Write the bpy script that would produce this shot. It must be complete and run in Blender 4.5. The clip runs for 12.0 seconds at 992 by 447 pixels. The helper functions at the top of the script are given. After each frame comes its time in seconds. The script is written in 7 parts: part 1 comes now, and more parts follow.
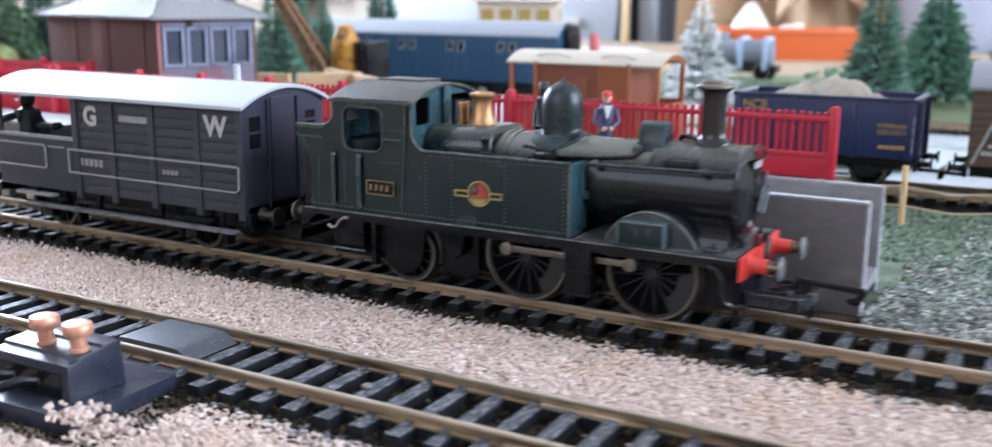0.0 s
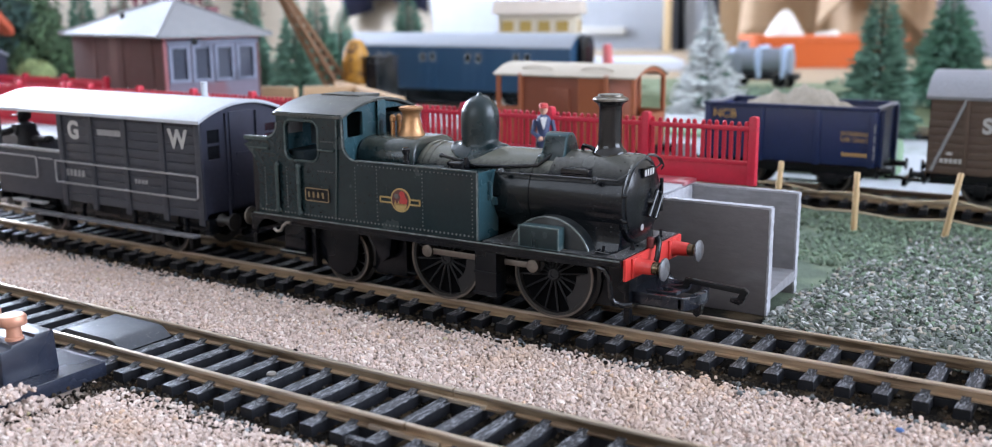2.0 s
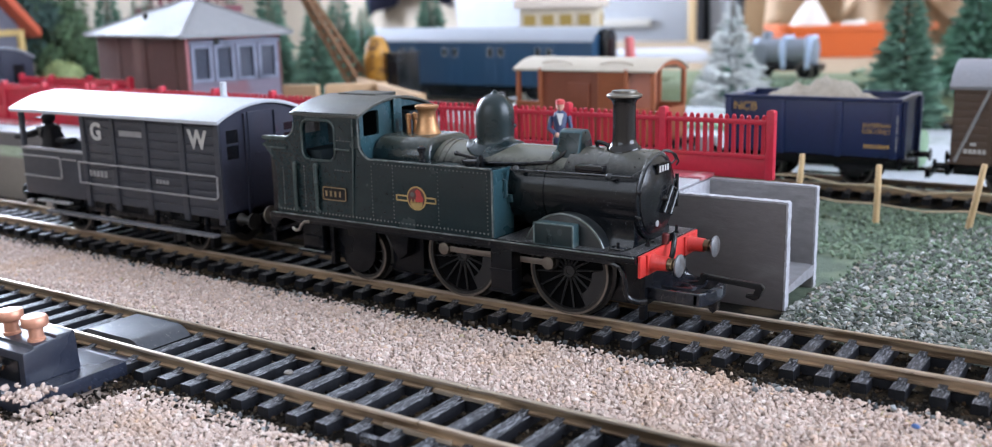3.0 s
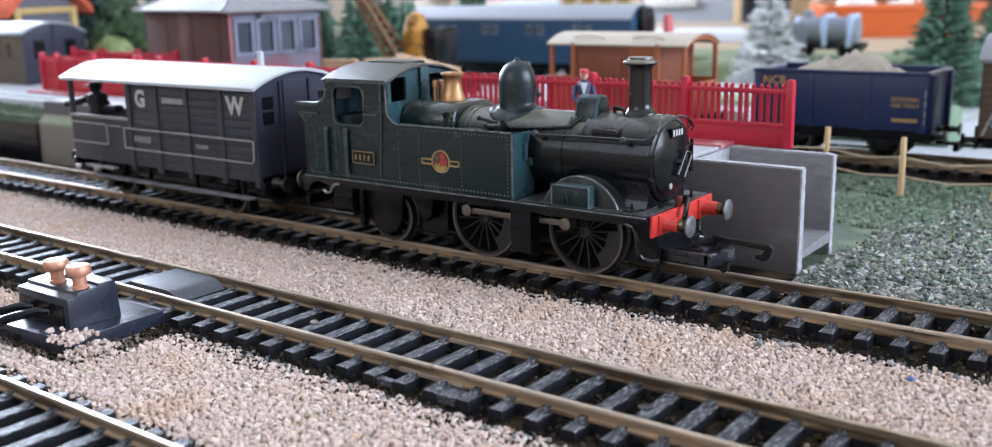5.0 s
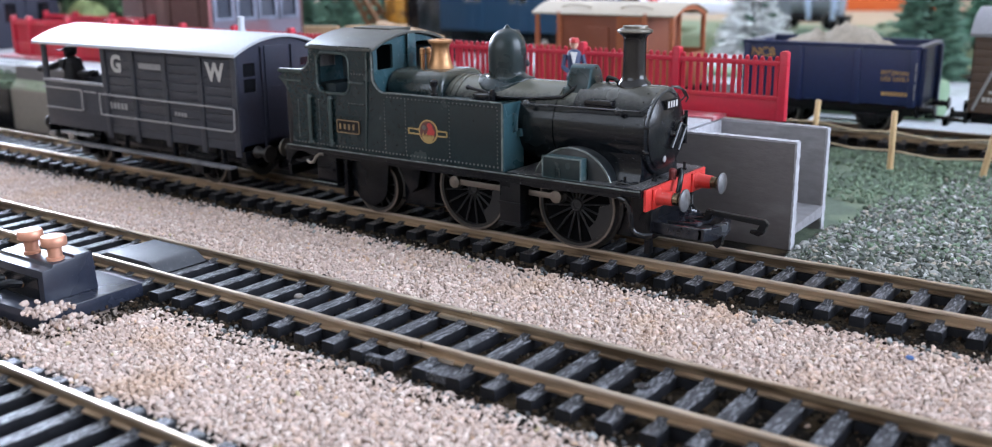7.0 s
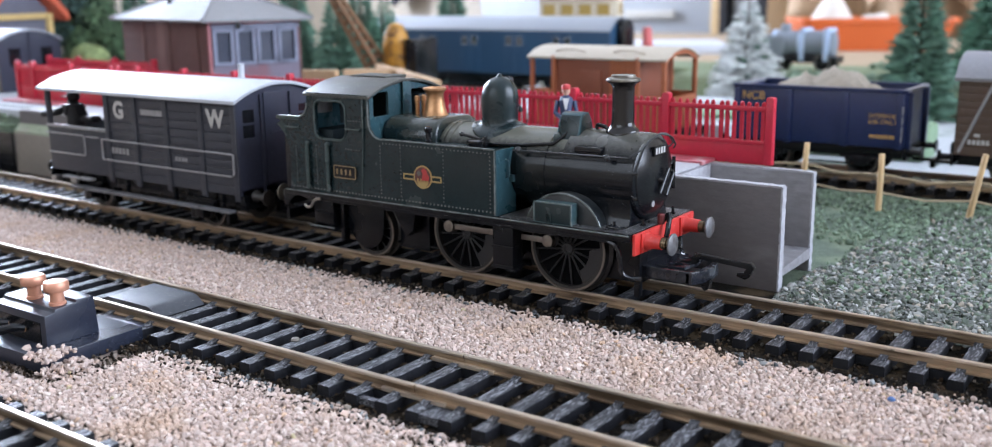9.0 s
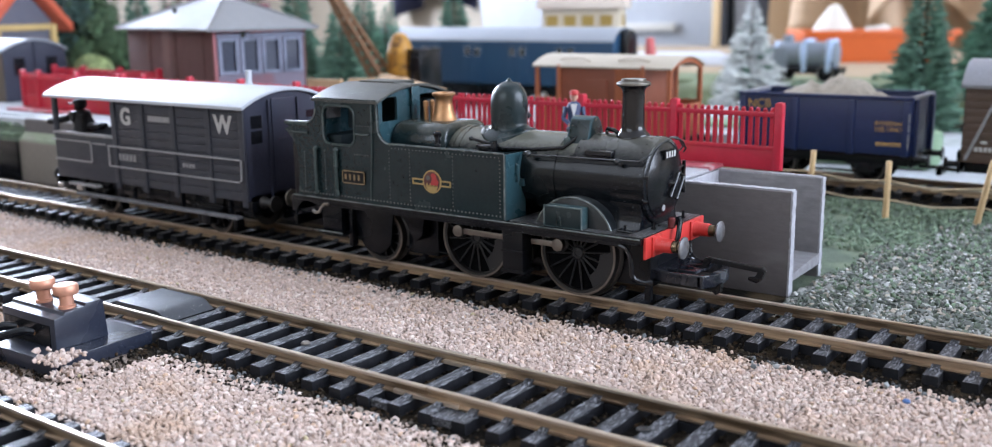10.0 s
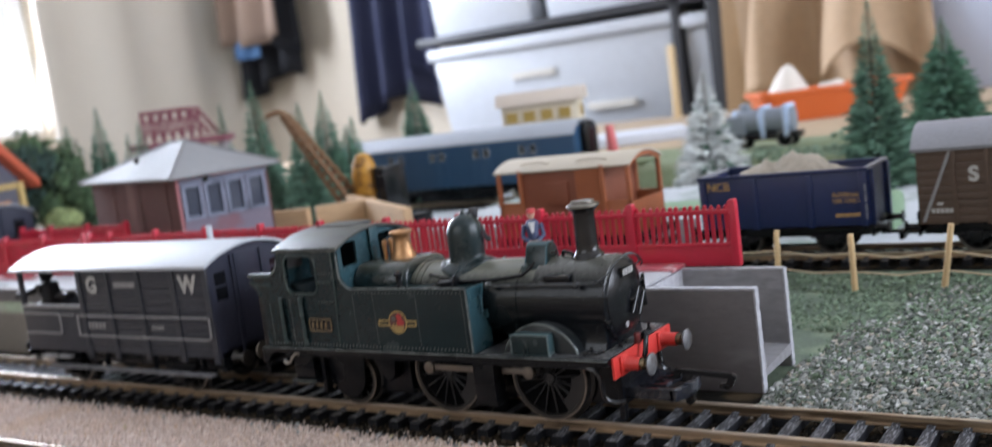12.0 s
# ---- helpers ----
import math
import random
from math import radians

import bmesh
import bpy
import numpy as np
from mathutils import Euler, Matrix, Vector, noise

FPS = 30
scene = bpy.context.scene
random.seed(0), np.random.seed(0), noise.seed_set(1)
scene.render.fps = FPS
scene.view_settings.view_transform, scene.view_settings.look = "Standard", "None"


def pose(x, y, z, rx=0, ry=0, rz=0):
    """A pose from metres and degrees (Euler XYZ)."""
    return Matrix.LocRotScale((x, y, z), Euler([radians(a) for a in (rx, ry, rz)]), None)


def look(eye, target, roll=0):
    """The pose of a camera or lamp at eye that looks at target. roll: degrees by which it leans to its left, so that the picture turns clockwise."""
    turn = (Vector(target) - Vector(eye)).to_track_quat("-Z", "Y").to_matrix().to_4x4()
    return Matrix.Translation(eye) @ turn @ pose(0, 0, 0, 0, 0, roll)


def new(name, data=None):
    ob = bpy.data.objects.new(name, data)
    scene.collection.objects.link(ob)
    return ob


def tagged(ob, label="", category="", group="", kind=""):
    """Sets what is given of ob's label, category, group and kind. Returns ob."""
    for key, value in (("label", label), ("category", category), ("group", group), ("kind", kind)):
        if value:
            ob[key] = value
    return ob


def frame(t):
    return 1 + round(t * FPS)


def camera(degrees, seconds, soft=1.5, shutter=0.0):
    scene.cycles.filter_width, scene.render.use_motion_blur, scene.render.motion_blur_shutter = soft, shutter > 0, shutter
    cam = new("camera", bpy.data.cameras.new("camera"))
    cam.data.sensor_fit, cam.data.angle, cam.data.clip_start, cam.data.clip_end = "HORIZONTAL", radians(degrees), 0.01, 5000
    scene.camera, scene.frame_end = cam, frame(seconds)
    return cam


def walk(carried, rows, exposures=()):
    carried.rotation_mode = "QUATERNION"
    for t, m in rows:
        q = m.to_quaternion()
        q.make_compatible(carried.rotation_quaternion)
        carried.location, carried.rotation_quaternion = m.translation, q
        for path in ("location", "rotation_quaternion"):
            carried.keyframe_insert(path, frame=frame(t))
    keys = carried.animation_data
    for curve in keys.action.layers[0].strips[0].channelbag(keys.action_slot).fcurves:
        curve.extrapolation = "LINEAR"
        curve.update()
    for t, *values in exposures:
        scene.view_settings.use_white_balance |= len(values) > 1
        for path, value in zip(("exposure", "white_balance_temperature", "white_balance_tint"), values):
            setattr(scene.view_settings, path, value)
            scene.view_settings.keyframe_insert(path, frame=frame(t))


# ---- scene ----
LENS = 52.19
# camera path: seconds, place in millimetres, yaw, pitch and roll in degrees
ROWS = [
    (0.0, 109.21, -207.22, 71.02, 28.676, -12.404, 0.395),
    (0.2, 133.47, -212.14, 75.12, 30.159, -11.821, 0.196),
    (0.5, 148.27, -202.89, 75.17, 31.716, -11.545, -0.273),
    (1.0, 142.70, -204.63, 71.07, 32.116, -11.656, 0.345),
    (1.5, 143.57, -203.74, 72.39, 32.355, -11.909, 0.213),
    (2.0, 147.40, -204.47, 73.64, 32.502, -11.912, -0.426),
    (2.5, 147.85, -202.91, 74.97, 33.137, -12.121, -0.936),
    (4.5, 160.15, -206.81, 72.13, 36.753, -12.720, -1.453),
    (5.0, 160.61, -207.90, 71.64, 36.782, -13.188, -1.270),
    (5.5, 158.60, -202.01, 72.30, 36.599, -13.922, -1.381),
    (6.0, 155.32, -200.78, 70.86, 36.201, -14.713, -1.237),
    (6.5, 154.87, -202.30, 71.01, 35.741, -15.001, -0.944),
    (7.0, 155.09, -204.99, 70.78, 35.491, -14.876, -0.547),
    (9.0, 159.10, -207.95, 73.57, 35.432, -12.769, -0.679),
    (9.5, 157.25, -209.58, 71.65, 35.354, -12.416, -0.722),
    (10.0, 157.13, -209.28, 71.31, 35.416, -12.000, -0.677),
    (10.5, 160.43, -210.22, 73.33, 35.522, -11.672, -0.808),
    (11.0, 162.00, -210.95, 74.91, 35.420, -10.000, -0.848),
    (11.3, 158.44, -210.46, 74.20, 35.034, -9.612, -1.108),
    (11.5, 161.96, -206.85, 77.31, 35.252, -9.262, -2.114),
    (11.7, 156.54, -206.88, 75.93, 34.878, -9.057, -3.260),
    (12.0, 162.95, -205.10, 82.37, 34.358, -7.274, -7.511),
]
MM = 0.001
cam = camera(LENS, 12.0, soft=1.05, shutter=0.34)
cam.data.dof.use_dof = True
cam.data.dof.focus_distance = 0.222
cam.data.dof.aperture_fstop = 21.0
walk(cam, [(t, pose(x * MM, y * MM, z * MM, 90 + pitch, 0, yaw) @ pose(0, 0, 0, 0, 0, roll)) for t, x, y, z, yaw, pitch, roll in ROWS],
     [(0.0, 0.2, 6300, 10), (0.5, 0.05, 6330, 10), (1.0, 0.02, 6480, 10), (2.0, 0.06, 6430, 10), (4.5, -0.02, 6500, 10), (6.0, -0.03, 6480, 10), (7.0, 0.03, 6380, 10), (9.0, 0.01, 6420, 10), (11.0, 0.0, 6470, 10), (11.5, -0.13, 6680, 10), (12.0, -0.34, 6880, 10)])

# ---- daylight: overcast sky outside, windows in the room's walls, an added fill from the south ----
world = bpy.data.worlds.new("world")
scene.world = world
world.use_nodes = True
sky = world.node_tree.nodes.new("ShaderNodeTexSky")
sky.sky_type, sky.sun_disc = "NISHITA", False
sky.sun_elevation, sky.sun_rotation = radians(38), radians(250)
world.node_tree.links.new(sky.outputs[0], world.node_tree.nodes["Background"].inputs[0])
world.node_tree.nodes["Background"].inputs[1].default_value = 0.08


def window_and_fill_light(eye, target, width, height, watts, colour):
    lamp = bpy.data.lights.new("window_and_fill_light", "AREA")
    lamp.shape, lamp.size, lamp.size_y, lamp.energy, lamp.color = "RECTANGLE", width, height, watts, colour
    ob = new("window_and_fill_light", lamp)
    ob.matrix_world = look(eye, target)
    return ob


window_and_fill_light((1.98, 0.45, 0.825), (0, 0.2, 0.2), 1.68, 1.33, 90, (0.715, 0.80, 0.975))
window_and_fill_light((-2.08, 0.755, 0.725), (0, 0.5, 0.3), 0.98, 1.17, 112, (0.68, 0.785, 1.0))
# made-up south fill, unseen, brightens the faces turned to the camera
window_and_fill_light((-0.45, -1.68, 0.9), (-0.45, 0, 0.7), 1.48, 0.98, 13, (0.84, 0.90, 1.0))


# ---- building blocks, in millimetres ----
def thing(name, label, category, x=0, y=0, z=0, rz=0, group="", kind=""):
    ob = new(name)
    ob.empty_display_size = 0.005
    ob.matrix_world = pose(x * MM, y * MM, z * MM, 0, 0, rz)
    return tagged(ob, label, category, group, kind)


def to_mesh(name, bm, mats, bevel=0.0, sharp=35):
    bmesh.ops.remove_doubles(bm, verts=bm.verts, dist=1e-4)
    bmesh.ops.recalc_face_normals(bm, faces=bm.faces)
    if bevel:
        for f in bm.faces:
            f.smooth = any(len(e.link_faces) == 2 and 0.02 < e.calc_face_angle(0) <= 0.6 for e in f.edges)
        edges = [e for e in bm.edges if len(e.link_faces) == 2 and e.calc_face_angle(0) > 0.6]
        cut = bmesh.ops.bevel(bm, geom=edges, offset=bevel, segments=2, profile=0.6, affect="EDGES", clamp_overlap=True)
        for f in cut["faces"]:
            f.smooth = True
    else:
        for f in bm.faces:
            f.smooth = True
    bm.transform(Matrix.Scale(MM, 4))
    me = bpy.data.meshes.new(name)
    bm.to_mesh(me)
    bm.free()
    for m in mats if isinstance(mats, (list, tuple)) else [mats]:
        me.materials.append(m)
    me.set_sharp_from_angle(angle=radians(sharp))
    return me


def put(name, me, parent=None, at=(0, 0, 0), turn=(0, 0, 0), label=""):
    ob = new(name, me)
    ob.parent = parent
    ob.matrix_basis = pose(at[0] * MM, at[1] * MM, at[2] * MM, *turn)
    return tagged(ob, label)


def part(name, bm, mat, parent, label="", bevel=0.0, at=(0, 0, 0), turn=(0, 0, 0), sharp=35):
    return put(name, to_mesh(name, bm, mat, bevel, sharp), parent, at, turn, label)


def single(name, bm, mat, label, category, bevel=0.0, at=(0, 0, 0), rz=0, group="", kind=""):
    return tagged(put(name, to_mesh(name, bm, mat, bevel), None, at, (0, 0, rz)), label, category, group, kind)


def B():
    return bmesh.new()


def box(bm, x0, x1, y0, y1, z0, z1, mi=0):
    v = [bm.verts.new(p) for p in ((x0, y0, z0), (x1, y0, z0), (x1, y1, z0), (x0, y1, z0), (x0, y0, z1), (x1, y0, z1), (x1, y1, z1), (x0, y1, z1))]
    for f in ((0, 3, 2, 1), (4, 5, 6, 7), (0, 1, 5, 4), (1, 2, 6, 5), (2, 3, 7, 6), (3, 0, 4, 7)):
        bm.faces.new([v[i] for i in f]).material_index = mi
    return bm


def prism(bm, points, axis, a, b, mi=0):
    """A polygon drawn across an axis and pushed along it from a to b."""
    def place(p, c):
        return {"x": (c, p[0], p[1]), "y": (p[0], c, p[1]), "z": (p[0], p[1], c)}[axis]
    lo, hi = [bm.verts.new(place(p, a)) for p in points], [bm.verts.new(place(p, b)) for p in points]
    n = len(points)
    bm.faces.new(lo).material_index = mi
    bm.faces.new(hi[::-1]).material_index = mi
    for i in range(n):
        bm.faces.new((lo[i], lo[(i + 1) % n], hi[(i + 1) % n], hi[i])).material_index = mi
    return bm


def lathe(bm, profile, centre=(0, 0, 0), axis="z", seg=28, mi=0, closed=False):
    """Rings of (radius, height) turned round an axis."""
    rings = []
    for r, h in profile:
        ring = []
        for i in range(seg):
            a = 2 * math.pi * i / seg
            u, w = r * math.cos(a), r * math.sin(a)
            p = {"z": (u, w, h), "y": (u, h, w), "x": (h, u, w)}[axis]
            ring.append(bm.verts.new((p[0] + centre[0], p[1] + centre[1], p[2] + centre[2])))
        rings.append(ring)
    if closed:
        rings.append(rings[0])
    for lo, hi in zip(rings, rings[1:]):
        for i in range(seg):
            bm.faces.new((lo[i], lo[(i + 1) % seg], hi[(i + 1) % seg], hi[i])).material_index = mi
    if not closed:
        bm.faces.new(rings[0][::-1]).material_index = mi
        bm.faces.new(rings[-1]).material_index = mi
    return bm


def rod(bm, p, q, r, r2=None, seg=10, mi=0):
    p, q = Vector(p), Vector(q)
    way = (q - p).normalized()
    side = way.orthogonal().normalized()
    up = way.cross(side)
    rings = []
    for c, rad in ((p, r), (q, r if r2 is None else r2)):
        rings.append([bm.verts.new(c + rad * (math.cos(2 * math.pi * i / seg) * side + math.sin(2 * math.pi * i / seg) * up)) for i in range(seg)])
    for i in range(seg):
        bm.faces.new((rings[0][i], rings[0][(i + 1) % seg], rings[1][(i + 1) % seg], rings[1][i])).material_index = mi
    bm.faces.new(rings[0][::-1]).material_index = mi
    bm.faces.new(rings[1]).material_index = mi
    return bm


def pipe(bm, points, r, seg=8, mi=0):
    pts = [Vector(p) for p in points]
    rings, side = [], None
    for i, p in enumerate(pts):
        way = (pts[min(i + 1, len(pts) - 1)] - pts[max(i - 1, 0)]).normalized()
        side = (side - way * side.dot(way)).normalized() if side else way.orthogonal().normalized()
        up = way.cross(side)
        rings.append([bm.verts.new(p + r * (math.cos(2 * math.pi * k / seg) * side + math.sin(2 * math.pi * k / seg) * up)) for k in range(seg)])
    for lo, hi in zip(rings, rings[1:]):
        for k in range(seg):
            bm.faces.new((lo[k], lo[(k + 1) % seg], hi[(k + 1) % seg], hi[k])).material_index = mi
    bm.faces.new(rings[0][::-1]).material_index = mi
    bm.faces.new(rings[-1]).material_index = mi
    return bm


def ball(bm, c, r, u=12, v=8, scale=(1, 1, 1), mi=0):
    got = bmesh.ops.create_uvsphere(bm, u_segments=u, v_segments=v, radius=r)
    for w in got["verts"]:
        w.co = Vector((w.co.x * scale[0], w.co.y * scale[1], w.co.z * scale[2])) + Vector(c)
    for f in {f for w in got["verts"] for f in w.link_faces}:
        f.material_index = mi
    return bm


def arc(cx, cz, r, a0, a1, n, rz=None):
    """Points on an arc, angles in degrees."""
    return [(cx + r * math.cos(radians(a0 + (a1 - a0) * i / n)), cz + (rz or r) * math.sin(radians(a0 + (a1 - a0) * i / n))) for i in range(n + 1)]


def rounded(x0, x1, z0, z1, r, n=4):
    """A rectangle with rounded corners, counter-clockwise."""
    return arc(x1 - r, z0 + r, r, -90, 0, n) + arc(x1 - r, z1 - r, r, 0, 90, n) + arc(x0 + r, z1 - r, r, 90, 180, n) + arc(x0 + r, z0 + r, r, 180, 270, n)


def plate(bm, outer, holes, axis, a, b, mi=0):
    """A flat plate of any outline with holes through it, from a to b along the axis."""
    def place(p, c):
        return {"x": (c, p[0], p[1]), "y": (p[0], c, p[1]), "z": (p[0], p[1], c)}[axis]
    loops = [outer] + holes
    lo, hi = [[bm.verts.new(place(p, a)) for p in loop] for loop in loops], [[bm.verts.new(place(p, b)) for p in loop] for loop in loops]
    for side in (lo, hi):
        edges = [bm.edges.new((loop[i], loop[(i + 1) % len(loop)])) for loop in side for i in range(len(loop))]
        fill = bmesh.ops.triangle_fill(bm, use_beauty=True, use_dissolve=False, edges=edges)
        for f in fill["geom"]:
            if isinstance(f, bmesh.types.BMFace):
                f.material_index = mi
    for l, h in zip(lo, hi):
        for i in range(len(l)):
            bm.faces.new((l[i], l[(i + 1) % len(l)], h[(i + 1) % len(l)], h[i])).material_index = mi
    return bm


def lettering(text, size, mat, parent, at, turn, depth=0.05, wide=1.0, label="", align="CENTER", bold=0.0):
    curve = bpy.data.curves.new("lettering", "FONT")
    curve.offset = bold * MM
    curve.body, curve.size, curve.extrude, curve.align_x, curve.align_y = text, size * MM, depth * MM, align, "CENTER"
    holder = bpy.data.objects.new("lettering", curve)
    scene.collection.objects.link(holder)
    bpy.context.view_layer.update()
    me = bpy.data.meshes.new_from_object(holder.evaluated_get(bpy.context.evaluated_depsgraph_get()))
    bpy.data.objects.remove(holder)
    me.transform(Matrix.Diagonal((wide, 1, 1, 1)))
    me.materials.clear()
    me.materials.append(mat)
    return put("lettering", me, parent, at, turn, label)


# ---- materials ----
def material(name, colour, rough=0.5, metal=0.0, vary=0.12, grain=900, cloud=60, bump=0.15, deep=0.1, tint=None, mix=0.0, dust=None, dusty=0.0, spread=0.0, stretch=(1, 1, 1), spec=0.5, per="object", palette=(), settle=None, world_space=False):
    """Paint, plastic, metal or stone: base colour with fine and broad variation, a second tint in patches, specks of dust and fine relief."""
    m = bpy.data.materials.new(name)
    m.use_nodes = True
    nt = m.node_tree
    bsdf = nt.nodes["Principled BSDF"]
    link = nt.links.new

    def node(kind, **values):
        n = nt.nodes.new(kind)
        for key, value in values.items():
            n.inputs[key].default_value = value
        return n

    def blend(fac, a, b, mode="MIX"):
        n = nt.nodes.new("ShaderNodeMix")
        n.data_type, n.blend_type = "RGBA", mode
        for sock, value in ((n.inputs[0], fac), (n.inputs[6], a), (n.inputs[7], b)):
            if isinstance(value, bpy.types.NodeSocket):
                link(value, sock)
            else:
                sock.default_value = value
        return n.outputs[2]

    def ramp(value, lo, hi):
        n = node("ShaderNodeMapRange", **{"From Min": lo, "From Max": hi})
        link(value, n.inputs["Value"])
        return n.outputs[0]

    co = nt.nodes.new("ShaderNodeTexCoord").outputs["Object"]
    place = co
    if world_space:
        co = nt.nodes.new("ShaderNodeNewGeometry").outputs["Position"]
    mapping = node("ShaderNodeMapping", Scale=stretch)
    link(co, mapping.inputs[0])
    co = mapping.outputs[0]
    fine, broad = node("ShaderNodeTexNoise", Scale=grain, Detail=6.0, Roughness=0.65), node("ShaderNodeTexNoise", Scale=cloud, Detail=4.0)
    link(co, fine.inputs[0]), link(co, broad.inputs[0])
    c = (*colour, 1)
    dark, light = tuple(v * (1 - vary) for v in colour) + (1,), tuple(min(1, v * (1 + vary)) for v in colour) + (1,)
    out = blend(ramp(fine.outputs[0], 0.3, 0.7), dark, light)
    out = blend(ramp(broad.outputs[0], 0.35, 0.65), out, blend(0.5, out, c), "MIX")
    if palette:
        info = nt.nodes.new("ShaderNodeNewGeometry")
        pick = nt.nodes.new("ShaderNodeValToRGB")
        pick.color_ramp.interpolation = "CONSTANT"
        while len(pick.color_ramp.elements) < len(palette):
            pick.color_ramp.elements.new(1.0)
        for element, (start, shade) in zip(pick.color_ramp.elements, palette):
            element.position, element.color = start, (*shade, 1)
        link(info.outputs["Random Per Island"], pick.inputs[0])
        out = blend(0.8, out, pick.outputs[0])
    if tint:
        patch = node("ShaderNodeMapRange", **{"From Min": 0.62 - 0.3 * mix, "From Max": 0.72 - 0.2 * mix, "To Max": 0.65 if palette else 1.0})
        link(broad.outputs[0], patch.inputs["Value"])
        out = blend(patch.outputs[0], out, (*tint, 1))
    if spread:
        info = nt.nodes.new("ShaderNodeNewGeometry" if per == "island" else "ShaderNodeObjectInfo")
        value = info.outputs["Random Per Island"] if per == "island" else info.outputs["Random"]
        hsv = node("ShaderNodeHueSaturation")
        link(out, hsv.inputs["Color"])
        n = node("ShaderNodeMapRange", **{"To Min": 1 - spread, "To Max": 1 + spread})
        link(value, n.inputs["Value"]), link(n.outputs[0], hsv.inputs["Value"])
        out = hsv.outputs[0]
    if dust:
        speck = node("ShaderNodeTexNoise", Scale=2600 if stretch == (1, 1, 1) else 3600, Detail=2.0)
        link(co, speck.inputs[0])
        out = blend(ramp(speck.outputs[0], 0.70 - 0.12 * dusty, 0.78 - 0.12 * dusty), out, (*dust, 1))
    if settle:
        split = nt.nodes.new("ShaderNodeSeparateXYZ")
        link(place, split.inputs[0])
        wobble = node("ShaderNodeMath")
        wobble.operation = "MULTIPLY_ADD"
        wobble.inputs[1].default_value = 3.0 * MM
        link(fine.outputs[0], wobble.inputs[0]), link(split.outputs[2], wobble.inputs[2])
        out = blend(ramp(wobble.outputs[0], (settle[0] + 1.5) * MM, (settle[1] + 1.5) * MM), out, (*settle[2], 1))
    link(out, bsdf.inputs["Base Color"])
    bsdf.inputs["Metallic"].default_value = metal
    n = node("ShaderNodeMapRange", **{"From Min": 0.3, "From Max": 0.7, "To Min": max(0.04, rough - 0.09), "To Max": min(1, rough + 0.09)})
    link(broad.outputs[0], n.inputs["Value"]), link(n.outputs[0], bsdf.inputs["Roughness"])
    bsdf.inputs["Specular IOR Level"].default_value = spec
    if bump:
        b = node("ShaderNodeBump", Strength=bump, Distance=deep * MM)
        link(fine.outputs[0], b.inputs["Height"]), link(b.outputs[0], bsdf.inputs["Normal"])
    return m


DUST = (0.45, 0.43, 0.4)
green = material("loco_green", (0.0085, 0.0185, 0.0208), 0.22, vary=0.25, cloud=90, bump=0.12, deep=0.05, tint=(0.014, 0.027, 0.029), mix=0.2, spec=0.42)
green_bare = material("loco_green_blue", (0.026, 0.066, 0.080), 0.3, vary=0.2, cloud=120, bump=0.1, deep=0.05, dust=DUST, dusty=0.05, spec=0.4)
black_paint = material("black_paint", (0.005, 0.0055, 0.0070), 0.2, vary=0.3, bump=0.15, deep=0.05, dust=(0.2, 0.2, 0.2), dusty=0.03, spec=0.4)
black_plastic = material("black_plastic", (0.004, 0.0045, 0.006), 0.26, vary=0.3, bump=0.15, deep=0.05, spec=0.25)
roof_dusty = material("dusty_roof", (0.040, 0.042, 0.037), 0.44, vary=0.3, cloud=150, bump=0.2, deep=0.06, tint=(0.065, 0.064, 0.054), mix=0.4, dust=DUST, dusty=0.05, spec=0.45)
copper = material("copper", (0.47, 0.26, 0.13), 0.45, 0.9, vary=0.15, bump=0.1, deep=0.04)
copper_pale = material("copper_plated", (0.62, 0.31, 0.21), 0.42, 0.55, vary=0.15, bump=0.1, deep=0.04)
brass = material("brass", (0.14, 0.10, 0.062), 0.35, 0.9, vary=0.2)
tyre_steel = material("tyre_steel", (0.155, 0.130, 0.110), 0.42, 0.6, vary=0.2, tint=(0.085, 0.068, 0.055), mix=0.3)
rivet_worn = material("worn_rivets", (0.085, 0.092, 0.088), 0.6, vary=0.2, bump=0)
steel = material("steel", (0.42, 0.40, 0.38), 0.34, 1.0, vary=0.2, tint=(0.2, 0.15, 0.1), mix=0.2)
dull_steel = material("dull_steel", (0.20, 0.18, 0.16), 0.45, 0.8, vary=0.2)
beam_red = material("beam_red", (0.52, 0.034, 0.028), 0.42, vary=0.12, dust=DUST, dusty=0.1)
plate_gilt = material("dull_gilt", (0.20, 0.13, 0.055), 0.5, vary=0.2, bump=0)
gold = material("gold_print", (0.36, 0.25, 0.09), 0.5, vary=0.1, bump=0)
crest_red = material("crest_red", (0.38, 0.03, 0.03), 0.5, vary=0.2, bump=0)
van_line = material("worn_grey_line", (0.24, 0.235, 0.24), 0.6, vary=0.3, cloud=150, bump=0.1)
foot_grey = material("worn_footboard_grey", (0.125, 0.125, 0.135), 0.5, vary=0.35, cloud=150, tint=(0.06, 0.06, 0.066), mix=0.3, bump=0.1)
van_print = material("grey_print", (0.42, 0.41, 0.40), 0.65, vary=0.15, bump=0)
van_grey = material("van_dark_grey", (0.040, 0.042, 0.052), 0.45, vary=0.2, bump=0.2, deep=0.06, stretch=(0.3, 1, 1), spec=0.3)
van_white = material("white_roof", (0.41, 0.43, 0.465), 0.45, vary=0.08, cloud=40, bump=0.08)
rail_web = material("tarnished_rail_web", (0.42, 0.315, 0.215), 0.38, 0.8, vary=0.35, cloud=420, tint=(0.12, 0.082, 0.052), mix=0.40, bump=0.3, deep=0.05, stretch=(0.1, 1, 1))
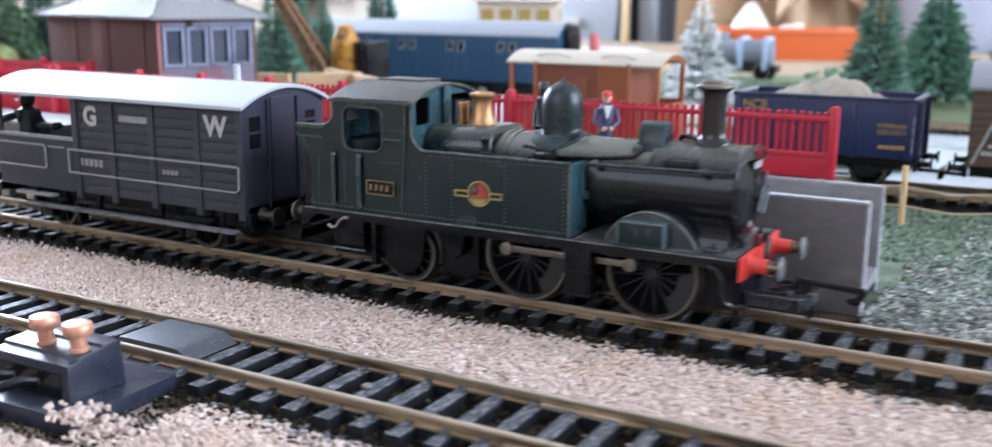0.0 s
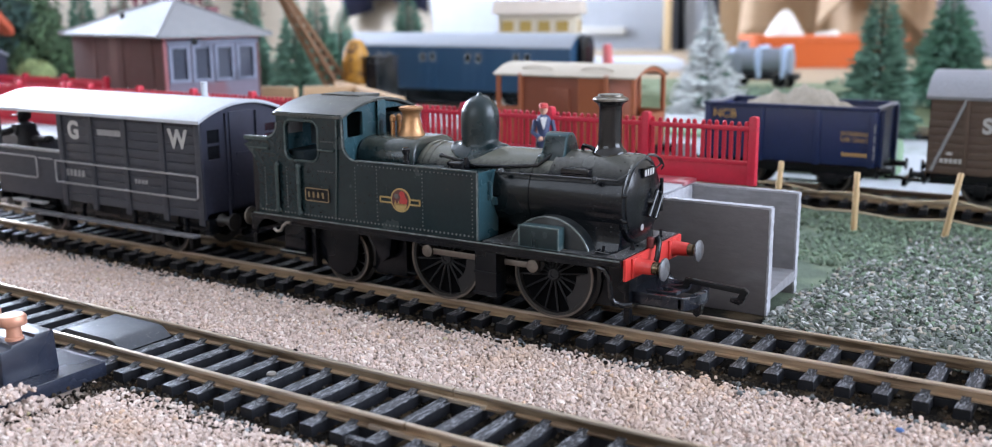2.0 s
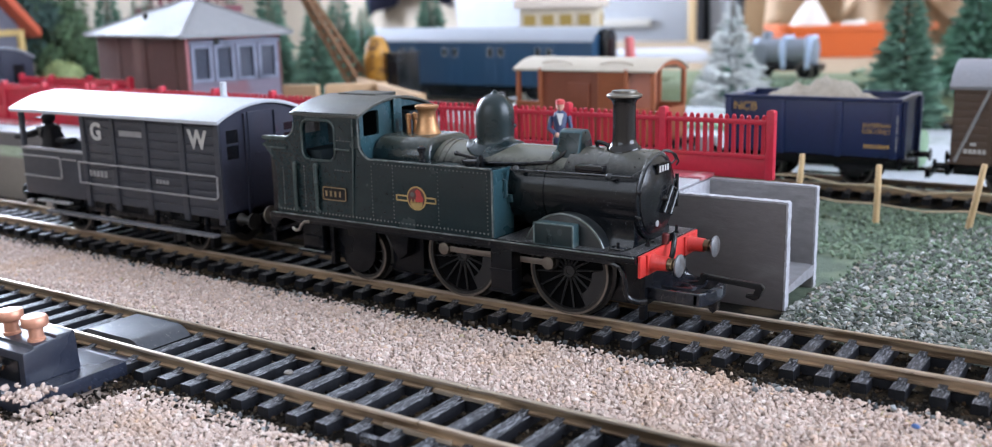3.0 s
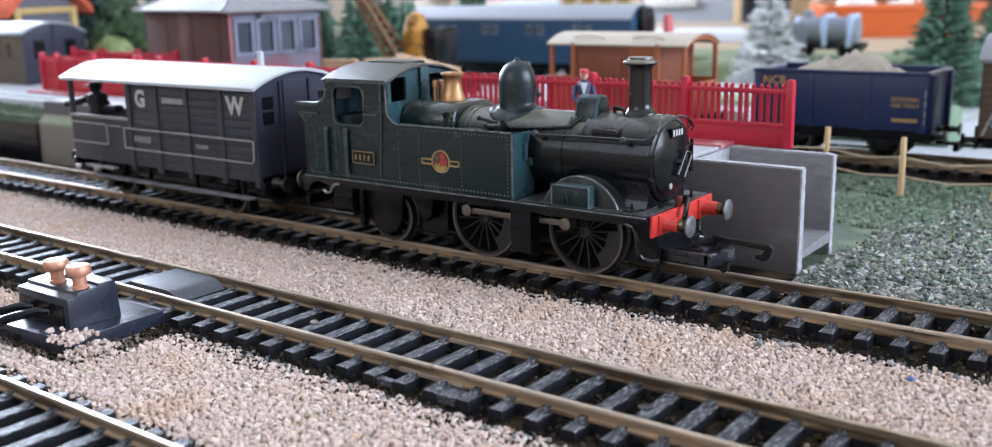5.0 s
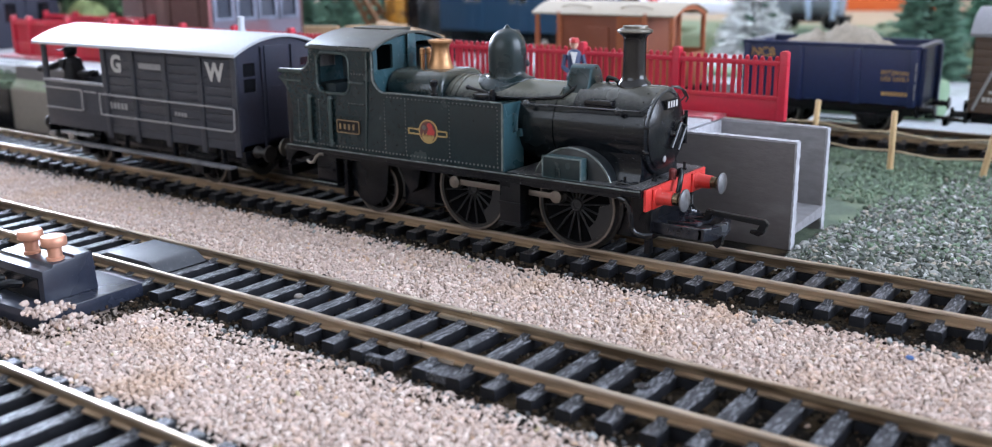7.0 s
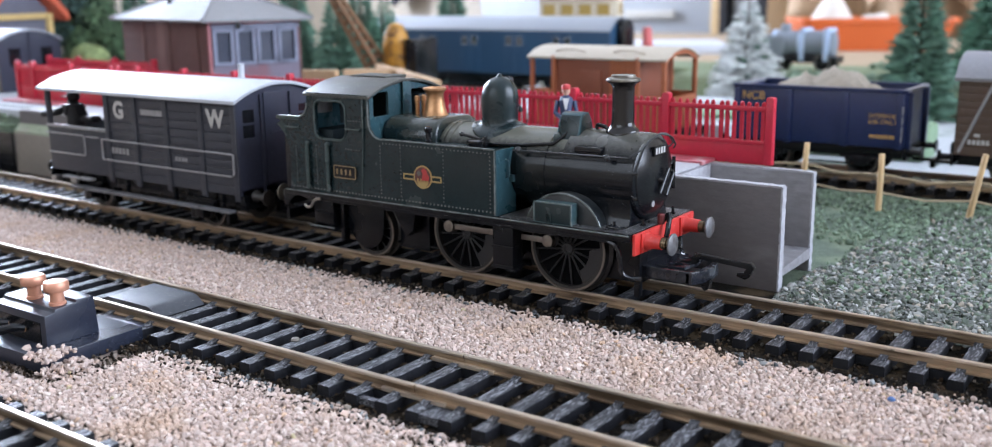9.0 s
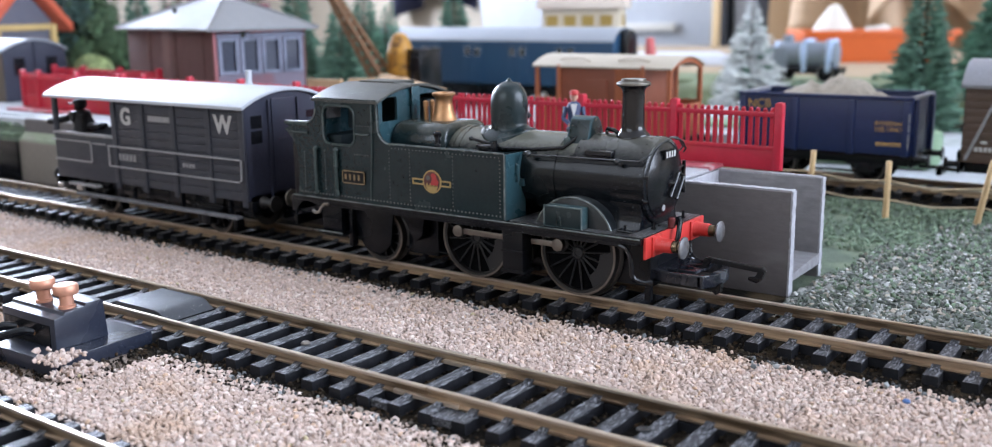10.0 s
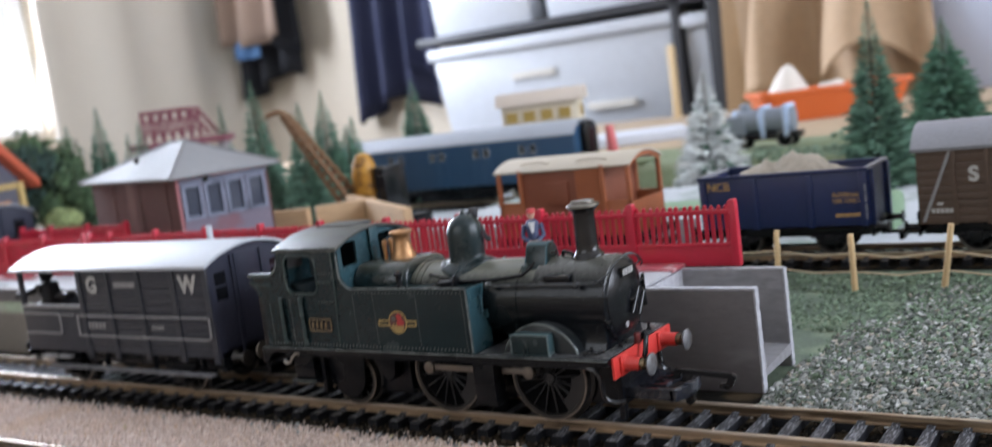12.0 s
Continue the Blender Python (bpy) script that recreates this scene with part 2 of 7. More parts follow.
rail_side = material("rail_nickel", (0.55, 0.46, 0.365), 0.34, 0.72, vary=0.25, cloud=420, tint=(0.27, 0.19, 0.12), mix=0.3, bump=0.2, deep=0.04, stretch=(0.08, 1, 1))
# pale streaks give grain and also paint the window sheen on sleeper tops
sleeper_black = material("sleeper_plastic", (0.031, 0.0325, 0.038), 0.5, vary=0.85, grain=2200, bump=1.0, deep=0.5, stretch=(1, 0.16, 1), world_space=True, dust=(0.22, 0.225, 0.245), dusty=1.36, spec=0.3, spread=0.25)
track_dirt = material("track_dirt", (0.008, 0.007, 0.006), 0.95, vary=0.5, grain=600, cloud=120, bump=1.0, deep=0.5, tint=(0.050, 0.036, 0.022), mix=0.4, spec=0.05)
chips = material("pink_granite_chips", (0.62, 0.475, 0.41), 0.75, vary=0.2, grain=500, cloud=35, tint=(0.50, 0.35, 0.25), mix=0.29, bump=0.4, deep=0.1, spread=0.14, per="island", palette=((0.0, (0.49, 0.38, 0.325)), (0.3, (0.54, 0.43, 0.375)), (0.52, (0.44, 0.345, 0.295)), (0.64, (0.60, 0.52, 0.465)), (0.75, (0.48, 0.355, 0.28)), (0.82, (0.36, 0.295, 0.265)), (0.88, (0.54, 0.41, 0.355)), (0.955, (0.47, 0.315, 0.20)), (0.972, (0.22, 0.175, 0.15)), (0.995, (0.30, 0.27, 0.13))))
grey_chips = material("dark_grey_chips", (0.10, 0.105, 0.11), 0.7, vary=0.3, grain=500, bump=0.4, deep=0.1, spread=0.4, per="island", palette=((0.0, (0.05, 0.055, 0.06)), (0.4, (0.12, 0.13, 0.135)), (0.75, (0.24, 0.25, 0.25)), (0.92, (0.16, 0.13, 0.10))))
chips_base = material("ballast_base", (0.30, 0.235, 0.20), 0.9, vary=0.3, grain=500, cloud=80, bump=1.0, deep=0.6)
grit = material("grey_green_grit", (0.20, 0.212, 0.198), 0.85, vary=0.35, grain=500, bump=0.4, deep=0.1, spread=0.35, per="island", palette=((0.0, (0.19, 0.205, 0.185)), (0.26, (0.29, 0.295, 0.275)), (0.44, (0.085, 0.11, 0.075)), (0.62, (0.40, 0.405, 0.39)), (0.74, (0.035, 0.045, 0.035)), (0.9, (0.26, 0.225, 0.18))))
grass = material("scatter_grass", (0.085, 0.115, 0.080), 0.95, vary=0.35, grain=700, cloud=45, bump=1.0, deep=0.7, tint=(0.16, 0.20, 0.13), mix=0.3)
grass_tuft = material("grass_fibres", (0.13, 0.18, 0.12), 0.9, vary=0.3, grain=500, bump=0.2, spread=0.45, per="island")
# pale edge strips: paint wear together with painted edge highlights
worn_lit_edge = material("worn_lit_edge_paint", (0.12, 0.135, 0.13), 0.3, 0.2, vary=0.5, grain=700, cloud=150, tint=(0.02, 0.03, 0.028), mix=0.3, bump=0.1)
deck_dust = material("dusty_black_deck", (0.020, 0.021, 0.024), 0.34, vary=0.6, cloud=320, tint=(0.10, 0.10, 0.10), mix=0.42, bump=0.4, deep=0.12, dust=(0.50, 0.50, 0.49), dusty=0.85)
chimney_bronze = material("chimney_brown_black", (0.008, 0.007, 0.007), 0.17, 0.0, vary=0.3, cloud=150, bump=0.1, deep=0.04)
rim_steel = material("worn_chimney_rim", (0.20, 0.185, 0.155), 0.36, 0.7, vary=0.3, cloud=250, tint=(0.10, 0.085, 0.07), mix=0.4)


def ragged(bm, a, b, u0, u1, w0, w1, axis, n, rough, seed):
    """A strip with a torn, uneven outline: cross-sections along an axis, each a little off."""
    rng = np.random.default_rng(seed)
    rings = []
    for i in range(n + 1):
        c = a + (b - a) * i / n
        j = rng.uniform(-rough, rough, 4)
        ring = ((u0 + j[0], w0), (u1 + j[1], w0), (u1 + j[1], w1 + j[2]), (u0 + j[0], w1 + j[3]))
        rings.append([bm.verts.new({"x": (c, u, w), "z": (w, u, c)}[axis]) for u, w in ring])
    for lo, hi in zip(rings, rings[1:]):
        for k in range(4):
            bm.faces.new((lo[k], lo[(k + 1) % 4], hi[(k + 1) % 4], hi[k]))
    bm.faces.new(rings[0][::-1]), bm.faces.new(rings[-1])
    return bm


soil = material("black_soil_flakes", (0.02, 0.018, 0.016), 0.9, vary=0.3, bump=0.2, spec=0.1, spread=0.3, per="island", palette=((0.0, (0.012, 0.010, 0.008)), (0.35, (0.035, 0.027, 0.019)), (0.6, (0.065, 0.050, 0.036)), (0.76, (0.045, 0.028, 0.016)), (0.94, (0.08, 0.07, 0.06)), (0.99, (0.22, 0.18, 0.15))))
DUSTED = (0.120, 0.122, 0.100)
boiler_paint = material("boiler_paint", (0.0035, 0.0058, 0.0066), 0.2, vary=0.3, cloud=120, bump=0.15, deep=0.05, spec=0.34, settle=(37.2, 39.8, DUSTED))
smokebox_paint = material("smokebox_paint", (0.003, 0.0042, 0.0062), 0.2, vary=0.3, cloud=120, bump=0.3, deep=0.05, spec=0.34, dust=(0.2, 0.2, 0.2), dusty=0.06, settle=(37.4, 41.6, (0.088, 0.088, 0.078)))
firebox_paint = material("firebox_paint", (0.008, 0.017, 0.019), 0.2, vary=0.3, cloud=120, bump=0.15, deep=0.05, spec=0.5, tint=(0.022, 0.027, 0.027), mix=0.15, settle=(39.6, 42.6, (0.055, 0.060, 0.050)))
wire_grey = material("handrail_wire", (0.035, 0.037, 0.039), 0.3, 0.3, vary=0.3, bump=0)
grab_green = material("grab_rail_green", (0.035, 0.052, 0.050), 0.26, vary=0.25, bump=0.1)
dark_tyre_steel = material("sunken_pin_steel", (0.035, 0.035, 0.036), 0.4, 0.6, vary=0.3)
spoke_black = material("spoke_black", (0.008, 0.0085, 0.010), 0.42, vary=0.3, bump=0.1)
buffer_dull = material("dull_buffer_steel", (0.13, 0.13, 0.135), 0.45, 0.3, vary=0.3, cloud=250, tint=(0.06, 0.05, 0.045), mix=0.3)
# same plastic darkened: shade on sleeper sides and links put into the colour
sleeper_shaded = material("sleeper_shaded_plastic", (0.009, 0.0095, 0.012), 0.5, vary=0.5, grain=1200, cloud=200, bump=0.4, deep=0.15, spec=0.22, spread=0.2)
# near-black stand-in for the shade seen through the spokes
wheel_shade = material("wheel_gap_shade", (0.003, 0.003, 0.0035), 0.9, vary=0.2, bump=0, spec=0.05)

# ---- baseboard, ground and tracks ----
board = material("board_wood", (0.35, 0.26, 0.17), 0.7, vary=0.2, stretch=(0.1, 1, 1))
white_ground = material("white_scatter_ground", (0.38, 0.40, 0.42), 0.85, vary=0.15, grain=300, cloud=25, bump=0.6, deep=0.4, tint=(0.20, 0.24, 0.20), mix=0.4)
single("ground", box(B(), -900, 520, -330, 640, -22, -0.8), board, "plywood baseboard of the model railway on the table", "ground", kind="structure")
single("ballast_bed", box(B(), -420, 420, -320, 27, -0.8, -0.25), chips_base, "bed of pinkish stone under the tracks", "ballast", kind="structure")
single("grass_ground", box(B(), -420, 420, 27, 224, -0.8, -0.3), grass, "green scatter grass behind the running track", "grass", kind="structure")
single("pale_ground", box(B(), -880, 500, 224, 630, -0.8, 0.2), white_ground, "pale grey-white painted ground of the goods yard", "ground", kind="structure")


def rail_profile():
    half = [(0.95, 0.0), (0.95, 0.35), (0.28, 0.6), (0.28, 1.65), (0.5, 1.85), (0.5, 2.3), (0.38, 2.42)]
    return [(y, z) for y, z in half] + [(-y, z) for y, z in reversed(half)]


def sleeper_mesh():
    bm = B()
    prism(bm, [(-1.55, 0), (1.55, 0), (1.45, 2.2), (1.3, 2.36), (-1.3, 2.36), (-1.45, 2.2)], "y", -14.2, 14.2)
    for y in (-8.75, 8.75):
        for s in (-1, 1):
            prism(bm, [(y + s * 0.3, 2.3), (y + s * 2.6, 2.3), (y + s * 2.3, 2.5), (y + s * 1.1, 2.95), (y + s * 0.5, 3.1), (y + s * 0.3, 3.1)], "x", -0.85, 0.85)
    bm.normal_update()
    # lit top and shaded sides are split by height into two materials
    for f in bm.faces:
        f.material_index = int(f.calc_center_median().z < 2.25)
    return to_mesh("sleeper", bm, [sleeper_black, sleeper_shaded])


SLEEPER = sleeper_mesh()
LINK = to_mesh("sleeper_link", box(B(), 1.3, 5.8, -1.0, 1.0, 0.3, 2.05), sleeper_shaded)


def railway_track(y, x0, x1, first, pitch, joint=None, label=""):
    track = thing("railway_track", label, "track", 0, y, 0, group="parallel tracks")
    for side in (-8.75, 8.75):
        ends = [x0] + ([joint + (2 if side < 0 else 0)] if joint else []) + [x1]
        for a, b in zip(ends, ends[1:]):
            bm = prism(B(), [(side + p[0], 2.36 + p[1]) for p in rail_profile()], "x", a + 0.12, b - 0.12)
            for f in bm.faces:
                f.material_index = int(f.calc_center_median().z < 4.12)
            part("rail", bm, [rail_side, rail_web], track, "pale nickel-silver rail with a tarnished brown web")
        if joint:
            j = joint + (2 if side < 0 else 0)
            bm = B()
            for s in (-1, 1):
                box(bm, j - 7.5, j + 7.5, side + s * 0.3, side + s * 1.08, 2.45, 3.15)
            box(bm, j - 7.5, j + 7.5, side - 1.08, side + 1.08, 2.3, 2.5)
            part("fishplate", bm, rail_side, track, "pale metal rail joiner", bevel=0.12)
    n = 0
    x = first - pitch * int((first - x0) / pitch)
    while x < x1:
        put("sleeper", SLEEPER, track, (x, 0, 0), (0, 0, random.uniform(-0.5, 0.5)))
        if y > -100 and y < 50 and -150 < x < 220:
            for side in (-8.75, 8.75):
                if n % 2 == (side > 0) and n % 7:
                    put("sleeper_link", LINK, track, (x, side, 0))
        n += 1
        x += pitch
    single("track_bed", prism(B(), [(y - 19, -0.25), (y + 19, -0.25), (y + 16, 0.25), (y - 16, 0.25)], "x", x0, x1), track_dirt, "dark oily dirt under the sleepers", "track bed", kind="structure")
    return track


railway_track(0, -420, 330, 48.4, 7.03, None, "straight black-sleepered track under the locomotive and brake van")
railway_track(-67.3, -400, 330, 7.0, 7.25, 45, "empty black-sleepered track with a rail joint and track pins")
railway_track(-132.3, -300, 330, 3.0, 7.1, None, "empty siding track at the edge of the board")
railway_track(193, -420, 420, 0.0, 7.1, None, "track carrying the wagons behind the fence")
railway_track(418, -700, 300, 0.0, 7.1, None, "yard track carrying the blue coach")


def stones(name, areas, size, gap, mat, label, category, sink=0.45, flat=0.8, seed=1, lay=0.0):
    """Loose chips: small lumps of many shapes scattered over rectangles (x0, x1, y0, y1, z, thinning)."""
    rng = np.random.default_rng(seed)
    phi = (1 + 5 ** 0.5) / 2
    ico = np.array([(-1, phi, 0), (1, phi, 0), (-1, -phi, 0), (1, -phi, 0), (0, -1, phi), (0, 1, phi), (0, -1, -phi), (0, 1, -phi), (phi, 0, -1), (phi, 0, 1), (-phi, 0, -1), (-phi, 0, 1)]) / 1.902
    tri = np.array([(0, 11, 5), (0, 5, 1), (0, 1, 7), (0, 7, 10), (0, 10, 11), (1, 5, 9), (5, 11, 4), (11, 10, 2), (10, 7, 6), (7, 1, 8), (3, 9, 4), (3, 4, 2), (3, 2, 6), (3, 6, 8), (3, 8, 9), (4, 9, 5), (2, 4, 11), (6, 2, 10), (8, 6, 7), (9, 8, 1)])
    spots = []
    for x0, x1, y0, y1, z, thin in areas:
        gx, gy = np.meshgrid(np.arange(x0, x1, gap), np.arange(y0, y1, gap))
        p = np.stack([gx.ravel(), gy.ravel(), np.full(gx.size, z)], 1)
        p[:, :2] += rng.uniform(-0.55, 0.55, (len(p), 2)) * gap
        p[:, 2] += rng.uniform(-0.25, 0.45, len(p)) * size
        spots.append(p[rng.random(len(p)) < thin])
    p = np.concatenate(spots)
    n = len(p)
    scale = size * rng.uniform(0.5, 1.3, (n, 1)) * rng.uniform(0.5, 1.2, (n, 3)) * (1, 1, flat)
    v = ico[None] * (1 + rng.uniform(-0.34, 0.30, (n, 12, 1))) * scale[:, None]
    q = rng.normal(size=(n, 4))
    if lay:
        q[:, 1:3] *= lay
    q /= np.linalg.norm(q, axis=1, keepdims=True)
    w, x, y, z = q.T
    turn = np.stack([1 - 2 * (y * y + z * z), 2 * (x * y - z * w), 2 * (x * z + y * w), 2 * (x * y + z * w), 1 - 2 * (x * x + z * z), 2 * (y * z - x * w), 2 * (x * z - y * w), 2 * (y * z + x * w), 1 - 2 * (x * x + y * y)], 1).reshape(n, 3, 3)
    v = (np.einsum("nij,nkj->nki", turn, v) + p[:, None] + (0, 0, sink * size)) * MM
    f = (tri[None] + 12 * np.arange(n)[:, None, None]).reshape(-1, 3)
    me = bpy.data.meshes.new(name)
    me.vertices.add(12 * n), me.loops.add(len(f) * 3), me.polygons.add(len(f))
    me.vertices.foreach_set("co", v.ravel()), me.loops.foreach_set("vertex_index", f.ravel())
    me.polygons.foreach_set("loop_start", np.arange(0, 3 * len(f), 3))
    me.polygons.foreach_set("use_smooth", [False] * len(f))
    me.update(calc_edges=True)
    me.materials.append(mat)
    return tagged(new(name, me), label, category, kind="stuff")


stones("ballast", [(-330, 260, -49, -19.0, -0.15, 1.0), (-330, 260, -51, -49, -0.2, 0.6), (-330, 260, -19.0, -18.0, -0.2, 0.5)], 0.62, 0.70, chips, "loose pinkish granite chips between the two tracks", "ballast", seed=2)
stones("ballast", [(-19, 150, -114, -83.9, -0.15, 1.0), (-24, -19, -114, -97, -0.15, 0.9), (-60, -24, -114, -108, -0.15, 0.8), (-19, 150, -83.9, -82.9, -0.2, 0.5), (-60, 150, -117, -114, -0.2, 0.5), (-140, -60, -114, -86, -0.15, 0.9)], 0.62, 0.70, chips, "loose pinkish granite chips beside the front track", "ballast", seed=3)
stones("ballast", [(-200, 220, -20.4, -17.6, 0.1, 0.22), (-200, 220, -24, -20.4, 0.2, 0.03), (-19, 150, -85.4, -82.6, 0.1, 0.2)], 0.60, 0.85, grey_chips, "dark grey chips mixed into the edges of the ballast", "ballast", seed=9)
stones("gravel", [(77, 260, 13, 60, -0.1, 0.95), (80, 260, 60, 100, -0.1, 0.7), (90, 260, 100, 150, -0.1, 0.35)], 0.86, 0.92, grit, "grey-green mixed grit beside the track", "gravel", flat=0.45, seed=4, lay=0.3)
stones("dirt", [(-200, 220, -20.5, -14, 0.0, 0.8), (-200, 220, -14, 17, 0.1, 0.4), (-140, 200, -88, -81, 0.0, 0.8), (-140, 200, -81, -49.5, 0.1, 0.4), (-60, -18, -107, -86, 0.0, 0.75)], 0.48, 0.95, soil, "fine dark crumbs between the sleepers", "dirt", seed=5)
stones("ballast", [(-200, 220, -18.6, -16.5, 0.1, 0.05), (-140, 200, -86, -83.6, 0.1, 0.06), (-140, 200, -80, -54, 0.1, 0.008), (40, 220, -8, 14, 0.1, 0.012)], 0.55, 1.0, chips, "stray pinkish chips fallen among the sleepers", "ballast", seed=6)


# ---- power terminals, cover, pins on the front track ----
dark_plastic = material("navy_black_plastic", (0.020, 0.024, 0.038), 0.3, vary=0.2, bump=0.12, deep=0.04, dust=(0.12, 0.12, 0.13), dusty=0.1)
term = thing("terminal_box", "black plastic power terminal box with two copper thumb screws", "terminal box")
part("base", prism(B(), [(-62, -105.4), (-26.8, -104.2), (-27.5, -80.2), (-56, -80.2)], "z", -0.2, 3.2), dark_plastic, term, bevel=0.3)
part("tongue", box(B(), -46, -29.5, -80.2, -77.2, 0.8, 2.6), dark_plastic, term, bevel=0.3)
bm = B()
prism(bm, [(-99.8, 3.2), (-87.6, 3.2), (-88.2, 11.6), (-92.2, 11.7), (-92.4, 11.1), (-97.2, 10.8), (-97.4, 10.1), (-99.7, 9.9)], "x", -52, -32.2)
body = part("housing", bm, dark_plastic, term, bevel=0.3)
part("wire_recess", box(B(), -51, -34, -99.9, -99.0, 3.6, 8.2), black_paint, body)
for x in (-43.6, -35.0):
    bm = B()
    lathe(bm, [(1.75, 10.4), (1.75, 11.4), (1.45, 11.6), (1.45, 13.7), (2.4, 13.9), (2.6, 14.2), (2.6, 15.5), (2.35, 15.9), (1.9, 16.05), (0.6, 16.05)], (x, -94.8, 0), "z", 28)
    part("thumb_screw", bm, copper_pale, term, "copper-plated knurled thumb screw")
for k, (x, y) in enumerate(((-46.5, -99.5), (-40.0, -99.5))):
    bm = B()
    pipe(bm, [(x, y + 0.6, 5.8), (x - 1.0, y - 2.6, 6.6), (x - 4, y - 7.5, 5.6), (x - 9, y - 14, 2.6), (x - 16, y - 20, 1.4), (x - 30, y - 26, 1.2)], 0.95, 10)
    wire = part("wire", bm, black_plastic, term, "black insulated wire")
    part("bare_end", rod(B(), (x, y + 1.2, 5.6), (x, y - 0.6, 6.0), 0.7, seg=8), copper, wire)
cover = B()
prism(cover, [(-50.5, 2.5), (-50.5, 4.3), (-49.8, 4.8), (-35.2, 4.8), (-33.8, 4.5), (-32.6, 3.8), (-31.2, 2.8), (-30.9, 2.5)], "y", -73.6, -60.4)
single("track_cover", cover, material("cover_grey_black", (0.040, 0.044, 0.052), 0.55, vary=0.2, bump=0.1, dust=DUST, dusty=0.1), "smooth black plastic contact cover between the rails", "track cover", bevel=0.35)
bm = B()
lathe(bm, [(0.95, 2.3), (1.0, 2.6), (0.75, 2.95), (0.3, 3.05)], (5.8, -66.4, 0), "z", 16)
single("track_pin", bm, dull_steel, "small bright steel track pin in a sleeper", "pin", group="track pins")
bm = B()
lathe(bm, [(1.25, 2.3), (1.25, 2.5), (1.1, 2.56), (0.85, 2.5), (0.75, 2.38), (0.2, 2.38)], (85.4, -66.6, 0), "z", 18)
single("track_pin", bm, dark_tyre_steel, "dark sunken track pin in a sleeper", "pin", group="track pins")
bm = B()
box(bm, 36.4, 42.9, -81.0, -79.6, 0.5, 1.9)
single("sleeper_web", bm, sleeper_black, "moulded black web joining two sleeper ends", "track web", bevel=0.15)
single("sleeper_web", prism(B(), [(50.9, -81.2), (57.4, -81.2), (57.4, -78.4), (55.2, -76.4), (50.9, -76.2)], "z", 0.5, 2.1), sleeper_black, "broad moulded black web between two sleepers", "track web", bevel=0.15)
stones("ballast", [(-31, -24, -105.5, -100.5, 3.0, 0.8), (-29, -24, -104, -97.5, 3.4, 0.7), (-27, -24, -104, -97, 0.8, 0.6), (-27, -21, -102, -96, 0.6, 0.6), (-31, -26, -104.6, -101.5, 4.4, 0.5), (-26, -20, -106, -99, 0.8, 0.7)], 0.68, 0.85, chips, "glued clump of pinkish chips on the terminal box", "ballast", seed=21)
bm = B()
ball(bm, (117.8, -27.6, 1.5), 0.65, 8, 6, (1.2, 0.8, 0.7))
single("plastic_crumb", bm, material("crumb_blue", (0.07, 0.15, 0.36), 0.5), "tiny blue plastic crumb on the ballast", "crumb")


# ---- the tank locomotive ----
def spoked_wheel(name, parent, x, y, z, r, spokes, tread, side, crank=None):
    """A wheel with a tyre, spokes and hub; side is -1 for the wheel whose face looks to -y."""
    rim = B()
    lathe(rim, [(r - 1.25, 0), (r - 1.25, side * 0.02), (r - 0.58, side * 0.02), (r - 0.56, side * 0.14), (r - 0.1, side * 0.14), (r, side * -0.1), (r, side * -1.9), (r + 0.8, side * -2.2), (r + 0.8, side * -2.6), (r - 1.25, side * -2.6)], axis="y", seg=48, closed=True)
    for f in rim.faces:
        c = f.calc_center_median()
        f.material_index = int(not (abs(c.y) < 0.2 and math.hypot(c.x, c.z) > r - 0.6))
    wheel = part(name, rim, [tread, dark_tyre], parent, "thin worn steel tyre face", at=(x, y, z))
    # added dark disc, paints the shade in the open gaps between spokes
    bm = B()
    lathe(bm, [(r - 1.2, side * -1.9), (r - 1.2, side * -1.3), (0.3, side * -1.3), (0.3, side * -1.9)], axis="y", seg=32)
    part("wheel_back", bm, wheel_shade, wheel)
    bm = B()
    for i in range(spokes):
        a = 2 * math.pi * (i + 0.3) / spokes
        rod(bm, (1.6 * math.cos(a), side * -0.5, 1.6 * math.sin(a)), ((r - 1.3) * math.cos(a), side * -0.5, (r - 1.3) * math.sin(a)), 0.28, 0.2, seg=6)
    lathe(bm, [(1.5, side * -1.2), (1.5, side * -0.2), (1.3, side * 0.0), (0.8, side * 0.02), (0.7, side * -0.2), (0.2, side * -0.2)], axis="y", seg=20)
    if crank:
        ball(bm, (crank[0], side * -0.2, crank[1]), 1.8, scale=(1, 0.4, 1))
        if r > 9:
            prism(bm, arc(0, 0, r - 1.3, -62, 8, 10) + arc(0, 0, r - 4.3, 2, -56, 8), "y", side * -0.9, side * -0.1)
    part("spokes", bm, spoke_black, wheel)
    return wheel


dome_green = material("dome_green", (0.008, 0.0175, 0.0195), 0.27, vary=0.25, cloud=120, bump=0.12, deep=0.05, spec=0.42)
crest_dark = material("crest_dark_red", (0.075, 0.018, 0.016), 0.5, vary=0.3, bump=0)
coupling_metal = material("blackened_metal", (0.013, 0.0145, 0.020), 0.22, 0.0, vary=0.3, cloud=200, tint=(0.055, 0.06, 0.07), mix=0.28)
rod_steel = material("rod_steel", (0.20, 0.175, 0.15), 0.4, 0.9, vary=0.2)
dark_tyre = material("dark_tyre", (0.030, 0.028, 0.027), 0.45, 0.5, vary=0.2)
splash_grey = material("splasher_grey_green", (0.009, 0.012, 0.014), 0.34, vary=0.5, grain=700, cloud=120, tint=(0.035, 0.04, 0.042), mix=0.22, bump=0.3, deep=0.08)
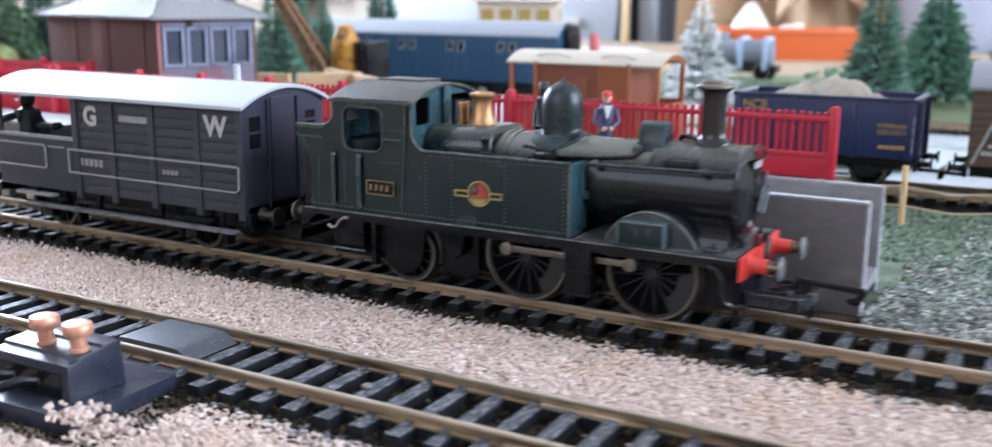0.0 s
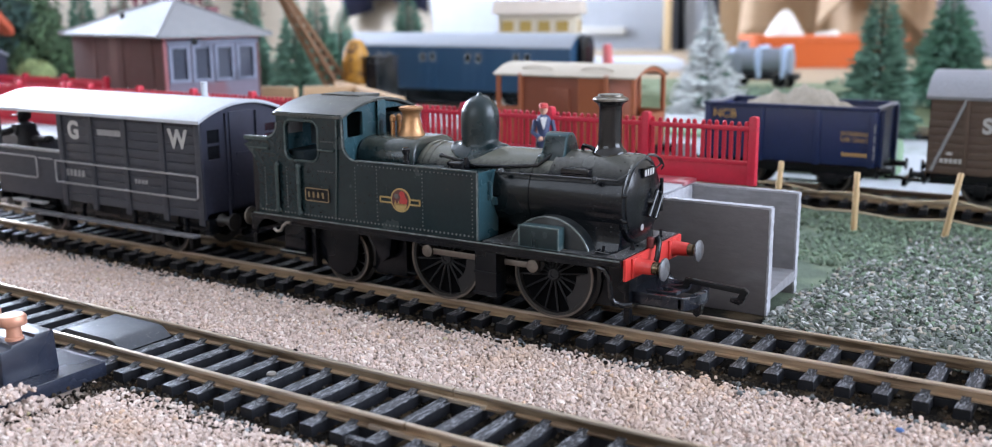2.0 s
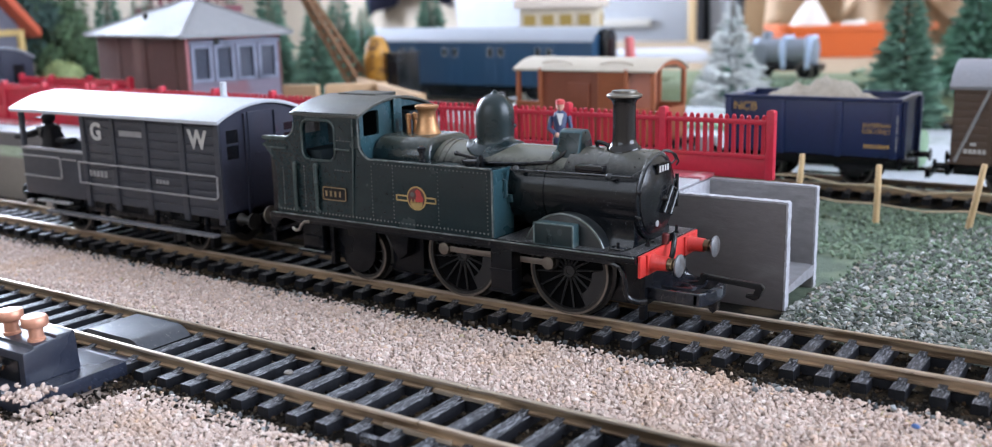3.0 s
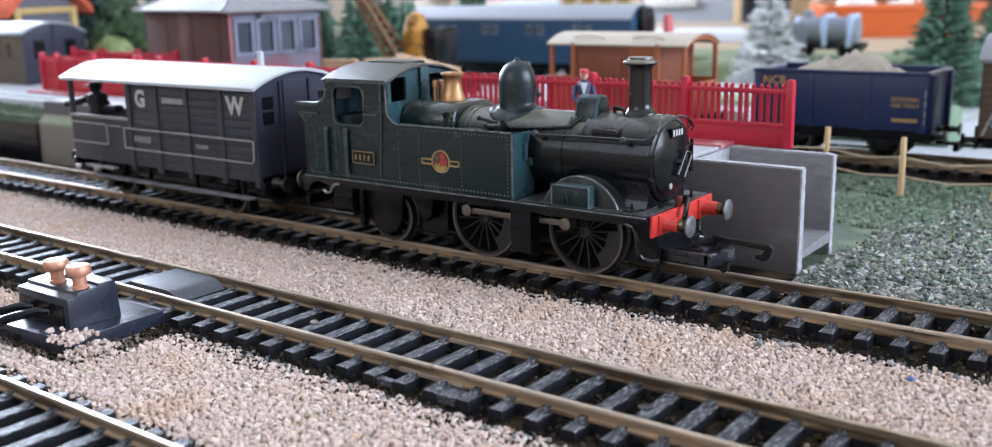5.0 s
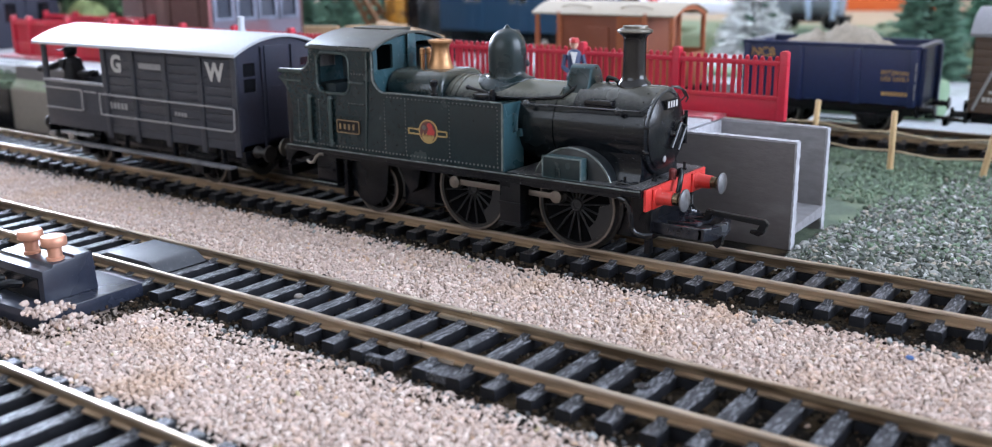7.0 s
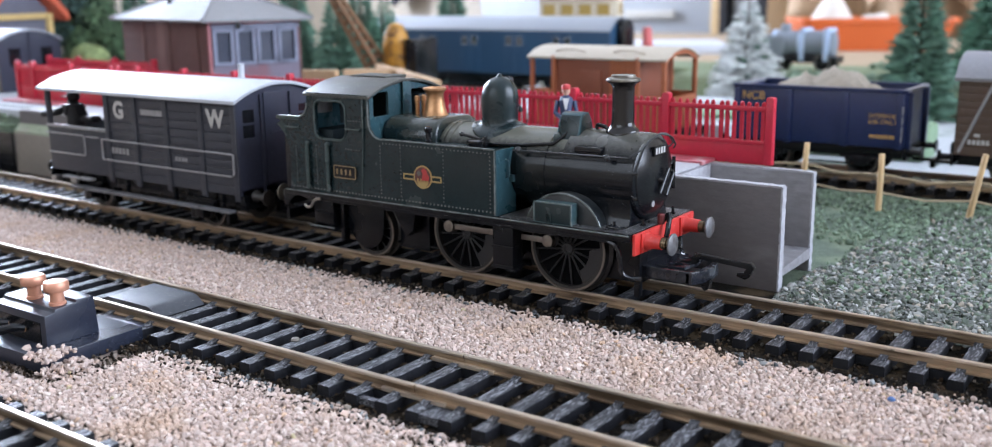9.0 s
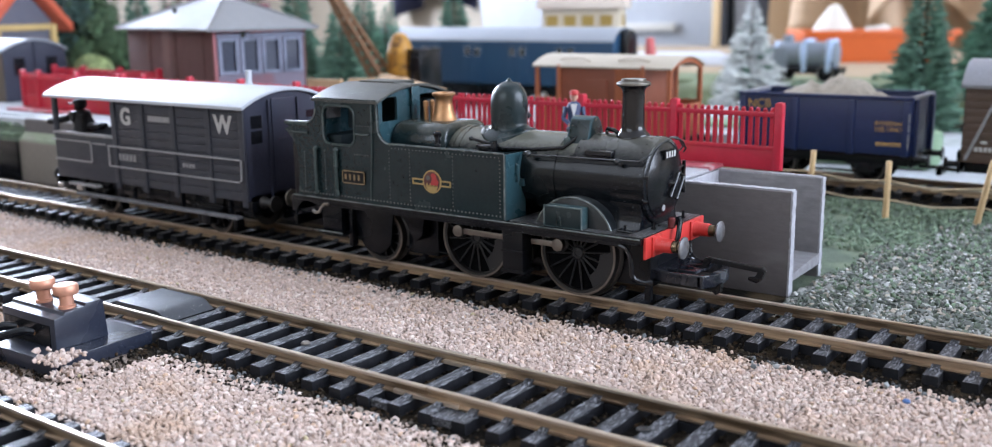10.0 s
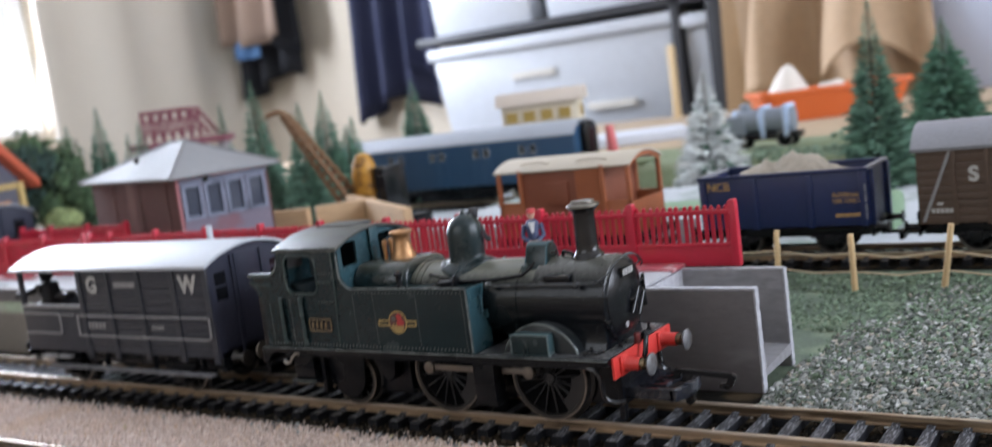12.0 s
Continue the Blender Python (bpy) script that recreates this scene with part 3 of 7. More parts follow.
# paler green for the sandbox faces that catch the light
sand_lit = material("sandbox_lit_faces", (0.035, 0.070, 0.076), 0.4, vary=0.3, cloud=300, tint=(0.10, 0.12, 0.12), mix=0.15)
sand_rim = material("sandbox_worn_rim", (0.14, 0.17, 0.165), 0.5, vary=0.5, grain=900, cloud=300, tint=(0.03, 0.06, 0.065), mix=0.35, bump=0)
cab_dark = material("cab_interior", (0.008, 0.016, 0.020), 0.6, vary=0.2, spec=0.3)


def rivets(bm, points, y, r=0.17):
    for x, z in points:
        ball(bm, (x, y, z), r, 6, 4)


def saddle_turned(bm, x, r_out, r_in, rise, zc, rb, profile, seg=40):
    """A turned body on a barrel along x: its skirt flares out and follows the barrel, the profile (r, z) goes on above."""
    rings = []
    for f, lift in ((1.0, -0.3), (1.0, 0.22), (0.94, 0.34), (0.7, 0.22 * rise + 0.3), (0.42, 0.38 * rise + 0.3), (0.2, 0.62 * rise + 0.3), (0.06, 0.86 * rise + 0.3), (0.0, rise + 0.5)):
        r = r_in + (r_out - r_in) * f
        ring = []
        for k in range(seg):
            a = 2 * math.pi * k / seg
            y = r * math.sin(a)
            ring.append(bm.verts.new((x + r * math.cos(a), y, zc + math.sqrt(rb * rb - y * y) + lift)))
        rings.append(ring)
    for r, z in profile:
        rings.append([bm.verts.new((x + r * math.cos(2 * math.pi * k / seg), r * math.sin(2 * math.pi * k / seg), z)) for k in range(seg)])
    for lo, hi in zip(rings, rings[1:]):
        for k in range(seg):
            bm.faces.new((lo[k], lo[(k + 1) % seg], hi[(k + 1) % seg], hi[k]))
    bm.faces.new(rings[-1])
    return bm


def build_locomotive():
    loco = thing("tank_locomotive", "dark green model tank locomotive with a copper safety valve", "locomotive")
    # frames and footplate
    bm = B()
    box(bm, -47, 56.6, -7.0, 7.0, 8.5, 20.2)
    box(bm, -14, -4, -8.6, 8.6, 8.0, 18)
    part("frame", bm, black_plastic, loco, bevel=0.2)
    bm = B()
    prism(bm, [(-48.6, 20.2), (58.4, 20.2), (58.4, 21.7), (-48.6, 21.7)], "y", -16.3, 16.3)
    part("footplate", bm, black_paint, loco, "black footplate with a thin bright edge", bevel=0.15)
    part("deck_plate", box(B(), 23.0, 58.0, -15.2, 15.2, 21.7, 21.85), deck_dust, loco, "dusty black front deck")
    # pale strip paints the highlight line along the footplate edge
    for s in (-1, 1):
        bm = B()
        pipe(bm, [(-48.6, s * 16.3, 21.55), (58.2, s * 16.3, 21.55)], 0.2, 6)
        part("footplate_edge", bm, worn_lit_edge, loco, "thin worn edge with its highlight in the paint")
    for s in (-1, 1):
        bm = B()
        prism(bm, [(-48.4, 20.2), (-48.4, 15.8)] + arc(-43.5, 15.5, 4.8, 176, 95, 6) + [(-40, 19.5), (52, 19.5), (53.5, 20.2)], "y", s * 15.6, s * 16.2)
        part("valance", bm, black_paint, loco)
    # side tanks, cab sides and bunker in one plate a side
    outer = [(-47.4, 21.7), (-15, 21.7), (21.8, 21.7), (21.8, 37.6), (-12.6, 37.6)] + arc(-13.6, 41.8, 4.2, 270, 190, 6) + [(-18.1, 48.6), (-39.7, 48.6), (-39.7, 45.4)] + arc(-43.6, 45.6, 3.8, 0, -80, 5) + [(-51.2, 41.6), (-51.4, 40.8), (-50.0, 40.3)] + arc(-56.5, 31.0, 9.6, 62, 0, 6) + [(-46.9, 28)]
    hole = rounded(-36.6, -26.1, 36.8, 46.3, 2.0)
    for s in (-1, 1):
        bm = B()
        plate(bm, outer, [hole] if s < 0 else [], "y", s * 15.5, s * 14.6)
        side = part("tank_side", bm, green, loco, "dark green riveted tank and cab side", bevel=0)
        bm = B()
        rivets(bm, [(x, 22.6) for x in np.arange(-46, 21.4, 1.15)], s * 15.5, 0.27)
        rows = []
        for x in (-14, -7.2, 6.5, 20.6):
            rows += [(x, z) for z in np.arange(23.6, 36, 0.95)]
        rows += [(x, 36.7) for x in np.arange(-13, 21, 1.15)]
        rows += [(-44.6, z) for z in np.arange(24, 34, 0.8)] + [(-36.9, z) for z in np.arange(24, 35, 0.8)]
        rows += [(x, 34.2) for x in np.arange(-26, -20.5, 0.95)] + [(x, 41.8) for x in np.arange(-24.8, -20.5, 1.0)] + [(x, 47.6) for x in np.arange(-36, -26, 1.2)]
        rivets(bm, rows, s * 15.5, 0.2)
        part("rivets", bm, rivet_worn, side)
        bm = B()
        for x in (-39.7, -32.2):
            rod(bm, (x, s * 16.3, 35.1), (x, s * 16.3, 22.8), 0.55)
            for z in (35.0, 23.0):
                ball(bm, (x, s * 16.1, z), 0.75, 8, 6)
        rod(bm, (-25.2, s * 16.0, 39.6), (-20.3, s * 16.0, 39.6), 0.3)
        rod(bm, (-49.2, s * 16.0, 38.9), (-42.8, s * 16.0, 38.9), 0.3)
        pipe(bm, [(-19.3, s * 15.9, 47.5), (-19.3, s * 15.9, 41.5), (-19.6, s * 15.8, 36), (-20.5, s * 15.7, 23)], 0.22, 6)
        part("grab_rail", bm, grab_green, side)
        bm = B()
        hoop = rounded(-37.0, -25.7, 36.4, 46.7, 2.3)
        pipe(bm, [(x, s * 15.6, z) for x, z in hoop + hoop[:1]], 0.3, 6)
        part("window_beading", bm, grab_green, side)
        bm = B()
        pipe(bm, [(21.8, s * 15.5, 37.75), (-12.6, s * 15.5, 37.75)] + [(x, s * 15.5, z) for x, z in arc(-13.6, 41.8, 4.2, 270, 190, 6)] + [(-18.0, s * 15.5, 48.4)], 0.24, 6)
        part("edge_beading", bm, worn_lit_edge, side, "edge beading, wear and edge highlight in one pale colour")
        bm = B()
        pipe(bm, [(-39.7, s * 15.5, 45.4)] + [(x, s * 15.5, z) for x, z in arc(-43.6, 45.6, 3.8, 0, -80, 5)] + [(-51.2, s * 15.5, 41.7)], 0.24, 6)
        part("edge_beading", bm, worn_lit_edge, side)
        bm = B()
        pipe(bm, [(21.9, s * 15.5, 37.5), (21.9, s * 15.5, 21.9)], 0.22, 6)
        part("edge_beading", bm, worn_lit_edge, side, "edge beading, wear and edge highlight in one pale colour")
        # number plate and crest
        bm = B()
        prism(bm, rounded(-30.4, -22.3, 26.3, 29.9, 0.4), "y", s * 15.5, s * 15.95)
        num = part("number_plate", bm, black_paint, side, "black cabside number plate with a gilt rim")
        bm = B()
        rim = rounded(-30.2, -22.5, 26.5, 29.7, 0.4)
        pipe(bm, [(x, s * 15.95, z) for x, z in rim + rim[:1]], 0.14, 6)
        for k in range(4):
            x = -29.35 + k * 1.55
            box(bm, x, x + 0.6, s * 15.9, s * 16.02, 27.4, 28.8)
        part("plate_bars", bm, plate_gilt, num)
        bm = B()
        box(bm, -6.4, 5.9, s * 15.5, s * 15.62, 28.15, 28.55), box(bm, -6.4, 5.9, s * 15.5, s * 15.62, 29.35, 29.75)
        box(bm, -6.4, -6.0, s * 15.5, s * 15.62, 28.15, 29.75), box(bm, 5.5, 5.9, s * 15.5, s * 15.62, 28.15, 29.75)
        lathe(bm, [(2.95, s * 15.5), (2.95, s * 15.64), (2.6, s * 15.64)], (0, 0, 29.2), "y", 28)
        crest = part("crest", bm, gold, side, "red and gilt round crest with side bars")
        bm = B()
        lathe(bm, [(2.55, s * 15.6), (2.55, s * 15.68)], (0, 0, 29.2), "y", 28)
        part("crest_field", bm, crest_dark, crest)
        bm = B()
        prism(bm, arc(0, 28.6, 2.0, 190, 350, 8), "y", s * 15.68, s * 15.72)
        for k in (-1.5, -0.5, 0.5, 1.5):
            prism(bm, [(k - 0.5, 28.0), (k + 0.5, 28.0), (k, 29.0)], "y", s * 15.68, s * 15.72)
        part("crest_crown", bm, gold, crest)
        bm = B()
        prism(bm, [(-0.4, 28.4), (1.9, 28.4), (2.1, 29.4), (1.5, 30.1), (1.3, 31.0), (0.4, 31.5), (-0.3, 30.9), (0.1, 30.0)], "y", s * 15.69, s * 15.73)
        part("crest_beast", bm, crest_red, crest)
        bm = B()
        lathe(bm, [(0.62, s * 15.66), (0.62, s * 15.74)], (-1.2, 0, 30.1), "y", 14)
        part("crest_wheel", bm, rivet_worn, crest)
    # tank tops and fronts
    for s in (-1, 1):
        bm = B()
        box(bm, -18, 21.6, s * 6.2, s * 14.7, 22, 37.2)
        part("tank_top", bm, roof_dusty if s > 0 else green, loco, bevel=0.3)
        bm = B()
        box(bm, 21.4, 22.4, s * 7.0, s * 15.4, 21.7, 37.5)
        part("tank_front", bm, green_bare, loco, "blue-green front plate of the side tank", bevel=0.25)
        bm = B()
        pipe(bm, [(22.3, s * 11.4, 35), (23.2, s * 11.4, 34.6), (23.2, s * 11.4, 31.0), (22.3, s * 11.4, 30.6)], 0.28, 6)
        prism(bm, [(s * 8.6, 31.2), (s * 10.4, 31.2), (s * 10.0, 29.4), (s * 9.0, 29.4)], "x", 22.2, 23.6)
        part("lamp_iron", bm, green_bare, loco)
        bm = B()
        lathe(bm, [(2.6, 37.2), (2.6, 38.3), (2.9, 38.4), (2.9, 38.9), (2.2, 39.2)], (13.6, s * 10.6, 0), "z", 20)
        rod(bm, (14.6, s * 10.8, 39.2), (9.4, s * 11.6, 40.2), 0.4), ball(bm, (9.4, s * 11.6, 40.2), 0.6, 8, 6)
        rod(bm, (16.3, s * 11.3, 37.4), (16.3, s * 11.3, 40.1), 0.55)
        part("tank_filler", bm, black_paint, loco)
        bm = B()
        lathe(bm, [(0.95, 37.2), (0.95, 38.2), (0.7, 38.4), (0.7, 40.0), (1.0, 40.4), (1.05, 41.2), (0.6, 41.6)], (0.2, s * 13.2, 0), "z", 14)
        part("vent_pipe", bm, black_paint, loco)
        bm = B()
        for x in np.arange(-11, 21, 3.1):
            ball(bm, (x, s * 14.9, 37.6), random.uniform(0.25, 0.5), 6, 4)
        part("tank_rim_bolts", bm, black_paint, loco)
    # boiler, firebox and smokebox
    zc, rb = 32.2, 9.6
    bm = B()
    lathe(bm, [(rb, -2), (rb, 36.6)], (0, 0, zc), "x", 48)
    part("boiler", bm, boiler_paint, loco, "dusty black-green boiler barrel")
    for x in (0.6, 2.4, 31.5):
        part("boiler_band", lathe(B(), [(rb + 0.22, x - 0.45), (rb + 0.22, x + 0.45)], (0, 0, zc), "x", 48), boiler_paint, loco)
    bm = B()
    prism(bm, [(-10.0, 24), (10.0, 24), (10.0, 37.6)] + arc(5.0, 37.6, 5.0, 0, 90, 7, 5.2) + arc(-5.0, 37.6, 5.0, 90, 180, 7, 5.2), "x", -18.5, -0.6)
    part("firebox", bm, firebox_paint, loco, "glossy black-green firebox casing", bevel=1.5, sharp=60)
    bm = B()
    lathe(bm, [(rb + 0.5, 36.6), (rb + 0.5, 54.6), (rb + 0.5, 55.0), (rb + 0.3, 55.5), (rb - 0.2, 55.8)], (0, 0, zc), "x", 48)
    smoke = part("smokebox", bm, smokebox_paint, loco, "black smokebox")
    bm = B()
    prism(bm, [(-9.8, 21.7), (9.8, 21.7), (9.3, 22.6), (8.8, 24.2), (8.9, 26.4), (9.4, 29.4), (-9.4, 29.4), (-8.9, 26.4), (-8.8, 24.2), (-9.3, 22.6)], "x", 37.4, 54.6)
    part("smokebox_saddle", bm, smokebox_paint, smoke, "black waisted saddle under the smokebox", bevel=0.2)
    bm = B()
    lathe(bm, [(9.0, 55.6), (8.9, 56.1), (7.0, 56.9), (3.5, 57.4), (0.5, 57.5)], (0, 0, zc), "x", 48)
    door = part("smokebox_door", bm, black_paint, smoke)
    bm = B()
    for i in range(28):
        a = 2 * math.pi * i / 28
        ball(bm, (55.4, 9.75 * math.cos(a), zc + 9.75 * math.sin(a)), 0.24, 6, 4)
    for x in (37.4, 53.8):
        for i in range(24):
            a = 2 * math.pi * i / 24
            ball(bm, (x, (rb + 0.5) * math.cos(a), zc + (rb + 0.5) * math.sin(a)), 0.2, 6, 4)
    part("rivets", bm, black_paint, smoke)
    bm = B()
    for z in (34.6, 29.4):
        rod(bm, (56.4, 8.9, z), (57.0, 2.5, z), 0.35)
    rod(bm, (56.6, 8.7, 28.2), (56.6, 8.7, 35.8), 0.45)
    lathe(bm, [(1.0, 57.2), (0.7, 58.6)], (0, 0, zc - 0.5), "x", 12)
    rod(bm, (58.2, -1.6, zc - 3.4), (58.4, 2.2, zc + 1.8), 0.5), rod(bm, (58.6, 0.8, zc - 4.2), (58.8, 4.0, zc + 0.6), 0.5), rod(bm, (58.3, 2.2, zc + 1.8), (58.7, 4.0, zc + 0.8), 0.4)
    for z in (28.6, 34.2):
        rod(bm, (55.5, -9.6, z), (56.4, -9.2, z), 0.4)
    part("door_handle", bm, black_paint, door)
    bm = B()
    box(bm, 57.0, 57.5, -3.2, 2.4, 37.4, 39.6)
    tag = part("number_tablet", bm, black_paint, door, "small black tablet with white figures")
    bm = B()
    for k in range(4):
        box(bm, 57.5, 57.6, -2.7 + k * 1.3, -1.95 + k * 1.3, 37.8, 39.2)
    part("tablet_bars", bm, van_print, tag)
    bm = B()
    lathe(bm, [(0.75, 56.9), (0.75, 57.15)], (0, -2.6, 26.4), "x", 16)
    part("shed_plate", bm, van_line, door)
    bm = B()
    pipe(bm, [(24, -10.9, 37.3), (36, -11.2, 37.6), (49, -11.2, 37.8), (54.5, -10.6, 37.8), (56.4, -8.5, 39.2), (57, -5, 41.2), (57.2, 0, 42.2), (57, 5, 41.2), (56.4, 8.5, 39.2), (54.5, 10.6, 37.8), (49, 11.2, 37.8), (24, 10.9, 37.3)], 0.2, 8)
    for s in (-1, 1):
        for x in (25.5, 49.4):
            ball(bm, (x, s * 10.8, 37.5), 0.85, 8, 6)
    part("handrail", bm, wire_grey, loco)
    bm = B()
    pipe(bm, [(56.0, 2, 42.0), (56.8, 4, 41.8), (57.2, 6.4, 40.6), (57.2, 8.2, 38.8), (56.4, 8.8, 37.8)], 0.22, 6)
    part("lamp_bracket", bm, wire_grey, loco)
    bm = B()
    saddle_turned(bm, 47.6, 3.9, 2.66, 1.6, zc, rb + 0.5, [(2.64, 45.2), (2.56, 51.6), (2.62, 52.4), (2.95, 53.0), (3.8, 53.6), (3.9, 54.1), (3.1, 54.4), (2.75, 54.5), (2.7, 55.0), (2.2, 55.0), (2.0, 50.0)])
    part("chimney", bm, chimney_bronze, loco, "black chimney with a flared steel rim")
    bm = B()
    lathe(bm, [(2.5, 54.4), (3.86, 54.1), (3.97, 53.8), (4.0, 54.1), (3.85, 54.35), (3.2, 54.6), (2.85, 54.7), (2.8, 55.15), (2.3, 55.15)], (47.6, 0, 0), "z", 36)
    part("chimney_rim", bm, rim_steel, loco)
    bm = B()
    saddle_turned(bm, 12.8, 7.1, 4.55, 0.75, zc, rb, [(4.56, 43.6), (4.7, 46), (4.68, 48.4), (4.5, 49.9), (4.1, 51.0), (3.4, 52.1), (2.2, 53.0), (1.0, 53.4), (0.6, 53.7), (0.55, 54.0), (0.2, 54.3)])
    part("steam_dome", bm, dome_green, loco, "tall dark green steam dome", sharp=60)
    bm = B()
    lathe(bm, [(4.2, 41.4), (4.0, 42.3), (3.3, 43.0), (2.75, 44.6), (2.35, 46.6), (2.2, 48.0), (2.5, 48.8), (3.05, 49.3), (3.1, 49.8), (2.7, 50.0), (1.8, 50.0), (1.6, 49.0)], (-8.0, 0, 0), "z", 32)
    part("safety_valve", bm, copper, loco, "polished copper safety valve bonnet")
    bm = B()
    for y in (-1.3, 1.3):
        lathe(bm, [(0.6, 42), (0.6, 46.0), (0.8, 46.2), (0.75, 47.4), (0.3, 47.8)], (-13.0, y, 0), "z", 12)
    part("whistle", bm, copper, loco, "pair of copper whistles")
    bm = B()
    prism(bm, [(-6.7, 38.2), (-5.3, 40.4), (-4.2, 42.6), (-3.5, 44.6), (-2.7, 45.8), (-1.6, 46.2), (0.2, 46.1), (1.4, 44.6), (2.2, 41.0), (2.2, 38.2)], "x", 32.5, 38.4)
    for v in bm.verts:
        if v.co.x > 35:
            v.co.x += 0.07 * (46.2 - v.co.z)
    # end face towards -x gets the lighter green: its highlight is painted
    bm.normal_update()
    for f in bm.faces:
        f.material_index = int(f.normal.x > -0.3)
    part("top_feed", bm, [green_bare, dome_green], loco, "humped green feed casing, its lit end painted lighter blue", bevel=0.5)
    bm = B()
    lathe(bm, [(0.9, 0), (0.9, 1.6), (0.6, 2.0)], (33.0, -5.4, 39.2), "z", 12), rod(bm, (33.0, -3.0, 41.6), (33.0, -5.4, 40.6), 0.6, seg=8)
    part("feed_union", bm, grab_green, loco)
    bm = B()
    pipe(bm, [(35.2, -4.4, 41.4), (34.3, -5.6, 40.3), (33.0, -7.2, 39.0), (25, -7.8, 38.2), (15, -8.4, 37.8)], 0.45, 8)
    pipe(bm, [(40.5, 0.5, 42.6), (41.6, -1, 43.4), (43.6, -1.6, 43.2), (44.6, -1.4, 42.6)], 0.5, 8)
    part("feed_pipe", bm, black_paint, loco)
    bm = B()
    prism(bm, rounded(40.2, 47.2, 37.6, 39.4, 0.7), "y", -9.6, -6.8)
    part("snifter_cover", bm, black_paint, loco, bevel=0.25)
    # cab
    roof = [(y, 48.3 + 3.6 * (1 - (y / 15.65) ** 2)) for y in np.linspace(-15.65, 15.65, 17)]
    bm = B()
    prism(bm, roof + [(y, z - 0.7) for y, z in reversed(roof)], "x", -41.0, -17.4)
    part("cab_roof", bm, roof_dusty, loco, "dusty grey-green arched cab roof", bevel=0.15)
    bm = B()
    box(bm, -37, -24, -1.0, 7.5, 51.4, 52.25)
    part("roof_hatch", bm, roof_dusty, loco, bevel=0.15)
    inner = [(-14.6, 36.5), (14.6, 36.5)] + [(y * 0.92, z - 0.95) for y, z in reversed(roof)]
    for x, name in ((-18.3, "cab_front"), (-40.2, "cab_back")):
        bm = B()
        plate(bm, inner, [rounded(-12.8, -6.8, 42.8, 49.0, 0.6), rounded(2.6, 12.8, 41.8, 49.0, 0.6)] if x > -20 else [], "x", x, x - 0.8)
        part(name, bm, green_bare, loco, "blue-green cab end plate with square lookouts" if x > -20 else "plain blue-green back of the cab")
    bm = B()
    box(bm, -17.6, -17.3, -1.8, 1.4, 41.8, 51.2)
    part("cab_rib", bm, green_bare, loco, bevel=0.1)
    bm = B()
    box(bm, -40, -19, -14.4, 14.4, 21.7, 33), box(bm, -50, -40.5, -14.5, 14.5, 21.7, 41.0)
    part("bunker", bm, black_paint, loco, bevel=0.3)
    for s in (-1, 1):
        part("bunker_lip", prism(B(), [(-51.6, 40.9), (-43.2, 40.9), (-42.4, 41.6), (-51.4, 41.75)], "y", s * 13.0, s * 15.9), grab_green, loco, bevel=0.15)
    bm = B()
    box(bm, -39.6, -33, -13, 13, 33, 38.5)
    box(bm, -34, -31, -9, -4, 40, 46), box(bm, -39, -20, 8, 14.2, 33, 47)
    part("cab_fitting", bm, cab_dark, loco, bevel=0.3)
    for k in range(7):
        part("guard_bar", box(B(), -39.4, -39.0, -11.8 + k * 0.8, -11.4 + k * 0.8, 42.6, 45.6), van_line, loco)
    # splashers
    for s in (-1, 1):
        bm = B()
        prism(bm, [(28.9, 21.7)] + arc(39.1, 18.0, 10.6, 160, 20, 16) + [(49.3, 21.7)], "y", s * 7.6, s * 12.6)
        part("splasher", bm, splash_grey, loco, "dull grey-green wheel splasher with a worn rim", bevel=0.25)
        bm = B()
        pipe(bm, [(x, s * 12.6, z) for x, z in arc(39.1, 18.0, 10.6, 160, 20, 18)], 0.25, 6)
        part("splasher_beading", bm, worn_lit_edge, loco)
        bm = B()
        box(bm, 32.9, 43.0, s * 12.0, s * 15.4, 21.7, 26.8)
        # lit top and ends, darker sides: light painted by face direction
        bm.normal_update()
        for f in bm.faces:
            f.material_index = int(abs(f.normal.y) > 0.9)
        sand = part("sandbox", bm, [sand_lit, green], loco, "small blue-green sandbox", bevel=0.35)
        bm = B()
        pipe(bm, [(36.4, s * 15.5, 22.0), (36.4, s * 15.6, 23.8), (37.0, s * 15.6, 24.3), (37.6, s * 15.6, 23.8), (37.6, s * 15.5, 22.0)], 0.22, 6)
        part("sandbox_handle", bm, green, sand)
        bm = B()
        for pts in (((32.9, 26.75), (43.0, 26.75)), ((43.0, 26.75), (43.0, 21.9)), ((32.9, 26.75), (32.9, 21.9))):
            rod(bm, (pts[0][0], s * 15.4, pts[0][1]), (pts[1][0], s * 15.4, pts[1][1]), 0.14, seg=5)
        part("sandbox_edge", bm, sand_rim, sand, "worn pale edges")
    # front: beam, buffers, hooks and pipes
    bm = B()
    box(bm, 58.5, 59.2, -15.2, 15.2, 17.0, 21.8)
    beam = part("buffer_beam", bm, beam_red, loco, "bright red buffer beam", bevel=0.2)
    bm = B()
    box(bm, -49.8, -48.4, -16.2, 16.2, 17.0, 21.6)
    back = part("buffer_beam", bm, black_paint, loco, bevel=0.2)
    for s in (-1, 1):
        bm = B()
        box(bm, 59.0, 59.6, s * 7.2, s * 12.6, 17.2, 21.6)
        lathe(bm, [(2.35, 59.2), (1.85, 59.9), (1.65, 60.6), (1.55, 63.2)], (0, s * 9.9, 19.5), "x", 24)
        part("buffer_socket", bm, beam_red, beam)
        bm = B()
        lathe(bm, [(1.35, 62.8), (1.35, 64.4), (0.9, 64.4), (0.9, 65.4)], (0, s * 9.9, 19.5), "x", 20)
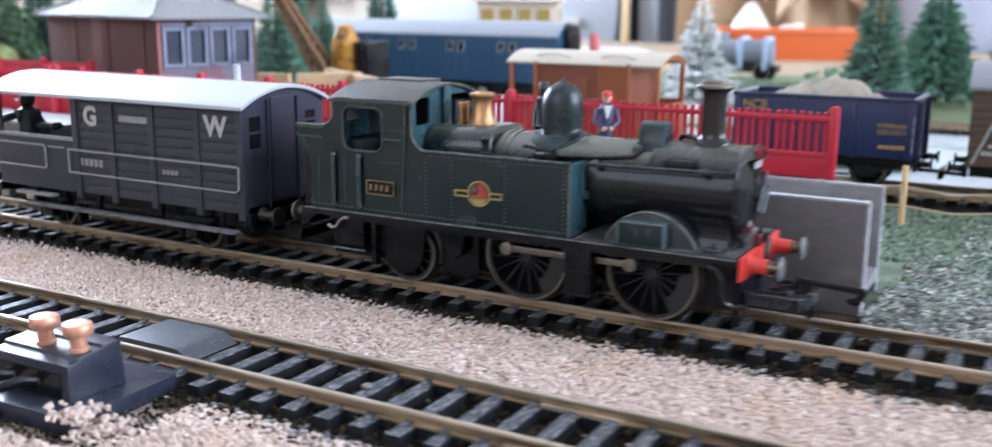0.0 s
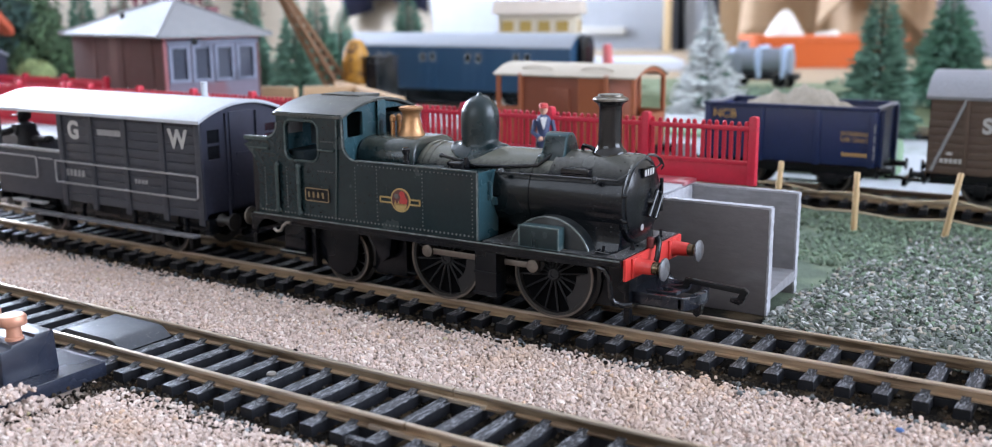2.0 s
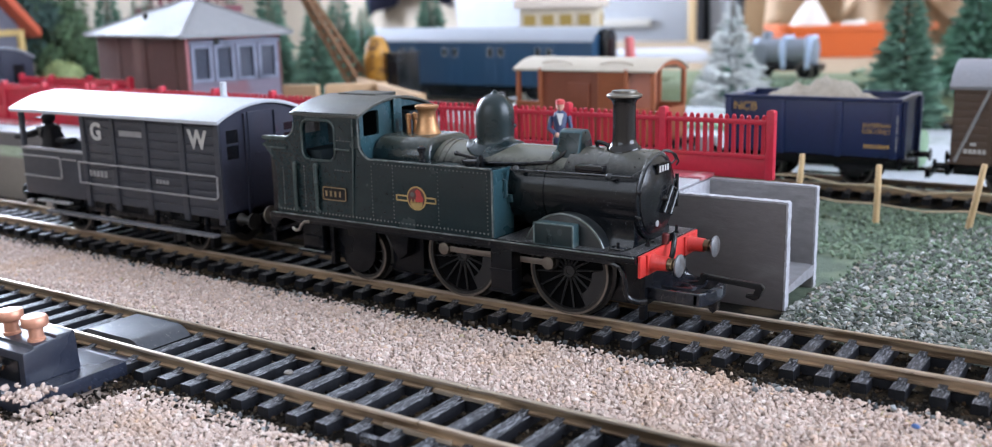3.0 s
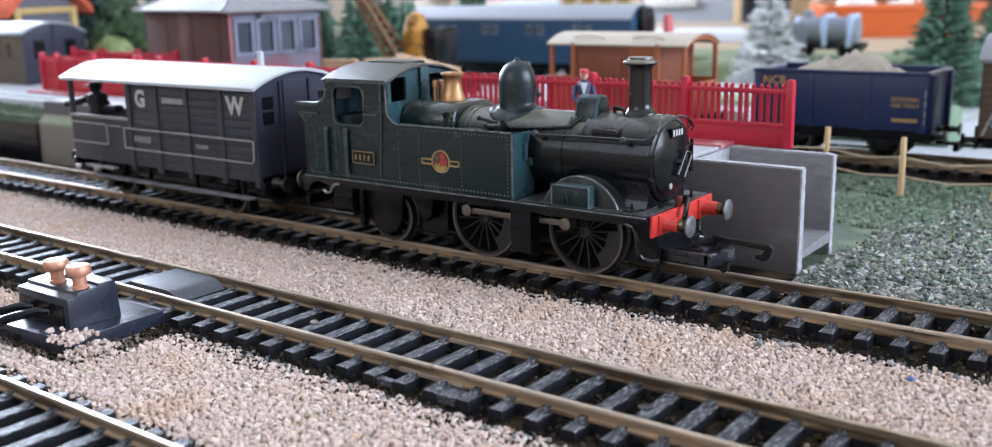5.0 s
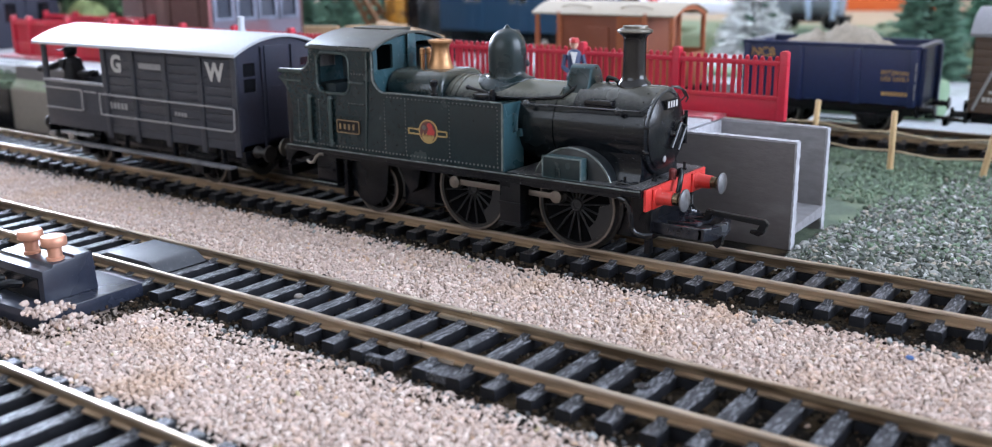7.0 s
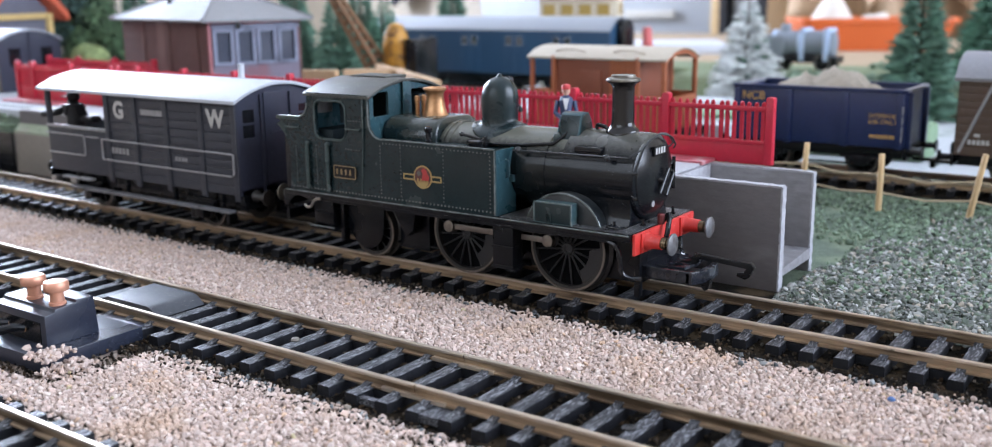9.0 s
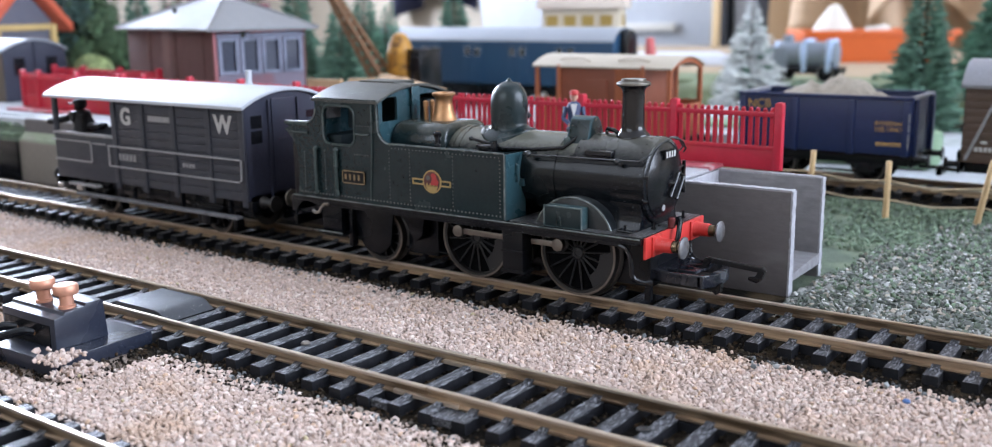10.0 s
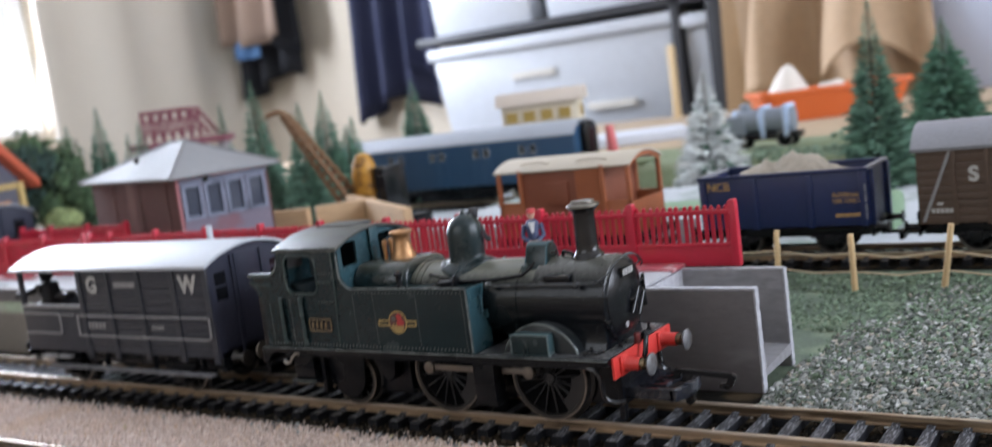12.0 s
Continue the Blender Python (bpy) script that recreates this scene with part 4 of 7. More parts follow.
        part("buffer_shank", bm, brass, beam)
        bm = B()
        lathe(bm, [(0.9, 65.2), (2.4, 65.4), (2.5, 65.8), (2.0, 66.1), (0.4, 66.25)], (0, s * 9.9, 19.5), "x", 28)
        part("buffer_head", bm, buffer_dull, beam, "round steel buffer head")
        bm = B()
        lathe(bm, [(2.5, -55.0), (2.5, -54.5), (1.0, -54.3), (1.3, -52), (2.0, -50.0)], (0, s * 11.4, 19.2), "x", 20)
        part("buffer", bm, dull_steel, back)
    bm = B()
    pipe(bm, [(59.4, -3.6, 17.6), (60.6, -3.4, 18.2), (61.0, -2.9, 20.2), (60.8, -1.6, 23.2), (60.2, -0.8, 24.0), (59.6, -0.9, 23.6), (59.3, -1.6, 22.6)], 0.62, 10)
    part("brake_hose", bm, black_plastic, beam)
    bm = B()
    lathe(bm, [(0.85, 21.9), (0.85, 24.0), (0.6, 24.3)], (58.9, -2.0, 0), "z", 12)
    part("hose_cap", bm, material("hose_cap_dark_red", (0.10, 0.014, 0.014), 0.4, vary=0.3), beam)
    bm = B()
    for x, y in ((56.4, -6.0), (56.4, 9.4), (52.6, -12.6)):
        rod(bm, (x, y, 21.7), (x, y, 23.6), 0.35)
        box(bm, x - 0.5, x + 0.5, y - 0.35, y + 0.35, 21.7, 22.3)
    pipe(bm, [(51, -11, 22.3), (51.4, -14, 22.5), (54.8, -14.2, 22.5), (55.2, -11.2, 22.3)], 0.25, 6)
    part("lamp_iron", bm, black_paint, loco)
    bm = B()
    for y in (-7.2, 6.2):
        box(bm, 57, 68.8, y, y + 1.0, 10.2, 12.9)
    prism(bm, [(67.6, -7.2), (69.2, -7.2), (70.6, -4.2), (71.2, 0), (70.6, 4.2), (69.2, 7.2), (67.6, 7.2), (69.0, 4.0), (69.6, 0), (69.0, -4.0)], "z", 10.0, 12.9)
    box(bm, 56.5, 60, -7.0, 7.0, 11.4, 13.0)
    coupling = part("coupling_bar", bm, coupling_metal, loco, "black tension-lock coupling with a curved bumper bar", bevel=0.25)
    ring = [[(63.6 + 1.7 * math.cos(a), y + 1.5 * math.sin(a)) for a in np.linspace(0, 2 * math.pi, 13)[:-1]] for y in (-3.2, 3.2)]
    part("coupling_plate", plate(B(), [(59.6, -5.6), (66.4, -5.2), (67.4, 0), (66.4, 5.2), (59.6, 5.6)], ring, "z", 12.7, 13.3), coupling_metal, coupling, "flat plate with two round holes")
    bm = B()
    prism(bm, [(60, 12.6), (66.2, 14.0), (66.8, 15.8), (80.2, 15.2), (81.0, 14.4), (80.0, 12.0), (79.0, 11.4), (77.0, 11.9), (77.2, 12.7), (78.6, 12.9), (79.2, 13.9), (68.2, 14.6), (66.8, 12.4), (60, 11.6)], "y", -1.0, 0.2)
    part("coupling_hook", bm, black_plastic, coupling, bevel=0.12)
    bm = B()
    prism(bm, [(69.2, 10.4), (71.4, 10.4), (71.2, 8.4), (70.3, 7.7), (69.4, 8.4)], "y", -2.4, -0.8)
    part("coupling_tail", bm, black_plastic, coupling)
    for s in (-1, 1):
        bm = B()
        pipe(bm, [(30, s * 15.6, 19.7), (49.6, s * 15.6, 19.9), (52.4, s * 15.6, 19.8), (54.4, s * 15.5, 19.1), (55.4, s * 15.5, 17.6), (55.7, s * 15.4, 15.4), (55.7, s * 15.2, 13.4), (56.2, s * 14.6, 12.0), (57.6, s * 13.4, 11.2), (59.2, s * 12.0, 11.2)], 0.6, 8)
        part("guard_pipe", bm, black_paint, loco)
        bm = B()
        box(bm, 56.2, 57.6, s * 8.0, s * 9.6, 6.0, 17.5)
        part("guard_iron", bm, black_plastic, loco, bevel=0.15)
        bm = B()
        box(bm, 21.2, 27.0, s * 11.4, s * 15.6, 9.6, 20.2), box(bm, 20.8, 27.4, s * 11.0, s * 15.9, 9.2, 10.0), box(bm, 21.0, 27.2, s * 13, s * 15.9, 14.2, 14.8)
        part("step", bm, black_plastic, loco, bevel=0.15)
        bm = B()
        box(bm, -39.0, -32.0, s * 11.8, s * 15.2, 12.5, 20.2), box(bm, -40.0, -31.0, s * 12.2, s * 16.2, 11.6, 12.5)
        box(bm, -38.4, -32.6, s * 13, s * 15.9, 15.6, 16.2)
        part("cab_step", bm, black_plastic, loco, bevel=0.15)
        bm = B()
        pipe(bm, [(-41.4, s * 16.4, 17.9), (-40.4, s * 16.5, 17.3), (-39.0, s * 16.5, 17.6), (-38.2, s * 16.5, 18.9), (-37.0, s * 16.4, 19.9), (-35.4, s * 16.3, 20.0)], 0.4, 8)
        part("handle_wire", bm, steel, loco, "bright bent wire under the footplate")
        part("step_edge", rod(B(), (-40.0, s * 16.2, 12.4), (-31.0, s * 16.2, 12.4), 0.22, seg=6), worn_lit_edge, loco, "worn bright step edge")
        bm = B()
        prism(bm, [(-30.4, 20), (-16.4, 20), (-17.0, 14.0)] + arc(-23.0, 12.8, 5.8, -10, -160, 10) + [(-30.4, 12.4)], "y", s * 11.2, s * 11.9)
        part("axle_guard", bm, black_plastic, loco, "plain black plate over the trailing wheel", bevel=0.15)
        bm = B()
        box(bm, -31.0, -29.6, s * 11.4, s * 13.6, 8.6, 20.2)
        part("guard_post", bm, black_plastic, loco, bevel=0.15)
        bm = B()
        prism(bm, [(-14, 20), (-5.5, 20), (-6.5, 14), (-9, 12.0), (-11, 15.0)], "y", s * 9.0, s * 12.2)
        part("brake_hanger", bm, black_plastic, loco, bevel=0.2)
        bm = B()
        rod(bm, (-40, s * 8, 9.4), (27, s * 8, 9.0), 0.5)
        part("brake_rod", bm, black_plastic, loco)
        # wheels and rods
        zr = 4.78
        for name, x, r, n, crank in (("driving_wheel", 39.0, 10.2, 16, (-4.3, 1.6)), ("driving_wheel", 9.3, 10.2, 16, (-4.0, 1.6)), ("trailing_wheel", -22.0, 7.3, 12, None)):
            spoked_wheel(name, loco, x, s * 10.4, zr + r, r, n, tyre_steel, s, crank)
        bm = B()
        z = zr + 10.2 + 1.75
        prism(bm, rounded(5.3, 34.7, z - 0.7, z + 0.7, 0.6), "y", s * 11.4, s * 12.0)
        rods = part("coupling_rod", bm, rod_steel, loco, "steel coupling rod between the driving wheels", bevel=0.15)
        for x in (5.3, 34.7):
            part("rod_boss", lathe(B(), [(1.5, s * 11.2), (1.5, s * 12.5), (1.2, s * 12.6)], (x, 0, z), "y", 18), rod_steel, rods)
    for x in (39.0, 9.3, -22.0):
        part("axle", rod(B(), (x, -9, zr + (10.2 if x > 0 else 7.3)), (x, 9, zr + (10.2 if x > 0 else 7.3)), 1.4), dull_steel, loco)
    return loco


build_locomotive()


# ---- the goods brake van behind the locomotive ----
def build_brake_van():
    van = thing("brake_van", "dark grey model goods brake van with a white arched roof", "brake van")
    x0, x1, xv = -164.5, -68.0, -130.5
    zb, zt = 17.0, 45.2
    roof = [(y, 44.8 + 4.6 * (1 - (y / 17.6) ** 2)) for y in np.linspace(-17.6, 17.6, 19)]
    bm = B()
    prism(bm, roof + [(y, z - 1.0) for y, z in reversed(roof)], "x", x0 - 2.2, x1 + 1.4)
    part("roof", bm, van_white, van, "white arched roof", bevel=0.2)
    bm = B()
    lathe(bm, [(1.3, 48.5), (1.2, 49.4), (0.95, 50), (0.95, 53.2), (1.1, 53.4), (0.6, 53.6)], (-86.5, 3.0, 0), "z", 14)
    part("stove_pipe", bm, van_white, van, "white stove pipe")
    # floor and lower side of the verandah
    part("floor", box(B(), x0, x1, -15, 15, zb, zb + 1.6), van_grey, van)
    for s in (-1, 1):
        side = part("side", box(B(), xv, x1 - 0.8, s * 14.8, s * 15.2, zb, zt), van_grey, van, "planked dark grey side with upright straps")
        for k in range(11):
            z = zb + 0.15 + k * 2.58
            put("plank", to_mesh("plank", box(B(), xv + 0.3, x1 - 0.9, s * 15.2, s * 15.75, z, z + 2.44), van_grey, bevel=0.12), side)
        bm = B()
        for x in (-130.0, -115.6, -100.2, -84.0, -69.2):
            box(bm, x - 1.1, x + 1.1, s * 15.6, s * 16.3, zb - 1.5, zt)
        part("strap", bm, van_grey, side, bevel=0.15)
        bm = B()
        box(bm, x0, xv, s * 14.9, s * 15.7, zb, 31.6)
        part("verandah_side", bm, van_grey, van, bevel=0.15)
        bm = B()
        box(bm, x0, xv, s * 14.6, s * 16.3, 31.6, 32.5)
        part("verandah_rail", bm, van_line, van, "worn pale top rail of the verandah", bevel=0.2)
        bm = B()
        rod(bm, (x0 + 0.8, s * 15.2, 31), (x0 + 0.8, s * 15.2, 45.2), 1.0, seg=8)
        part("verandah_post", bm, van_grey, van)
        # pale grab rails along the side
        bm = B()
        pipe(bm, [(-132.2, s * 17.0, 29.4), (-69.6, s * 17.0, 29.4)], 0.32, 6)
        pipe(bm, [(-132.4, s * 17.0, 29.6), (-132.4, s * 17.0, 23.0)], 0.3, 6)
        pipe(bm, [(-132.2, s * 17.0, 22.9), (-70.4, s * 17.0, 22.9), (-69.2, s * 17.0, 23.6), (-69.0, s * 17.0, 29.4)], 0.32, 6)
        pipe(bm, [(-164, s * 16.8, 29.8), (-143.0, s * 16.8, 29.8), (-142.4, s * 16.8, 29.2), (-142.4, s * 16.8, 23.6), (-143.0, s * 16.8, 23.2), (-163, s * 16.8, 23.2)], 0.32, 6)
        pipe(bm, [(-141, s * 16.8, 29.6), (-134.5, s * 16.8, 29.6)], 0.3, 6)
        for x in (-130, -115.6, -100.2, -84):
            for z in (29.4, 22.9):
                rod(bm, (x, s * 15.8, z), (x, s * 17.0, z), 0.35, seg=6)
        part("grab_rail", bm, van_line, van, "worn grey grab rail")
        for text, x in (("G", -123.8), ("W", -77.4)):
            lettering(text, 7.2, van_print, van, (x, s * 15.82, 38.9), (90, 0, 0 if s < 0 else 180), bold=0.28, label="pale grey painted letter")
        bm = B()
        box(bm, -112.5, -101.5, s * 15.72, s * 15.84, 38.3, 40.0)
        part("name_bar", bm, van_line, van)
        bm = B()
        for k in range(5):
            box(bm, -129.0 + k * 1.9, -127.7 + k * 1.9, s * 15.72, s * 15.84, 25.0, 27.0)
        part("number_bars", bm, van_line, van)
        bm = B()
        for k in range(4):
            box(bm, -97.0 + k * 1.5, -95.9 + k * 1.5, s * 15.72, s * 15.84, 25.2, 26.4)
        part("weight_bars", bm, van_line, van)
        # footboards, springs and axle boxes
        bm = B()
        box(bm, -150, -70, s * 16.4, s * 19.0, 12.2, 13.0)
        part("footboard", bm, foot_grey, van, "long grey lower footboard", bevel=0.15)
        part("upper_step", box(B(), -156, -140, s * 15.4, s * 17.6, 15.0, 15.7), van_line, van, bevel=0.1)
        for x in (-148, -122, -98, -76):
            part("step_hanger", box(B(), x - 0.45, x + 0.45, s * 15.2, s * 16.6, 12.2, 17), black_plastic, van, bevel=0.1)
        for x in (-145, -88):
            bm = B()
            for k in range(4):
                box(bm, x - 8 + 1.6 * k, x + 8 - 1.6 * k, s * 13.8, s * 15.2, 13.8 - 0.9 * k, 14.6 - 0.9 * k)
            box(bm, x - 2.0, x + 2.0, s * 13.4, s * 15.8, 8.6, 12.6)
            prism(bm, [(x - 6, 16.5), (x + 6, 16.5), (x + 2.6, 8.2), (x - 2.6, 8.2)], "y", s * 12.4, s * 13.2)
            part("axle_box", bm, black_plastic, van, bevel=0.15)
            spoked_wheel("wheel", van, x, s * 10.3, 4.78 + 6.2, 6.2, 8, tyre_steel, s)
            bm = B()
            box(bm, x + 7.4, x + 9.0, s * 8.6, s * 11.6, 7, 15), box(bm, x - 9.0, x - 7.4, s * 8.6, s * 11.6, 7, 15)
            part("brake_block", bm, black_plastic, van, bevel=0.2)
    for x in (-145, -88):
        part("axle", rod(B(), (x, -9.5, 10.98), (x, 9.5, 10.98), 1.0), dull_steel, van)
    part("solebar", box(B(), x0 + 0.5, x1 - 0.5, -12.6, 12.6, 12.8, 17.0), black_plastic, van, bevel=0.2)
    part("verandah_floor", box(B(), x0 + 1, xv, -14.5, 14.5, zb + 1.6, 20.6), van_grey, van)
    # ends
    gable = [(-15.6, zb), (15.6, zb), (15.6, 44.6)] + [(y * 0.886, z - 1.05) for y, z in reversed(roof)] + [(-15.6, 44.6)]
    for x, name in ((x1 - 0.8, "end_wall"), (xv, "cabin_wall")):
        holes = [rounded(-13.6, -9.2, 33.6, 41.8, 0.3), rounded(8.4, 12.8, 36.6, 41.8, 0.3)] if x > -100 else [rounded(-12, -7.5, 35, 41, 0.3), rounded(7.5, 12, 35, 41, 0.3)]
        end = part(name, plate(B(), gable, holes, "x", x, x + 0.8), van_end, van, "blue-grey plain end wall with small windows")
        bm = B()
        for h in holes:
            zc = (min(p[1] for p in h) + max(p[1] for p in h)) / 2
            y0, y1 = min(p[0] for p in h), max(p[0] for p in h)
            box(bm, x + 0.1, x + 0.7, y0, y1, zc - 0.35, zc + 0.35)
        part("window_bar", bm, van_end, end)
        bm = B()
        for h in holes:
            y0, y1, z0, z1 = min(p[0] for p in h), max(p[0] for p in h), min(p[1] for p in h), max(p[1] for p in h)
            box(bm, x + 0.3, x + 0.45, y0, y1, z0, z1)
        part("window_pane", bm, dark_glass, end)
        if x > -100:
            bm = B()
            prism(bm, rounded(-5.6, 3.6, 19.5, 46.4, 0.4), "x", x + 0.8, x + 1.2)
            part("end_door", bm, van_end, end, bevel=0.15)
            bm = B()
            box(bm, x + 1.0, x + 1.5, -3.6, 2.4, 34.0, 34.6), box(bm, x + 1.0, x + 1.5, -4.2, -3.6, 28, 28.6)
            box(bm, x + 0.8, x + 1.5, -7.2, -6.6, zb, 46), box(bm, x + 0.8, x + 1.5, 4.4, 5.0, zb, 46)
            part("door_trim", bm, van_end, end)
    part("verandah_end", box(B(), x0, x0 + 0.8, -15.6, 15.6, zb, 31.6), van_grey, van)
    bm = B()
    box(bm, x1 - 0.4, x1 + 1.4, -16, 16, 13.0, 17.2)
    part("headstock", bm, black_plastic, van, bevel=0.2)
    part("headstock", box(B(), x0 - 1.0, x0 + 0.4, -16, 16, 13.0, 17.2), black_plastic, van, bevel=0.2)
    for x, d in ((x1 + 1.4, 1), (x0 - 1.0, -1)):
        for s in (-1, 1):
            bm = B()
            lathe(bm, [(1.9, x), (1.3, x + d * 1.0), (1.2, x + d * 3.6), (0.8, x + d * 4.6), (2.4, x + d * 4.8), (2.3, x + d * 5.4)], (0, s * 11.4, 16.6), "x", 20)
            part("buffer", bm, dark_tyre, van)
        bm = B()
        box(bm, min(x, x + d * 10), max(x, x + d * 10), -1, 1, 11.6, 12.8), box(bm, min(x + d * 8.6, x + d * 10), max(x + d * 8.6, x + d * 10), -8, 8, 10.6, 13.4)
        part("coupling", bm, black_plastic, van, bevel=0.15)
    # bright blocks added in place of white glints by the verandah step
    for x in (-162.6, -151.4):
        part("bright_step", box(B(), x, x + 3.2, -17.6, -15.2, 13.4, 15.0), steel, van, "small bright metal block added for a white glint", bevel=0.2)
    return van


van_end = material("van_end_blue_grey", (0.028, 0.031, 0.050), 0.45, vary=0.2, bump=0.15, deep=0.05, spec=0.4)
dark_glass = material("dark_glazing", (0.01, 0.011, 0.014), 0.12, vary=0.1, bump=0)
build_brake_van()

FIG = {k: material("figure_" + k, c, 0.6, vary=0.15) for k, c in (("navy", (0.035, 0.05, 0.11)), ("black", (0.012, 0.012, 0.015)), ("skin", (0.5, 0.28, 0.2)), ("white", (0.6, 0.6, 0.6)), ("red", (0.42, 0.04, 0.04)))}


def figurine(x, y, z, rz, coat, cap, pose_kind, label, size=1.0, bulk=1.0):
    """A moulded toy figure about 23 mm high, one mesh."""
    mats = [FIG[coat], FIG["black"], FIG["skin"], FIG[cap], FIG["white"]] if coat != "black" else [FIG["black"]] * 5
    bm = B()
    box(bm, -2.2, 2.2, -1.8, 1.8, 0, 0.5, 1)
    for s in (-1, 1):
        rod(bm, (s * 1.1, 0, 0.4), (s * 1.0, 0, 10.5), 1.15, 1.3, 10, 1)
    lathe(bm, [(1.9, 9.0), (2.0, 10.5), (1.7, 13.5), (2.2, 17.2), (1.8, 18.4), (0.8, 19.2)], mi=0, seg=14)
    prism(bm, [(-0.2, 14.8), (0.2, 14.8), (1.0, 18.4), (-1.0, 18.4)], "y", -2.3, -1.4, 4)
    arms = {"stand": (((-2.6, -0.2, 17.4), (-3.4, -0.6, 13.6), (-0.9, -2.7, 11.8)), ((2.6, -0.2, 17.4), (3.4, -0.6, 13.6), (0.9, -2.7, 11.8))), "reach": (((-2.2, 0.2, 17.0), (-2.8, 0.4, 13.6), (-2.4, -0.6, 10.6)), ((2.2, 0, 17.0), (3.6, -0.2, 14.6), (5.4, -0.6, 13.6))), "lean": (((-2.4, -0.2, 17.0), (-6.2, -1.6, 15.6), (-12.0, -2.4, 14.6)), ((2.4, 0, 17.0), (5.2, 0.2, 13.6), (14.0, -0.6, 14.0)))}[pose_kind]
    for a in arms:
        pipe(bm, a, 0.8 if pose_kind != "lean" else 1.25, 8, 0)
        ball(bm, a[-1], 0.85, 8, 6, mi=2)
    ball(bm, (0, 0, 20.8), 1.5, 12, 10, (0.9, 1, 1.15), 2)
    ball(bm, (0, -0.9, 19.9), 0.8, 8, 6, (1, 0.8, 1.1), 2)
    lathe(bm, [(1.5, 21.3), (1.55, 22.0), (1.2, 22.6), (0.3, 22.8)], mi=3, seg=14)
    prism(bm, [(-1.4, -1.2), (1.4, -1.2), (1.0, -2.7), (-1.0, -2.7)], "z", 21.3, 21.6, 3)
    for v in bm.verts:
        v.co = Vector((v.co.x * (bulk if 8.5 < v.co.z < 18.6 and abs(v.co.x) < 2.3 else 1.0), v.co.y * bulk, v.co.z)) * size
    return single("toy_figure", bm, mats, label, "figurine", at=(x, y, z), rz=rz)


figurine(-160.0, -8, 20.6, 0, "black", "black", "lean", "dark moulded toy guard leaning out on the van verandah", 0.97, 1.7)


# ---- platform, fence and figures ----
platform_grey = material("platform_grey_card", (0.108, 0.098, 0.101), 0.7, vary=0.16, grain=900, cloud=90, bump=0.5, deep=0.2, tint=(0.16, 0.15, 0.155), mix=0.15, stretch=(0.35, 1, 1))
platform_light = material("platform_pale_card", (0.20, 0.195, 0.205), 0.8, vary=0.3, grain=450, cloud=50, bump=0.8, deep=0.25, stretch=(0.35, 1, 1))
platform_edge = material("pale_card_edge", (0.35, 0.35, 0.375), 0.8, vary=0.3, grain=500, cloud=120, bump=0.8, deep=0.1, tint=(0.32, 0.32, 0.36), mix=0.2)
platform_top = material("platform_surface", (0.36, 0.36, 0.38), 0.8, vary=0.12, cloud=60, bump=0.3, deep=0.1)
fence_red = material("fence_red", (0.45, 0.013, 0.036), 0.42, vary=0.12, cloud=90, bump=0.15, deep=0.06, tint=(0.45, 0.02, 0.03), mix=0.15, spread=0.08)
# red paled towards pink: the sky's reflection on the flat foot, painted in
fence_foot = material("red_foot_sky_sheen", (0.42, 0.10, 0.12), 0.4, vary=0.2, cloud=200, tint=(0.55, 0.34, 0.35), mix=0.35)
tan_card = material("tan_card", (0.21, 0.185, 0.16), 0.8, vary=0.15, cloud=50, bump=0.3, deep=0.1)

# dirt strip whose darkness also paints the shadow along the wall foot
single("track_bed", box(B(), -420, 77, 16.6, 30.5, -0.3, 0.1), track_dirt, "dark dirt and painted shadow between the track and the platform wall", "track bed", kind="structure")
grass_pale = material("pale_scatter", (0.25, 0.29, 0.21), 0.95, vary=0.3, grain=500, cloud=60, bump=1.0, deep=0.5, tint=(0.30, 0.29, 0.24), mix=0.3)
platform = thing("platform", "grey card station platform with an open end, beside the track", "platform")
part("front_wall", box(B(), -264, 75.3, 30.6, 33.0, -0.3, 26.6), platform_grey, platform, bevel=0.15)
part("back_wall", box(B(), -320, 74.8, 55.0, 57.2, -0.3, 26.5), platform_light, platform, bevel=0.15)
part("wall_end", ragged(B(), -0.2, 26.6, 30.55, 33.05, 75.1, 75.6, "z", 40, 0.1, 5), platform_edge, platform, "pale raw card edge")
part("wall_end", ragged(B(), -0.2, 26.5, 54.95, 57.25, 74.6, 75.1, "z", 40, 0.1, 6), platform_edge, platform, "pale raw card edge")
part("wall_top", ragged(B(), 44, 75.3, 30.55, 33.05, 26.4, 26.9, "x", 50, 0.08, 7), platform_edge, platform, "pale raw card edge")
part("wall_top", ragged(B(), 44, 74.8, 54.95, 57.25, 26.3, 26.8, "x", 50, 0.08, 8), platform_edge, platform, "pale raw card edge")
bm = B()
prism(bm, [(33.0, 3.2), (55.0, 3.2), (55.0, 6.2), (33.0, 5.0)], "x", 46, 75.0)
prism(bm, [(69.2, 5), (74.8, 5), (74.8, 8.6)], "y", 33.0, 36)
part("end_floor", bm, platform_light, platform, "pale painted floor inside the platform end")
part("cross_wall", prism(B(), [(33.0, 5), (55.0, 5), (55.0, 26.6), (33.0, 26.2)], "x", 44, 46), platform_edge, platform, "pale painted inner end of the platform", bevel=0.15)
part("deck", prism(B(), [(30.4, 26.6), (55.0, 26.6), (55.0, 27.4), (30.4, 27.4)], "x", -262, 45.4), platform_top, platform, "pale grey platform surface", bevel=0.2)
part("ramp", prism(B(), [(27.4, -0.2), (27.4, 17.2), (36, 25.4), (40, 26.2), (40, -0.2)], "x", -264.4, -236), tan_card, platform, "tan card ramp end", bevel=0.3)
